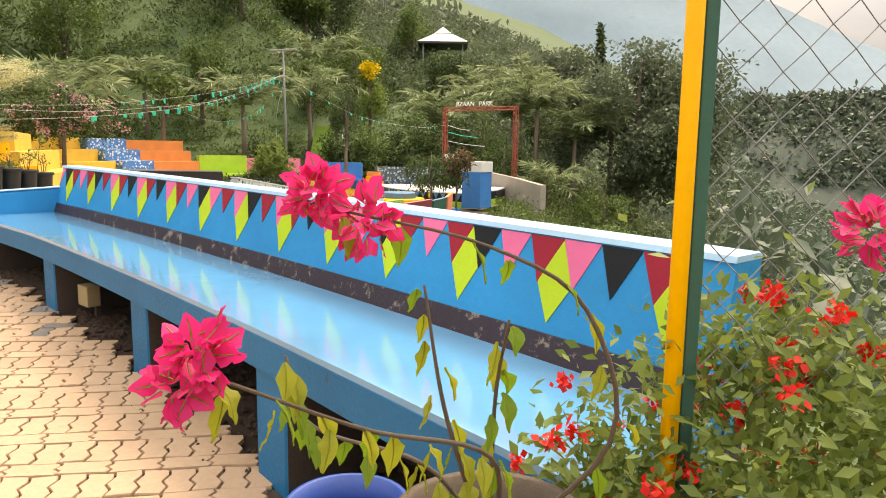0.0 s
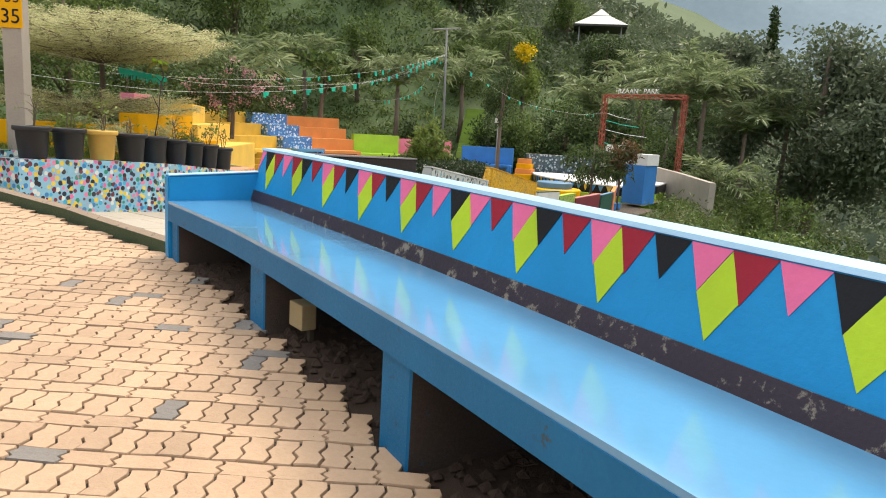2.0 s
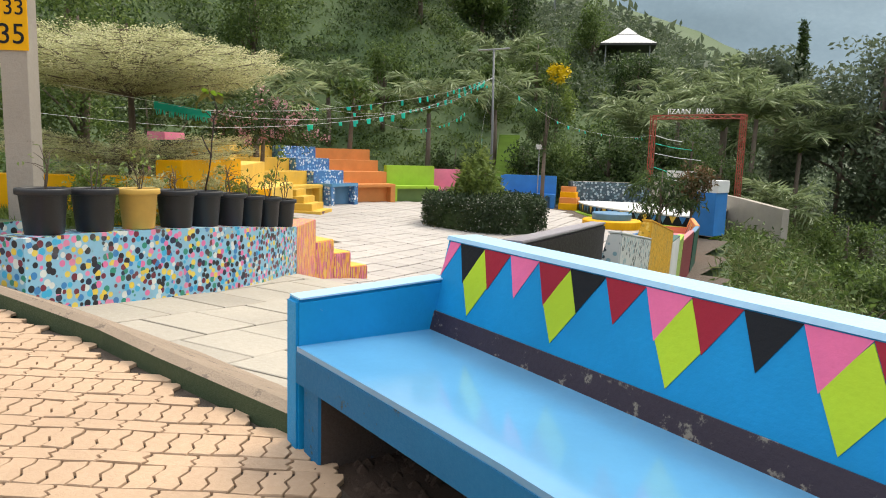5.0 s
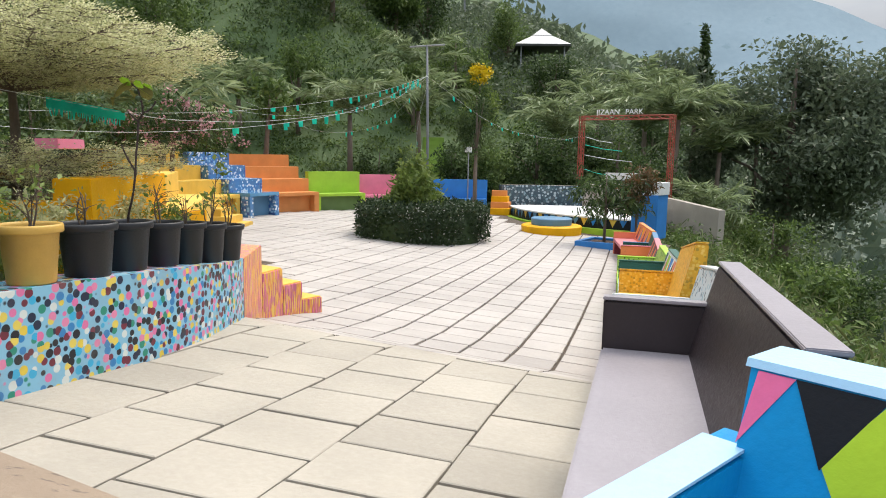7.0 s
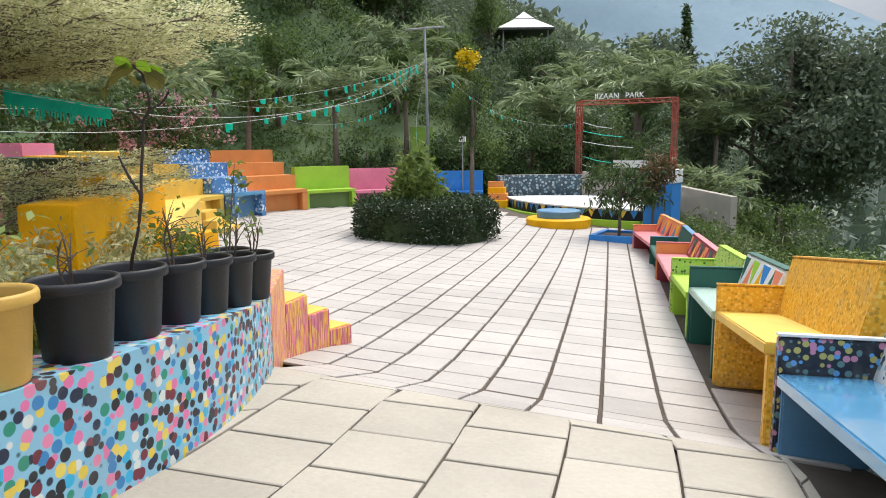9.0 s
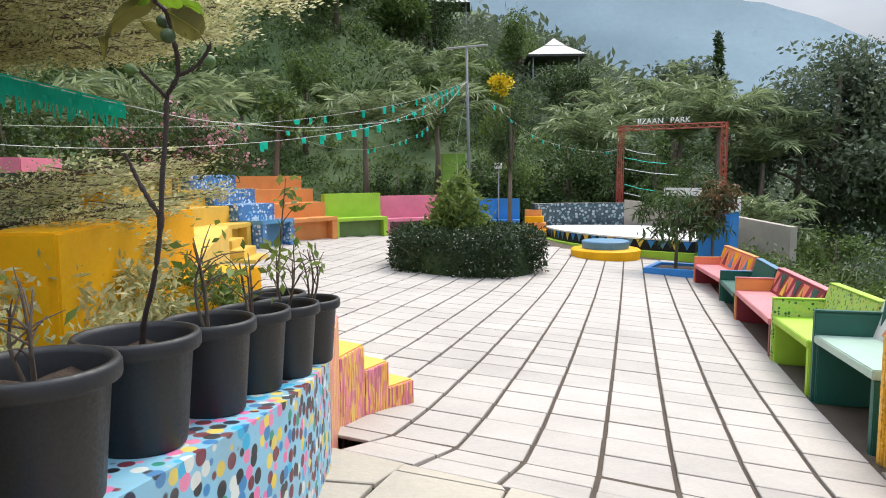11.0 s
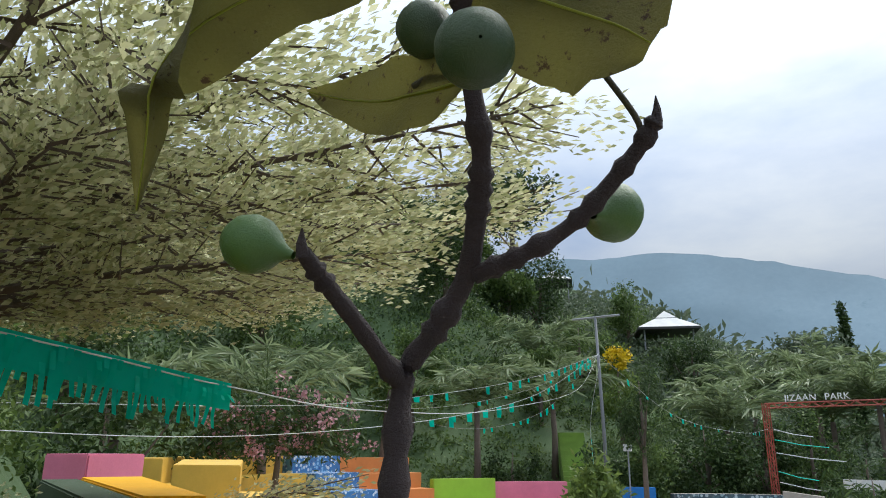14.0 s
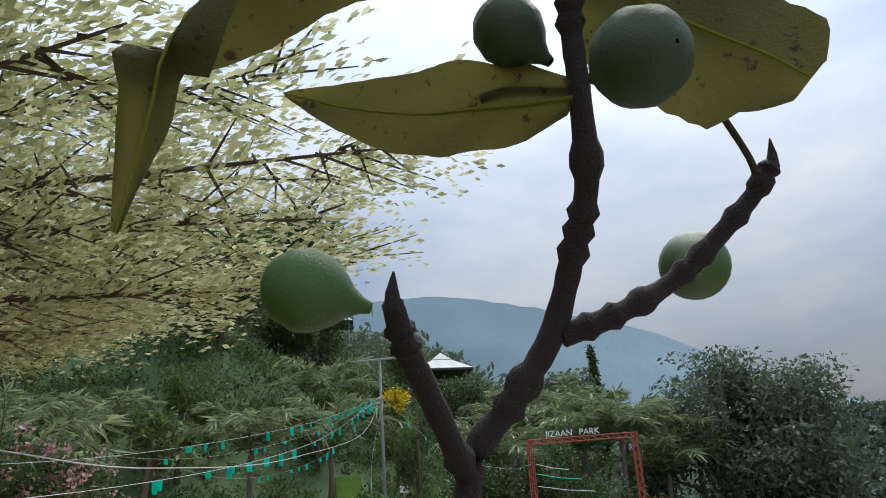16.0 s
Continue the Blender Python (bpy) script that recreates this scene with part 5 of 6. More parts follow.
for x, y, top, s, sd in ((-33.0, 54.5, 20.6, 2.6, 61), (-36.0, 56.0, 21.4, 2.8, 62), (-30.4, 56.0, 17.0, 2.2, 63), (-40.0, 52.0, 22.0, 3.0, 64), (-27.0, 58.0, 15.4, 2.0, 65)):
    g = hz(x, y)
    grow_tree("slope_tree", (x, y, g), max(4.0, top - g), s, max(0.8, (top - g) * 0.25), 0.42, M["leaf"] if sd % 2 else M["leaf_d"], 4200, "tall leafy tree on the upper hillside", seed=sd, trunk=0.2, limbs=9, group="hillside trees")
grow_tree("hill_tree", (-33.0, 72.0, hz(-33.0, 72.0)), 15.0, 4.5, 8.0, 0.6, M["leaf_d"], 3600, "tall open-crowned tree on the hill top", seed=10, trunk=0.35, limbs=10)
grow_tree("flowering_tree", (-15.3, 46.8, hz(-15.3, 46.8)), 8.3 - hz(-15.3, 46.8), 1.2, 1.2, 0.28, M["leaf_y"], 1800, "young tree topped with yellow flowers", seed=12)
yf = thing("yellow_blossom", (-15.3, 46.8, 7.9), "cluster of bright yellow blossom on the young tree", "blossom")
leaves("blossom", foliage_points(np.random.default_rng(4), 700, "dome", (0.75, 0.7, 0.9), 0.1), 0.2, M["yflower"], yf, aspect=0.8)


def oleander():
    rng = np.random.default_rng(21)
    at = (-16.0, 22.0, 2.9)
    root = thing("flowering_shrub", at, "spreading shrub covered in dull pink flower heads behind the stands", "shrub")
    pts = foliage_points(rng, 5200, "dome", (1.7, 1.7, 1.5), 0.3) + np.array([0, 0, 0.55])
    leaves("foliage", pts, 0.2, M["leaf_d"], root, aspect=0.3, rng=rng)
    pick = pts[rng.integers(0, len(pts), 85)]
    fl = (pick[:, None] * np.array([1.06, 1.06, 1.05]) + rng.normal(size=(85, 22, 3)) * 0.085).reshape(-1, 3)
    leaves("blossom", fl, 0.09, M["pflower"], root, "dull pink flower clusters", aspect=0.9, rng=rng)
    part("stems", tube_bm([(0, 0, -0.8), (0.1, 0, 0.6), (0.2, 0.1, 1.8)], [0.09, 0.06, 0.02], 7), M["bark"], root)


oleander()
grow_tree("slim_tree", (-11.1, 35.2, 0.5), 5.8, 1.0, 2.9, 0.22, M["leaf_d"], 2600, "slim young tree with a pale bare trunk by the blue bench", seed=31, trunk=0.11, dims=(0.95, 0.95, 1.5), aspect=0.2, droop=0.6)
tall = grow_tree("leaning_tree", (-20.0, 31.5, hz(-20.0, 31.5)), 6.2, 1.4, 4.2, 0.3, M["leaf"], 900, "leaning pale-barked tree above the orange stand", seed=33, trunk=0.17, lean=(0.7, -0.2))


def mango():
    at = (-4.15, 29.9, paving_z(-4.15, 29.9))
    pl = thing("tree_planter", at, "square blue concrete planter", "planter", rz=-8)
    for nm, lo, hi in (("side", (-0.85, -0.85, -0.05), (0.85, -0.68, 0.2)), ("side", (-0.85, 0.68, -0.05), (0.85, 0.85, 0.2)), ("side", (-0.85, -0.68, -0.05), (-0.68, 0.68, 0.2)), ("side", (0.68, -0.68, -0.05), (0.85, 0.68, 0.2))):
        part(nm, box_bm(lo, hi, 0.01), M["blue2"], pl)
    part("soil", box_bm((-0.68, -0.68, -0.05), (0.68, 0.68, 0.12)), M["soil"], pl)
    grow_tree("mango_tree", (at[0] - 0.1, at[1], at[2] + 0.1), 2.7, 1.45, 0.75, 0.3, M["leaf_d"], 1500, "small bushy mango tree with drooping leaves", seed=41, trunk=0.06, dims=(1.25, 1.1, 0.85), aspect=0.2, droop=1.0)
    grow_tree("mango_tree", (at[0] + 0.9, at[1] + 0.4, at[2] + 0.1), 2.9, 0.9, 0.9, 0.26, M["copper"], 900, "small mango tree with coppery new leaves", seed=42, trunk=0.05, dims=(0.7, 0.7, 0.95), aspect=0.22, droop=0.9)


mango()


# undergrowth: leaves scattered over the slopes
def undergrowth(name, n, area, size, material, label, seed, lift=0.5, tuft=40, aspect=0.4):
    rng = np.random.default_rng(seed)
    cs = []
    while sum(len(c) for c in cs) < n:
        x, y = area(rng)
        if x is None or abs((x + 14.6) * 0.913 + (y - 38.3) * 0.409) < 1.3 and 37 < y < 46:
            continue
        s = rng.uniform(0.5, 1.5)
        p = rng.normal(size=(tuft, 3)) * np.array([0.55, 0.55, 0.34]) * lift * s
        p[:, 2] = np.abs(p[:, 2])
        cs.append(p + np.array([x, y, hz(x, y)]))
    ob = leaves(name, np.concatenate(cs), size, material, aspect=aspect, rng=rng)
    return tagged(ob, label, "undergrowth", kind="stuff")


def west_slope(rng):
    a, r = rng.uniform(95, 232), 12.6 + 45 * rng.uniform(0, 1) ** 1.6
    return CX + r * math.cos(radians(a)), CY + r * math.sin(radians(a))


def east_slope(rng):
    y = rng.uniform(9, 70)
    e = 1.6 - 0.16 * (min(y, 40) - 12) if y >= 12 else 1.6 + (12 - y) * 0.9
    return e + 24 * rng.uniform(0, 1) ** 1.7, y


def far_spur(rng):
    x, y = rng.uniform(-45, 25), rng.uniform(55, 130)
    return x, y


undergrowth("slope_undergrowth", 110000, west_slope, 0.22, M["leaf"], "low green undergrowth on the hillside", 1, 0.55)
undergrowth("slope_grass", 30000, west_slope, 0.3, M["leaf_y"], "pale grass tufts on the hillside", 2, 0.4, 30, 0.12)
undergrowth("valley_scrub", 120000, east_slope, 0.19, M["leaf"], "dense scrub on the valley side", 3, 0.8, 60)
undergrowth("valley_grass", 40000, east_slope, 0.45, M["dry"], "tall pale grass on the valley side", 4, 0.7, 30, 0.07)
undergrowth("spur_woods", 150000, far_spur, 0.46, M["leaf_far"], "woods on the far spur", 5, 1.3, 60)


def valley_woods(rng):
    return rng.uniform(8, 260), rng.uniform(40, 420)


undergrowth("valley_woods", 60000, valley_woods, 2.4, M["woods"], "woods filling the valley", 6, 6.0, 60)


def ridge_trees(n, seed):
    """Tree crowns along the low ridge: leaf clumps set on its slope."""
    rng = np.random.default_rng(seed)
    clumps = []
    for _ in range(n):
        u, f = rng.uniform(0.03, 0.5), rng.uniform(0.35, 1.0)
        z = -60 + (44 + 20 * u + 60) * f ** 0.85
        p = rng.normal(size=(34, 3)) * np.array([4.2, 4.2, 2.6]) * rng.uniform(0.6, 1.3)
        p[:, 2] = np.abs(p[:, 2])
        clumps.append(p + np.array([-10 + 1110 * u, 420 + 160 * f, z - 1.0]))
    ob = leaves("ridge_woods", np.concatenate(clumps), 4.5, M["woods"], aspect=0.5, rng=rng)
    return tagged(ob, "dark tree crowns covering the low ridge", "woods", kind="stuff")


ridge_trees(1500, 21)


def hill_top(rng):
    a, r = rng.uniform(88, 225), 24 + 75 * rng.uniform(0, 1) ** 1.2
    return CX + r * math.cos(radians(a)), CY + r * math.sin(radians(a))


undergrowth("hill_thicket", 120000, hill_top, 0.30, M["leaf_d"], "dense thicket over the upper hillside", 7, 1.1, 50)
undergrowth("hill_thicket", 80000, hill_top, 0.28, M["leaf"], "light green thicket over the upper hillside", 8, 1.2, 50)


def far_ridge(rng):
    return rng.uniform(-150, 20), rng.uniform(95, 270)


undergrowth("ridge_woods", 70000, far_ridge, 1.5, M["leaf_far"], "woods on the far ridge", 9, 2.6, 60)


def west_bank(rng):
    return rng.uniform(-22, -8.5), rng.uniform(1, 12.5)


undergrowth("bank_growth", 40000, west_bank, 0.15, M["leaf"], "leafy low growth on the bank", 10, 0.5, 40)

# ---- fig plant in its pot ----
def spline(pts, n):
    """Catmull-Rom through control points."""
    p = [Vector(q) for q in pts]
    p = [p[0] * 2 - p[1]] + p + [p[-1] * 2 - p[-2]]
    out = []
    segs = len(p) - 3
    for k in range(n + 1):
        u = k / n * segs
        i = min(int(u), segs - 1)
        f = u - i
        a, b, c, d = p[i:i + 4]
        out.append(0.5 * (2 * b + (c - a) * f + (2 * a - 5 * b + 4 * c - d) * f * f + (3 * b - a - 3 * c + d) * f ** 3))
    return out


def blade(name, spine, widths, side, material, root, label="", fold=0.25, wave=0.012, seed=1, n=22, across=7, skew=0.0):
    """A leaf blade along a spine: folded at the midrib, with an uneven, slightly wavy margin."""
    pts = spline(spine, n)
    rng = random.Random(seed)
    ph = rng.uniform(0, 6)
    side = Vector(side).normalized()
    verts, faces = [], []
    for k, p in enumerate(pts):
        u = k / n
        t = (pts[min(k + 1, n)] - pts[max(k - 1, 0)]).normalized()
        s = (side - t * side.dot(t)).normalized()
        nr = t.cross(s)
        w = float(np.interp(u, [q[0] for q in widths], [q[1] for q in widths]))
        for j in range(across):
            v = 2 * j / (across - 1) - 1
            edge = 1 + 0.022 * math.sin(u * 31 + ph + v) + 0.018 * math.sin(u * 83 + 2 * ph)
            off = w * v * (1 + skew * v) * edge
            lift = -fold * abs(v) * w + wave * math.sin(u * 14 + v * 3 + ph) * abs(v)
            q = p + s * off + nr * lift
            verts.append(q)
    for k in range(n):
        for j in range(across - 1):
            a = k * across + j
            faces.append((a, a + 1, a + across + 1, a + across))
    ob = raw(name, verts, faces, material, root, label, smooth=True)
    rib = tube_bm([p + Vector((0, -0.0006, 0)) for p in pts[::2]], [0.0013 * (1 - 0.8 * k / (n / 2)) + 0.0003 for k in range(len(pts[::2]))], 5)
    part("midrib", rib, M["ylleaf"], ob)
    return ob


def fig_fruit(root, at, r, towards, label="", dark=False):
    bm = lathe_bm([(0.001, -r), (r * 0.2, -r * 0.99), (r * 0.55, -r * 0.84), (r * 0.85, -r * 0.52), (r, 0), (r * 0.92, r * 0.42), (r * 0.66, r * 0.82), (r * 0.36, r * 1.12), (r * 0.2, r * 1.38), (r * 0.14, r * 1.6)], 24)
    ob = part("fig", bm, M["fig_backlit"] if dark else M["fig"], root, label, smooth=True)
    q = Vector((0, 0, 1)).rotation_difference(Vector(towards).normalized())
    ob.matrix_basis = Matrix.LocRotScale(Vector(at), q, None)
    return ob


def fig_plant():
    root = thing("fig_plant", (-4.52, 9.88, 2.42), "young fig plant with green figs and drooping yellowing leaves", "fig plant", rz=12.0)
    bark = M["stem"]

    def knobby(pts, r0, r1, nm, n=26, seed=3):
        rng = random.Random(seed)
        c = spline(pts, n)
        rad = [(r0 + (r1 - r0) * k / n) * (1 + (0.42 if rng.random() < 0.24 else 0.06 * rng.uniform(-1, 1))) for k in range(n + 1)]
        part(nm, tube_bm(c, rad, 10), bark, root, smooth=True)
    knobby([(-0.09, 0.17, 0.02), (-0.03, 0.11, 0.2), (0.05, 0.06, 0.36), (0.09, 0.05, 0.54), (0.105, 0.05, 0.7), (0.118, 0.065, 0.86), (0.121, 0.076, 0.973), (0.145, 0.073, 1.01), (0.170, 0.065, 1.045), (0.184, 0.046, 1.087), (0.192, 0.027, 1.120), (0.190, 0.009, 1.165), (0.188, 0.0, 1.205), (0.188, -0.02, 1.232), (0.184, -0.044, 1.243), (0.184, -0.069, 1.252), (0.19, -0.09, 1.266)], 0.0095, 0.0048, "main_stem", 110)
    knobby([(0.176, 0.064, 1.045), (0.213, 0.063, 1.058), (0.248, 0.063, 1.078), (0.286, 0.052, 1.113), (0.302, 0.046, 1.134)], 0.0062, 0.0048, "branch", 30, 5)
    knobby([(0.121, 0.076, 0.973), (0.103, 0.033, 1.013), (0.093, 0.004, 1.035), (0.090, -0.015, 1.047)], 0.0066, 0.0052, "branch", 24, 6)
    knobby([(0.09, 0.05, 0.58), (0.03, 0.045, 0.68), (-0.02, 0.04, 0.79)], 0.008, 0.005, "branch", 20, 8)
    part("bud", tube_bm([(0.090, -0.015, 1.044), (0.090, -0.018, 1.052), (0.091, -0.02, 1.061)], [0.0045, 0.0032, 0.0005], 8), M["stem"], root)
    part("bud", tube_bm([(0.302, 0.046, 1.132), (0.303, 0.045, 1.14), (0.303, 0.044, 1.149)], [0.0042, 0.0026, 0.0004], 8), M["stem"], root)
    for pts, r in (([(0.293, 0.049, 1.122), (0.289, 0.044, 1.138), (0.267, 0.032, 1.174)], 0.0021), ([(0.187, 0.0, 1.225), (0.166, 0.005, 1.253), (0.144, 0.010, 1.270)], 0.0032), ([(0.186, 0.010, 1.168), (0.160, 0.026, 1.180), (0.140, 0.038, 1.181)], 0.0027), ([(0.184, -0.050, 1.243), (0.163, -0.046, 1.256), (0.149, -0.040, 1.270)], 0.0032), ([(0.184, -0.069, 1.252), (0.197, -0.070, 1.256)], 0.003)):
        part("petiole", tube_bm(spline(pts, 8), r, 8), M["petiole"], root, smooth=True)
    # the next two figs have their backlit shade painted into the skin
    fig_fruit(root, (0.156, 0.014, 1.209), 0.0200, (0.75, -0.1, -0.85), "green pear-shaped fig with backlit shade in its colour", True)
    fig_fruit(root, (0.208, -0.042, 1.150), 0.0235, (-0.4, 0.9, 0.3), "round green fig with backlit shade in its colour", True)
    fig_fruit(root, (0.268, 0.098, 1.092), 0.0215, (-0.3, -0.85, -0.3), "small pale green fig")
    fig_fruit(root, (0.050, -0.012, 1.057), 0.0195, (0.95, 0.1, -0.3), "bright green fig on a short stalk")
    down = (0.1, -0.25, 1)
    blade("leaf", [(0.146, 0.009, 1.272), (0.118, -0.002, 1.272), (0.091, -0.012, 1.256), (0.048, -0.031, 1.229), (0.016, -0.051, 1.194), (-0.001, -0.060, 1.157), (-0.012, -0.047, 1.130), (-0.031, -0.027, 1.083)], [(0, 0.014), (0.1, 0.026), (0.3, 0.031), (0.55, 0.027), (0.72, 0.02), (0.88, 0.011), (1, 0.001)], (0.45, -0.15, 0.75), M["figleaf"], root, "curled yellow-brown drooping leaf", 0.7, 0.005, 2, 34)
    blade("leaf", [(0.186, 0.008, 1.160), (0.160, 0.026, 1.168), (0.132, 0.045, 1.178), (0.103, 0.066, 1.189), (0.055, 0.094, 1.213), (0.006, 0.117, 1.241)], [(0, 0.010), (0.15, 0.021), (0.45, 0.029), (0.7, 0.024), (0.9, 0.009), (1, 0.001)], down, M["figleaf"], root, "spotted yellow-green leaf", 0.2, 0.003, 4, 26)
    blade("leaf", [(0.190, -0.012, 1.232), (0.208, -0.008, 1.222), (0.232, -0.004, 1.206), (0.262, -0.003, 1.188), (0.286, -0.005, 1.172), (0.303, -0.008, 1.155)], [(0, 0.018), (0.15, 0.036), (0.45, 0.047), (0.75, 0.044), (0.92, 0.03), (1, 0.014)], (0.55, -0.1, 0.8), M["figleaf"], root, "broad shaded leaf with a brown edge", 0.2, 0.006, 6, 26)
    blade("leaf", [(0.198, 0.006, 1.238), (0.238, 0.010, 1.252), (0.272, 0.012, 1.245), (0.305, 0.010, 1.222)], [(0, 0.006), (0.3, 0.02), (0.7, 0.02), (1, 0.004)], (0.1, -0.6, 0.8), M["figtop"], root, "upper green leaf", 0.2, 0.005, 10)
    blade("leaf", [(0.152, -0.041, 1.268), (0.122, -0.038, 1.280), (0.086, -0.036, 1.290), (0.050, -0.043, 1.297)], [(0, 0.012), (0.25, 0.034), (0.7, 0.036), (1, 0.012)], (0.2, -0.6, 0.8), M["figtop"], root, "bright green young leaf", 0.15, 0.004, 8)
    blade("leaf", [(0.194, -0.070, 1.258), (0.227, -0.074, 1.255), (0.260, -0.084, 1.252), (0.292, -0.100, 1.246)], [(0, 0.010), (0.25, 0.032), (0.7, 0.034), (1, 0.012)], (0.1, -0.6, 0.8), M["figtop"], root, "bright green young leaf", 0.15, 0.004, 9)


fig_plant()


def potted_sprig(x, y, h, seed, n_leaf, label, tip=False):
    rng = random.Random(seed)
    root = thing("potted_shrub", (x, y, wall_top(y) + 0.33), label, "shrub", "young shrubs in the pots")
    cs = []
    for k in range(3 if not tip else 1):
        a = rng.uniform(0, 6.28)
        top = Vector((0.14 * math.cos(a) * h, 0.14 * math.sin(a) * h, h * rng.uniform(0.7, 1.0)))
        mid = top * 0.5 + Vector((rng.uniform(-0.05, 0.05), rng.uniform(-0.05, 0.05), 0))
        line = spline([(0, 0, -0.05), mid, top], 8)
        part("stem", tube_bm(line, [0.009 - 0.0008 * j for j in range(9)], 6), M["twig"], root, smooth=True)
        for j in range(4):
            b = line[3 + j]
            e = b + Vector((rng.uniform(-0.16, 0.16), rng.uniform(-0.16, 0.16), rng.uniform(0.03, 0.16)))
            part("twig", tube_bm([b, (b + e) / 2 + Vector((0, 0, 0.015)), e], [0.004, 0.003, 0.0015], 5), M["twig"], root)
            cs.append(e)
        cs.append(top)
    rr = np.random.default_rng(seed)
    c = np.array([list(q) for q in cs])
    pts = c[rr.integers(0, len(c), n_leaf)] + rr.normal(size=(n_leaf, 3)) * 0.03
    leaves("foliage", pts, 0.1 if tip else 0.06, M["leaf_y"], root, aspect=0.5, upward=0.6, rng=rr)


potted_sprig(-5.46, 11.95, 0.95, 3, 34, "thin young fig with a tuft of bright leaves", True)
for k, (x, y, h, n) in enumerate(((-4.27, 7.93, 0.5, 10), (-4.32, 8.44, 0.4, 14), (-4.37, 8.95, 0.45, 60), (-4.45, 9.47, 0.3, 4), (-4.71, 10.46, 0.42, 26), (-4.85, 10.92, 0.35, 16), (-4.92, 11.3, 0.45, 30), (-5.06, 11.74, 0.4, 14))):
    potted_sprig(x, y, h, 20 + k, n, "sparse twiggy young shrub")
bedp = np.random.default_rng(61)
for k in range(5):
    y = 8.9 + 0.62 * k
    x = -5.02 - 0.28 * max(0.0, y - 9.4) - 0.1 * bedp.uniform()
    root = thing("bed_shrub", (x, y, wall_top(y)), "low shrub with cream-edged leaves in the planting bed", "shrub", "low bed shrubs")
    pts = foliage_points(bedp, 1500, "dome", (0.34, 0.42, 0.42), 0.1) + np.array([0, 0, 0.2])
    leaves("foliage", pts, 0.06, M["varieg"] if k % 4 else M["leaf_y"], root, aspect=0.35, rng=bedp)




def leafy_fig(x, y, z, h, seed):
    """A young fig whose broad lobed leaves stand out from a short stem."""
    rng = random.Random(seed)
    root = thing("young_fig", (x, y, z), "leafy young fig with broad dusty green leaves in the planting bed", "fig plant")
    stem = spline([(0, 0, -0.04), (0.02, 0.03, h * 0.5), (-0.02, 0.05, h)], 10)
    part("stem", tube_bm(stem, [0.011 - 0.0006 * j for j in range(11)], 7), M["twig"], root, smooth=True)
    for k in range(11):
        b = stem[3 + k % 8]
        a = k * 2.4 + rng.uniform(-0.3, 0.3)
        out = Vector((math.cos(a), math.sin(a), 0))
        e = b + out * 0.07 + Vector((0, 0, 0.04))
        part("petiole", tube_bm([b, e], 0.003, 5), M["olive"], root)
        L = rng.uniform(0.11, 0.17)
        for turn, f in ((0.0, 1.0), (0.75, 0.75), (-0.75, 0.75)):
            o = Vector((math.cos(a + turn), math.sin(a + turn), 0))
            blade("leaf_lobe", [e, e + o * L * f * 0.5 + Vector((0, 0, 0.015)), e + o * L * f - Vector((0, 0, 0.03))], [(0, 0.012), (0.5, 0.032 * f), (0.8, 0.026 * f), (1, 0.004)], (-o.y, o.x, 0.1), M["figdust"], root, "", 0.15, 0.004, k, 8, 5)


leafy_fig(-5.12, 9.3, wall_top(9.3) - 0.05, 0.5, 31)
leafy_fig(-5.5, 11.3, wall_top(11.3) - 0.05, 0.4, 33)

bg = np.random.default_rng(71)
gx, gy = bg.uniform(-7.4, -4.75, 9000), bg.uniform(8.0, 12.3, 9000)
keep = gx < -4.75 - 0.25 * np.maximum(0, gy - 9.5)
gp = np.stack([gx, gy, np.array([wall_top(v) - 0.02 for v in gy])], 1)[keep]
gd = bg.normal(size=gp.shape) * 0.35 + np.array([0, 0, 1.0])
tagged(leaves("bed_grass", gp, 0.13, M["leaf_y"], aspect=0.07, dirs=gd, rng=bg), "short green grass over the planting bed", "grass", kind="stuff")


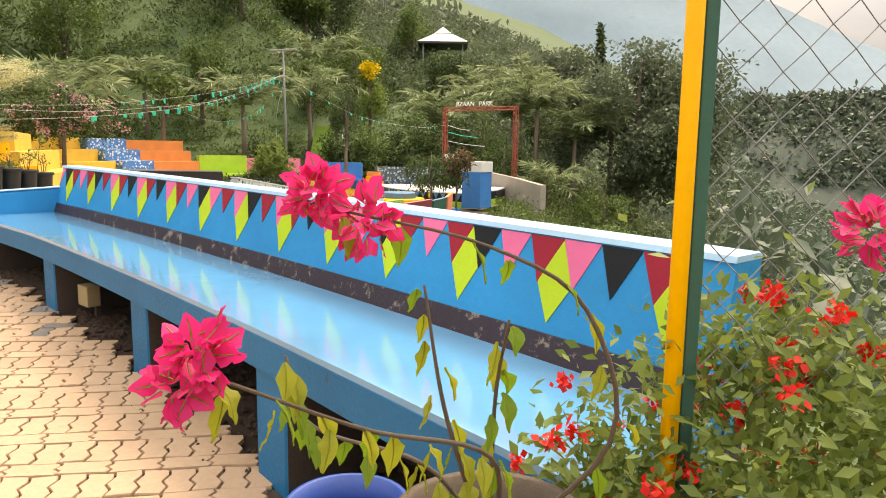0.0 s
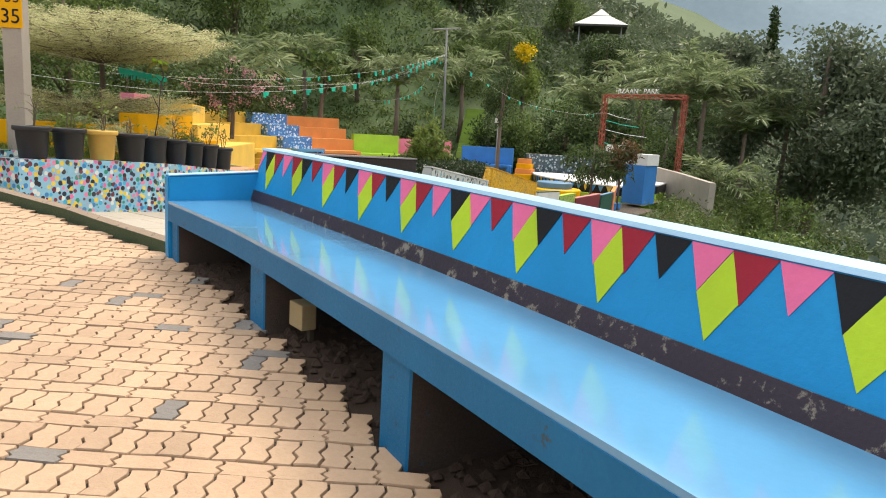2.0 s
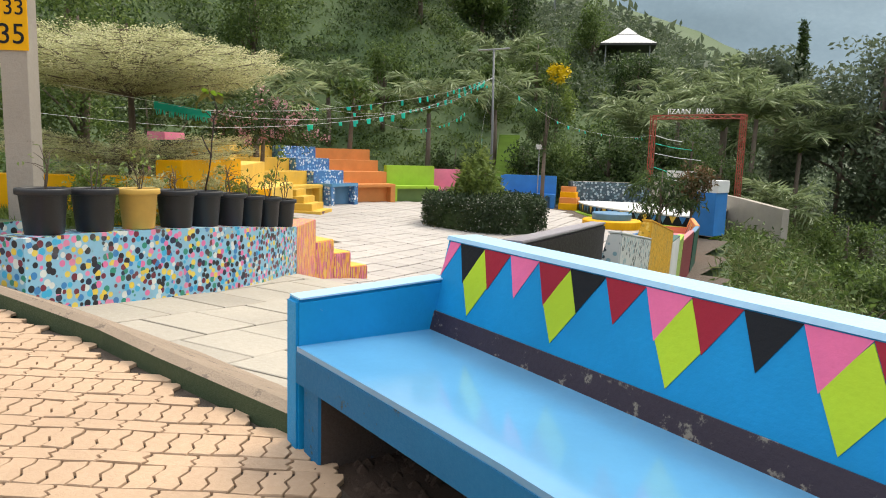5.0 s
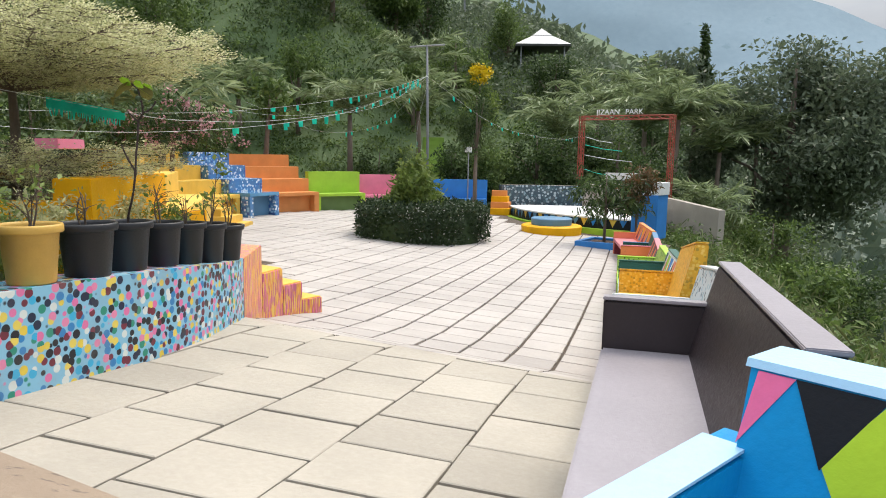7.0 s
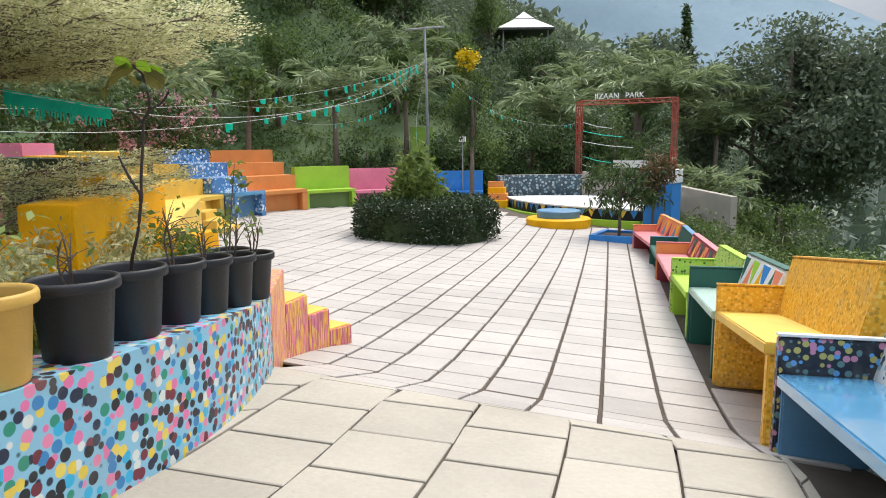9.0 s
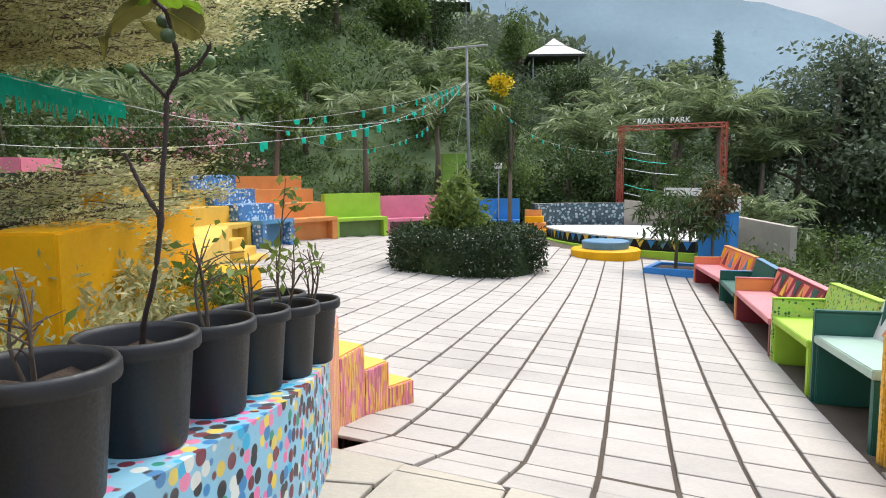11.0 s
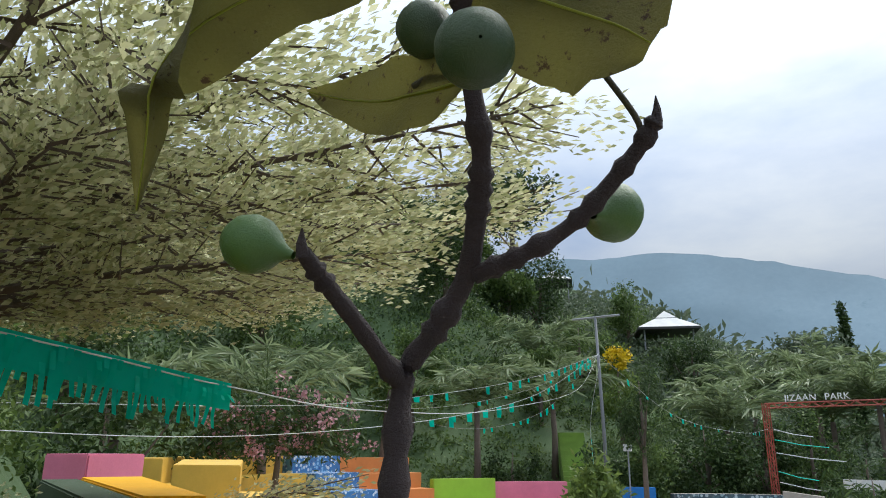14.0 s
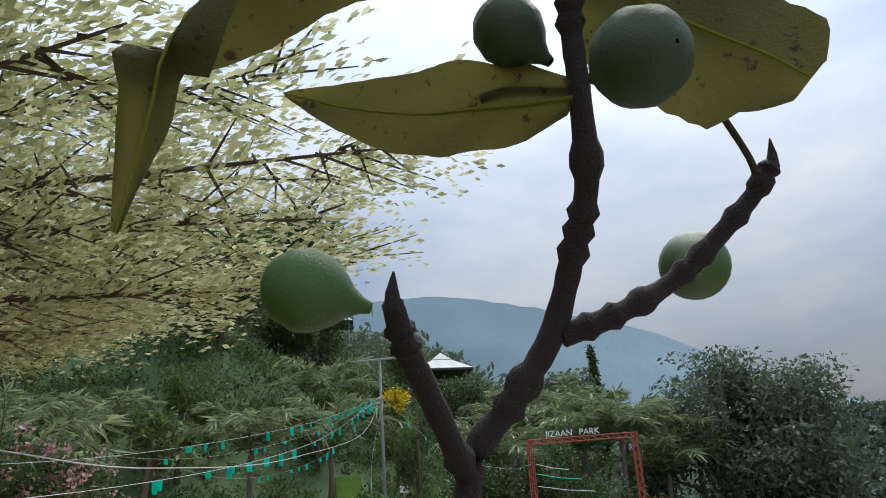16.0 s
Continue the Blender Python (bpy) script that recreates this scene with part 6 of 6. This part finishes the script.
# ---- garlands ----
def garland():
    a, b = Vector((-5.95, 10.33, 3.64)), Vector((-6.15, 11.42, 3.575))
    root = thing("fringe_garland", (0, 0, 0), "torn turquoise plastic fringe hanging from a cord", "garland")
    far = Vector((-10.15, 27.9, 5.95))
    part("cord", tube_bm(spline([(-5.7, 9.0, 3.72), a, (a + b) / 2, b, (-6.42, 12.7, 3.56), (-7.1, 15.7, 3.75), (-8.6, 22, 4.5), far], 40), 0.0028, 5), M["rope"], root, "white cord")
    n = 42
    rng = random.Random(5)
    d = (b - a)
    for k in range(n):
        u0, u1 = k / n, (k + 0.86) / n
        p, q = a + d * u0, a + d * u1
        sag = lambda u: 0.02 * math.sin(u * 3.14)
        L = rng.uniform(0.125, 0.165) if k % 9 else rng.uniform(0.07, 0.11)
        if k > 38:
            L *= 0.4
        sway = Vector((rng.uniform(-0.012, 0.012), rng.uniform(-0.02, 0.02), 0))
        bm = bmesh.new()
        rows = []
        for j in range(5):
            f = j / 4
            w = Vector((0.008 * math.sin(f * 5 + k), 0, 0))
            rows.append((bm.verts.new(p + Vector((0, 0, -L * f)) + sway * f * f + w), bm.verts.new(q + Vector((0, 0, -L * f * 1.02)) + sway * f * f + w + (p - q) * 0.25 * f)))
        for r0, r1 in zip(rows, rows[1:]):
            bm.faces.new((r0[0], r0[1], r1[1], r1[0]))
        bmesh.ops.solidify(bm, geom=bm.faces[:], thickness=0.0015)
        part("strip", bm, M["teal"], root)
    bm = bmesh.new()
    lo = [bm.verts.new(a + d * (k / 20) + Vector((0, 0, -0.085))) for k in range(21)]
    hi = [bm.verts.new(a + d * (k / 20) + Vector((0.0, 0, 0.012))) for k in range(21)]
    for k in range(20):
        bm.faces.new((lo[k], lo[k + 1], hi[k + 1], hi[k]))
    bmesh.ops.solidify(bm, geom=bm.faces[:], thickness=0.003)
    part("band", bm, M["teal"], root)


garland()


def bunting_line(pts, seed, bits, label, mat="teal"):
    root = thing("bunting_line", (0, 0, 0), label, "bunting", "lines of torn streamers")
    c = spline(pts, 36)
    part("cord", tube_bm(c, 0.0035, 4), M["rope"], root)
    rng = random.Random(seed)
    for k in range(bits * 2):
        i = rng.randrange(int(36 * 0.45), 35) if bits > 6 else rng.randrange(4, 35)
        p, q = c[i], c[i + 1]
        L = rng.uniform(0.07, 0.2)
        bm = bmesh.new()
        e = (q - p) * rng.uniform(0.1, 0.4)
        v = [bm.verts.new(z) for z in (p, p + e, p + e * 0.8 + Vector((0.02, 0.01, -L)), p + e * 0.2 + Vector((0, 0, -L * 0.9)))]
        bm.faces.new(v)
        bmesh.ops.solidify(bm, geom=bm.faces[:], thickness=0.004)
        part("streamer", bm, M[mat], root)


PT = (-10.15, 27.9, 5.9)
bunting_line([(-9.5, 9.0, 3.6), (-9.6, 15.0, 3.5), (-9.8, 22.0, 4.3), PT], 1, 20, "sagging cord with turquoise streamers")
bunting_line([(-14.0, 14.0, 3.9), (-12.6, 20.0, 4.2), (-11.2, 25.0, 5.0), PT], 2, 14, "sagging cord with torn turquoise streamers")
bunting_line([(-20.5, 27.0, 5.2), (-16.0, 27.5, 4.6), (-12.5, 28.0, 5.0), PT], 3, 5, "thin cord with few streamers")
bunting_line([PT, (-9.4, 33.0, 4.5), (-8.2, 38.0, 4.1), (-7.6, 40.8, 4.3)], 4, 5, "thin cord running to the gate")
bunting_line([(-10.1, 27.9, 5.8), (-10.35, 27.6, 4.2), (-10.3, 27.5, 2.9), (-10.2, 27.4, 1.6)], 5, 22, "streamers hanging down the pole")
bunting_line([(-22.0, 33.0, 5.6), (-17.0, 31.5, 4.2), (-12.8, 29.5, 4.4), PT], 7, 8, "drooping cord with streamers")


# ---- concrete pole with number plate ----
cp = thing("concrete_pole", (-4.95, 8.15, 2.2), "square concrete power pole with a yellow number plate", "pole", rz=33.0)
part("shaft", box_bm((-0.125, -0.10, -0.4), (0.125, 0.10, 5.5), 0.012), M["concrete"], cp)
plate = part("number_plate", box_bm((-0.15, -0.112, 1.72), (0.15, -0.102, 2.25)), M["yellow"], cp, "yellow plate with black numerals")
letters("numerals", "35", 0.26, pose(0, -0.114, 1.78, 90, 0, 0), M["black"], plate, 0.002)
letters("numerals", "33", 0.2, pose(0.03, -0.114, 2.04, 90, 0, 0), M["black"], plate, 0.002)


# ---- gazebos, hillside steps, sign ----
def gazebo(at, w, apex, label):
    root = thing("gazebo", at, label, "gazebo", "hilltop gazebos", rz=20)
    h = apex - at[2]
    for sx in (-1, 1):
        for sy in (-1, 1):
            part("post", tube_bm([(sx * w * 0.4, sy * w * 0.4, -0.8), (sx * w * 0.4, sy * w * 0.4, h - w * 0.34)], 0.07, 6), M["steel"], root)
    for nm, r0, z0, r1, z1, mk in (("lower_roof", w * 0.72, h - w * 0.36, w * 0.18, h - w * 0.13, "roof"), ("upper_roof", w * 0.25, h - w * 0.15, 0.02, h, "roof")):
        bm = bmesh.new()
        a = [bm.verts.new((r0 * math.cos(radians(45 + 90 * k)), r0 * math.sin(radians(45 + 90 * k)), z0)) for k in range(4)]
        c = [bm.verts.new((r0 * math.cos(radians(45 + 90 * k)), r0 * math.sin(radians(45 + 90 * k)), z0 - 0.18)) for k in range(4)]
        b = [bm.verts.new((r1 * math.cos(radians(45 + 90 * k)), r1 * math.sin(radians(45 + 90 * k)), z1)) for k in range(4)]
        for k in range(4):
            bm.faces.new((a[k], a[(k + 1) % 4], b[(k + 1) % 4], b[k]))
            f = bm.faces.new((c[k], c[(k + 1) % 4], a[(k + 1) % 4], a[k]))
            f.material_index = 1
        f = bm.faces.new(c)
        f.material_index = 1
        bm.faces.new(b)
        part(nm, bm, [M[mk], M["roofd"]], root, "pale canvas roof")
    return root


gazebo((-17.2, 66.8, 11.2), 4.6, 14.5, "square gazebo with a two-tier pale roof on the hill")
gazebo((-35.0, 88.0, 21.8), 4.4, 24.9, "square gazebo with a two-tier pale roof on the far hilltop")


def hill_steps():
    root = thing("hillside_steps", (0, 0, 0), "steep flight of mossy lime green steps up the hillside", "steps")
    p0, p1 = Vector((-14.6, 38.3)), Vector((-16.8, 43.2))
    d = (p1 - p0).normalized()
    w = Vector((-d.y, d.x)) * 0.62
    n = 13
    L = (p1 - p0).length / n
    for k in range(n):
        a = p0 + d * L * k
        b = a + d * L * 1.02
        z = 1.5 + 0.215 * (k + 1)
        part("step", prism_bm([tuple(a - w), tuple(b - w), tuple(b + w), tuple(a + w)], z - 1.6, z, 0.02), M["moss_step"], root)


M["moss_step"] = painted("mossy_lime_step_paint", (0.22, 0.34, 0.06), 0.8, 0.5, (0.08, 0.12, 0.04))
hill_steps()
terr = thing("hilltop_terrace", (-38.5, 56.0, 18.0), "green painted terrace wall with white railing on the hill", "terrace", rz=32)
part("wall", box_bm((-3.6, -0.2, -3.0), (3.6, 0.2, 1.6), 0.02), M["dgreen"], terr)
part("rail", tube_bm([(-3.6, 0, 2.6), (3.6, 0, 2.6)], 0.04, 6), M["white"], terr)
for k in range(15):
    part("baluster", tube_bm([(-3.6 + 0.51 * k, 0, 1.6), (-3.6 + 0.51 * k, 0, 2.6)], 0.025, 5), M["white"], terr)
part("panel", box_bm((1.6, -0.3, 1.7), (3.5, -0.24, 2.5)), M["white"], terr, "white panel")
part("panel", box_bm((1.6, -0.31, 2.5), (3.5, -0.24, 2.7)), M["maroon"], terr, "red panel edge")
sg = thing("notice_board", (-25.5, 33.0, hz(-25.5, 33.0)), "small red notice board with white lines on a post", "sign", rz=35)
part("post", tube_bm([(0, 0, -0.3), (0, 0, 2.6)], 0.04, 6), M["steel"], sg)
part("panel", box_bm((-0.5, -0.04, 2.2), (0.5, 0.0, 2.9)), painted("red_sign_paint", (0.6, 0.05, 0.06), 0.5, 0.1), sg)
for k in range(3):
    part("text_bar", box_bm((-0.4, -0.046, 2.32 + 0.18 * k), (0.4 - 0.12 * k, -0.041, 2.38 + 0.18 * k)), M["sign_w"], sg)


# ---- bougainvillea, lantana and fence at the start of the bench ----
def bougainvillea():
    drum = thing("blue_tub", (5.663, 3.273, road_z(5.663, 3.273) - 0.02), "tall blue plastic tub used as a planter", "plant pot")
    h = 0.795
    bm = lathe_bm([(0.001, 0.0), (0.1, 0.0), (0.108, 0.02), (0.122, h - 0.03), (0.128, h - 0.02), (0.128, h), (0.118, h), (0.112, h - 0.06)], 32)
    part("tub", bm, M["pot_b"], drum, smooth=True)
    part("soil", lathe_bm([(0.001, h - 0.05), (0.08, h - 0.055), (0.112, h - 0.07)], 20), M["soil"], drum)
    dark = thing("plant_pot", (5.979, 3.233, road_z(5.979, 3.233)), "dark clay pot holding the bougainvillea", "plant pot")
    part("tub", lathe_bm([(0.001, 0), (0.12, 0), (0.17, 0.76), (0.185, 0.77), (0.185, 0.84), (0.165, 0.84), (0.15, 0.78)], 28), M["twig"], dark, smooth=True)
    part("soil", lathe_bm([(0.001, 0.79), (0.158, 0.775)], 20), M["soil"], dark)
    root = thing("bougainvillea", (6.72, 2.86, 2.1), "straggling bougainvillea with magenta bracts and yellowing leaves", "bougainvillea")
    O = Vector((6.72, 2.86, 2.1))
    rng = random.Random(8)
    rr = np.random.default_rng(8)
    lines = [
        [(6.72, 2.86, 2.1), (7.0, 2.82, 2.45), (6.95, 2.74, 2.76), (6.78, 2.6, 2.9), (6.52, 2.47, 2.97)],
        [(6.72, 2.86, 2.1), (6.78, 2.66, 2.44), (6.62, 2.4, 2.58), (6.53, 2.08, 2.77)],
        [(6.72, 2.86, 2.1), (6.66, 2.7, 2.5), (6.62, 2.66, 2.8)],
        [(6.72, 2.86, 2.1), (6.74, 2.8, 2.5), (6.78, 2.76, 2.72)],
        [(6.72, 2.86, 2.1), (6.6, 2.75, 2.35), (6.35, 2.65, 2.45), (6.3, 2.62, 2.62)],
    ]
    for k, q in enumerate(lines):
        c = [p - O for p in spline(q, 20)]
        part("stem", tube_bm(c, [0.007 - 0.0002 * j for j in range(21)], 6), M["twig"], root, smooth=True)
        for j in range(4, 21, 1 if k in (1, 4) else 2):
            p = c[j]
            a = rng.uniform(0, 6.28)
            e = p + Vector((0.02 * math.cos(a), 0.02 * math.sin(a), -0.01))
            tip = e + Vector((0.025 * math.cos(a), 0.025 * math.sin(a), -rng.uniform(0.05, 0.1)))
            blade("leaf", [e, (e + tip) / 2 + Vector((0.006, 0, 0.004)), tip], [(0, 0.004), (0.4, rng.uniform(0.018, 0.028)), (1, 0.001)], (math.sin(a), -math.cos(a), 0.1), M["ylleaf"] if rng.random() < 0.6 else M["figtop"], root, "", 0.2, 0.003, j + k, 8, 5)
    for cx, cy, cz, r, n in ((6.48, 2.46, 3.0, 0.05, 3), (6.57, 2.49, 2.955, 0.055, 3), (6.54, 2.06, 2.81, 0.034, 2), (6.50, 2.056, 2.755, 0.028, 1), (7.43, 2.64, 2.96, 0.05, 2)):
        for j in range(n * 20):
            u = rr.normal(size=3)
            u /= np.linalg.norm(u)
            p = Vector((cx, cy, cz)) - O + Vector(u) * r * rr.uniform(0.35, 1.0)
            t = (Vector(u) + Vector(rr.normal(size=3)) * 0.5).normalized()
            s = t.cross(Vector(rr.normal(size=3))).normalized()
            blade("bract", [p, p + t * 0.020 + s * 0.002, p + t * 0.040], [(0, 0.005), (0.45, 0.018), (1, 0.002)], s, M["magenta"], root, "", 0.15, 0.002, j, 5, 3)

    root.matrix_world = pose(5.979, 3.233, 2.157, 0, 0, -1) @ Matrix.Diagonal((0.75, 0.75, 0.75, 1))

bougainvillea()


def lantana():
    rng = np.random.default_rng(14)
    at = (6.365, 3.516, 1.385)
    root = thing("lantana_bush", at, "tangled bush with small scarlet flower heads beside the fence post", "shrub")
    pts = foliage_points(rng, 8500, "dome", (0.50, 0.36, 0.67), 0.2) + np.array([0.12, 0.06, 0.56])
    leaves("foliage", pts, 0.038, M["leaf_y"], root, aspect=0.5, rng=rng)
    pick = pts[rng.integers(0, len(pts), 80)] * np.array([1.08, 1.08, 1.04])
    for c in pick:
        leaves("flower_head", c + rng.normal(size=(26, 3)) * 0.011, 0.019, M["redflower"], root, aspect=0.9, rng=rng)
    for k in range(9):
        e = pts[rng.integers(0, len(pts))]
        part("stem", tube_bm(spline([(0, 0, -0.05), tuple(e * 0.5 + rng.normal(size=3) * 0.06), tuple(e)], 8), [0.008 - 0.0007 * j for j in range(9)], 5), M["twig"], root)


lantana()


def fence():
    root = thing("chain_link_fence", (6.277, 3.441, 1.386), "yellow and green steel fence post with chain-link mesh", "fence", rz=23)
    part("post", tube_bm([(0, 0, -0.1), (0, 0, 2.6)], 0.017, 14), M["yellow"], root, "chipped yellow post", smooth=True)
    part("post", box_bm((0.021, 0.0, -0.1), (0.046, 0.035, 2.6), 0.003), M["postgreen"], root, "dark green angle post")
    for k in range(40):
        x0 = 0.05 + 0.044 * k
        pts = []
        for j in range(38):
            z = 1.0 + j * 0.044
            pts.append((x0 + (0.022 if (j + k) % 2 else -0.022) + 0.022, 0.02 + 0.003 * (1 if j % 2 else -1), z))
        part("mesh_wire", tube_bm(pts, 0.0017, 4), M["wire"], root)


fence()
sf = np.random.default_rng(19)
stones = []
for k in range(1100):
    s, n = sf.uniform(0.1, 7.0), sf.uniform(0.15, 1.05)
    p = bench_pt(s, n, 0)
    stones.append((p.x, p.y, road_z(p.x, p.y) - 0.03, sf.uniform(0.012, 0.042)))
sv, sfc = [], []
for x, y, z, r in stones:
    b0 = len(sv)
    for dx, dy, dz in ((1, 0, 0), (0, 1, 0), (-1, 0, 0), (0, -1, 0), (0, 0, 0.8), (0, 0, -0.6)):
        j = sf.uniform(0.7, 1.3)
        sv.append((x + dx * r * j, y + dy * r * j, z + dz * r * j))
    for f in ((0, 1, 4), (1, 2, 4), (2, 3, 4), (3, 0, 4), (1, 0, 5), (2, 1, 5), (3, 2, 5), (0, 3, 5)):
        sfc.append(tuple(b0 + q for q in f))
tagged(raw("rubble", sv, sfc, M["soil"]), "loose dark rubble under the long bench", "rubble", kind="stuff")

# ---- paving pieces ----
def flat_piece(poly, zf, thick, top_lift=0.0):
    """Vertices and faces of one paving piece that follows the slope, with a chamfered rim."""
    n = len(poly)
    cx, cy = sum(p[0] for p in poly) / n, sum(p[1] for p in poly) / n
    ins = [(x + (cx - x) * 0.025, y + (cy - y) * 0.025) for x, y in poly]
    v = [(x, y, zf(x, y) - thick) for x, y in poly] + [(x, y, zf(x, y) + top_lift - 0.006) for x, y in poly] + [(x, y, zf(x, y) + top_lift) for x, y in ins]
    f = [tuple(range(2 * n, 3 * n))]
    for a in (0, n):
        for k in range(n):
            f.append((a + k, a + (k + 1) % n, a + n + (k + 1) % n, a + n + k))
    return v, f


def lay(pieces, zf, thick, material, parent, name, single, rest_name):
    """Pieces near the walk become objects of their own, the others one joined part."""
    rng = random.Random(3)
    rv, rf = [], []
    count = 0
    for poly in pieces:
        v, f = flat_piece(poly, zf, thick, rng.uniform(-0.004, 0.004))
        cx, cy = sum(p[0] for p in poly) / len(poly), sum(p[1] for p in poly) / len(poly)
        if single(cx, cy) and count < 300:
            raw(name, v, f, material(cx, cy), parent)
            count += 1
        else:
            o = len(rv)
            rv += v
            rf += [tuple(o + k for k in q) for q in f]
    if rv:
        tagged(raw(rest_name, rv, rf, material(None, None), parent), kind="stuff")


def wall_x(y):
    return float(np.interp(y, [p[1] for p in WALL] + [13.25, 14.56, 14.66, 15.5, 17], [p[0] for p in WALL] + [-5.78, -5.69, -7.0, -8.4, -10.4]))


jr = random.Random(12)
slabs = []
for i in range(7):
    y = 10.43 - 0.46 * (i - 1) - 0.68 * 6

    def seam_x(k, yy):
        return -0.02 - 0.735 * k - 0.115 * (yy - 10.5) + 0.012 * math.sin(2.1 * yy + k)
    while y < 12.6:
        L = jr.choice([0.65, 0.68, 0.71])
        g = 0.015
        q = [(seam_x(i, y) - g, y + 0.06 + g), (seam_x(i, y + L) - g, y + L + 0.06 - g), (seam_x(i + 1, y + L) + g, y + L - 0.06 - g), (seam_x(i + 1, y) + g, y - 0.06 + g)]
        q = [(px, min(12.22, max(7.62 - 0.02 * px, py))) for px, py in q]
        area = abs(sum(q[k][0] * q[(k + 1) % 4][1] - q[(k + 1) % 4][0] * q[k][1] for k in range(4))) / 2
        q = [(min(-0.62 - 0.12 * (py - 10.07), max(px, wall_x(py) - 0.05)), py) for px, py in q]
        if area > 0.012 and max(p[0] for p in q) - min(p[0] for p in q) > 0.06:
            slabs.append(q)
        y += L
lay(slabs, paving_z, 0.03, lambda x, y: M["slab"], plaza, "slab", lambda x, y: True, "slab_rest")


def joint_x(k, y):
    u = y - 12.2
    return -1.03 - 0.592 * k - 0.131 * u - 0.0002 * u * u


def in_plaza(x, y):
    r = math.hypot(x - CX, y - CY)
    if x > -0.62 - 0.175 * (y - 12.2):
        return False
    if y < 17.5:
        return x > wall_x(y) - 0.1
    return r < 9.35 or (y < 24 and x > -9.0 - 0.8 * (y - 17.5))


tiles = []
for k in range(-2, 27):
    y = 12.26 + jr.uniform(0, 0.4)
    first = True
    while y < 37.5:
        L = jr.choice([0.52, 0.58, 0.64])
        y0 = 12.26 if first else y
        first = False
        g, h = 0.024, 0.016
        q = [(joint_x(k, y0) - g, y0 + h), (joint_x(k, y0 + L) - g, y0 + L - h), (joint_x(k + 1, y0 + L) + g, y0 + L - h - 0.04), (joint_x(k + 1, y0) + g, y0 + h - 0.04)]
        cx, cy = sum(p[0] for p in q) / 4, sum(p[1] for p in q) / 4
        if in_plaza(cx, cy) and math.hypot(cx + 9.9, cy - 27.0) > 1.7 and math.hypot(cx + 5.2, cy - 38.0) > 5.4:
            tiles.append(q)
        y = y0 + L
tiles.sort(key=lambda q: q[0][1])
lay(tiles, paving_z, 0.03, lambda x, y: M["tile"], plaza, "tile", lambda x, y: y < 20.5, "tile_rest")

# interlocking pavers on the road: courses of stretchers and of uprights with wavy sides
E1, E2 = Vector((0.86, 0.51)), Vector((-0.51, 0.86))


def wavy(w, h, x0, y0, g=0.0055):
    """A paver outline in course coordinates, its sides stepped so that neighbours interlock."""
    k = 0.014
    left = [(0, 0), (k, h * 0.28), (-k, h * 0.5), (k * 0.6, h * 0.78), (0, h)]
    right = [(w + a, b) for a, b in left]
    out = [(x0 + a + g, y0 + b + (g if b == 0 else -g if b == h else 0)) for a, b in left] + [(x0 + a - g, y0 + b + (g if b == 0 else -g if b == h else 0)) for a, b in reversed(right)]
    return out


def on_road(x, y):
    if y > float(np.interp(x, [-9, -4.6, -2.2, -1.5, -0.2], [7.3, 7.18, 7.06, 6.96, 6.82])):
        return False
    q = Vector((x, y)) - Vector((BO.x, BO.y))
    s = q.dot(Vector((BD.x, BD.y)))
    n = q.dot(Vector((BN.x, BN.y)))
    if s > -0.2 and n < bench_front(max(0, s)) + bench_bow(s) - 0.05:
        return False
    return y > -2.5 and -9 < x < 9.5


pavers = []
v, row = -9.0, 0
while v < 14:
    tall = row % 2 == 1
    h, w = (0.205, 0.112) if tall else (0.108, 0.212)
    u = -12.0 + (0.05 if row % 4 > 1 else 0.0)
    while u < 14:
        c = E1 * (u + w / 2) + E2 * (v + h / 2)
        if on_road(c.x, c.y):
            pavers.append([tuple(E1 * a + E2 * (b + 0.006 * math.sin(a * 21))) for a, b in wavy(w, h, u, v)])
        u += w
    v += h
    row += 1
grey = random.Random(2)


def paver_mat(x, y):
    if x is not None and grey.random() < 0.06:
        return M["paver_grey"]
    return M["paver"]


lay(pavers, road_z, 0.02, paver_mat, road, "paver", lambda x, y: -0.3 < x < 2.6 and 4.3 < y < 6.6, "paver_rest")
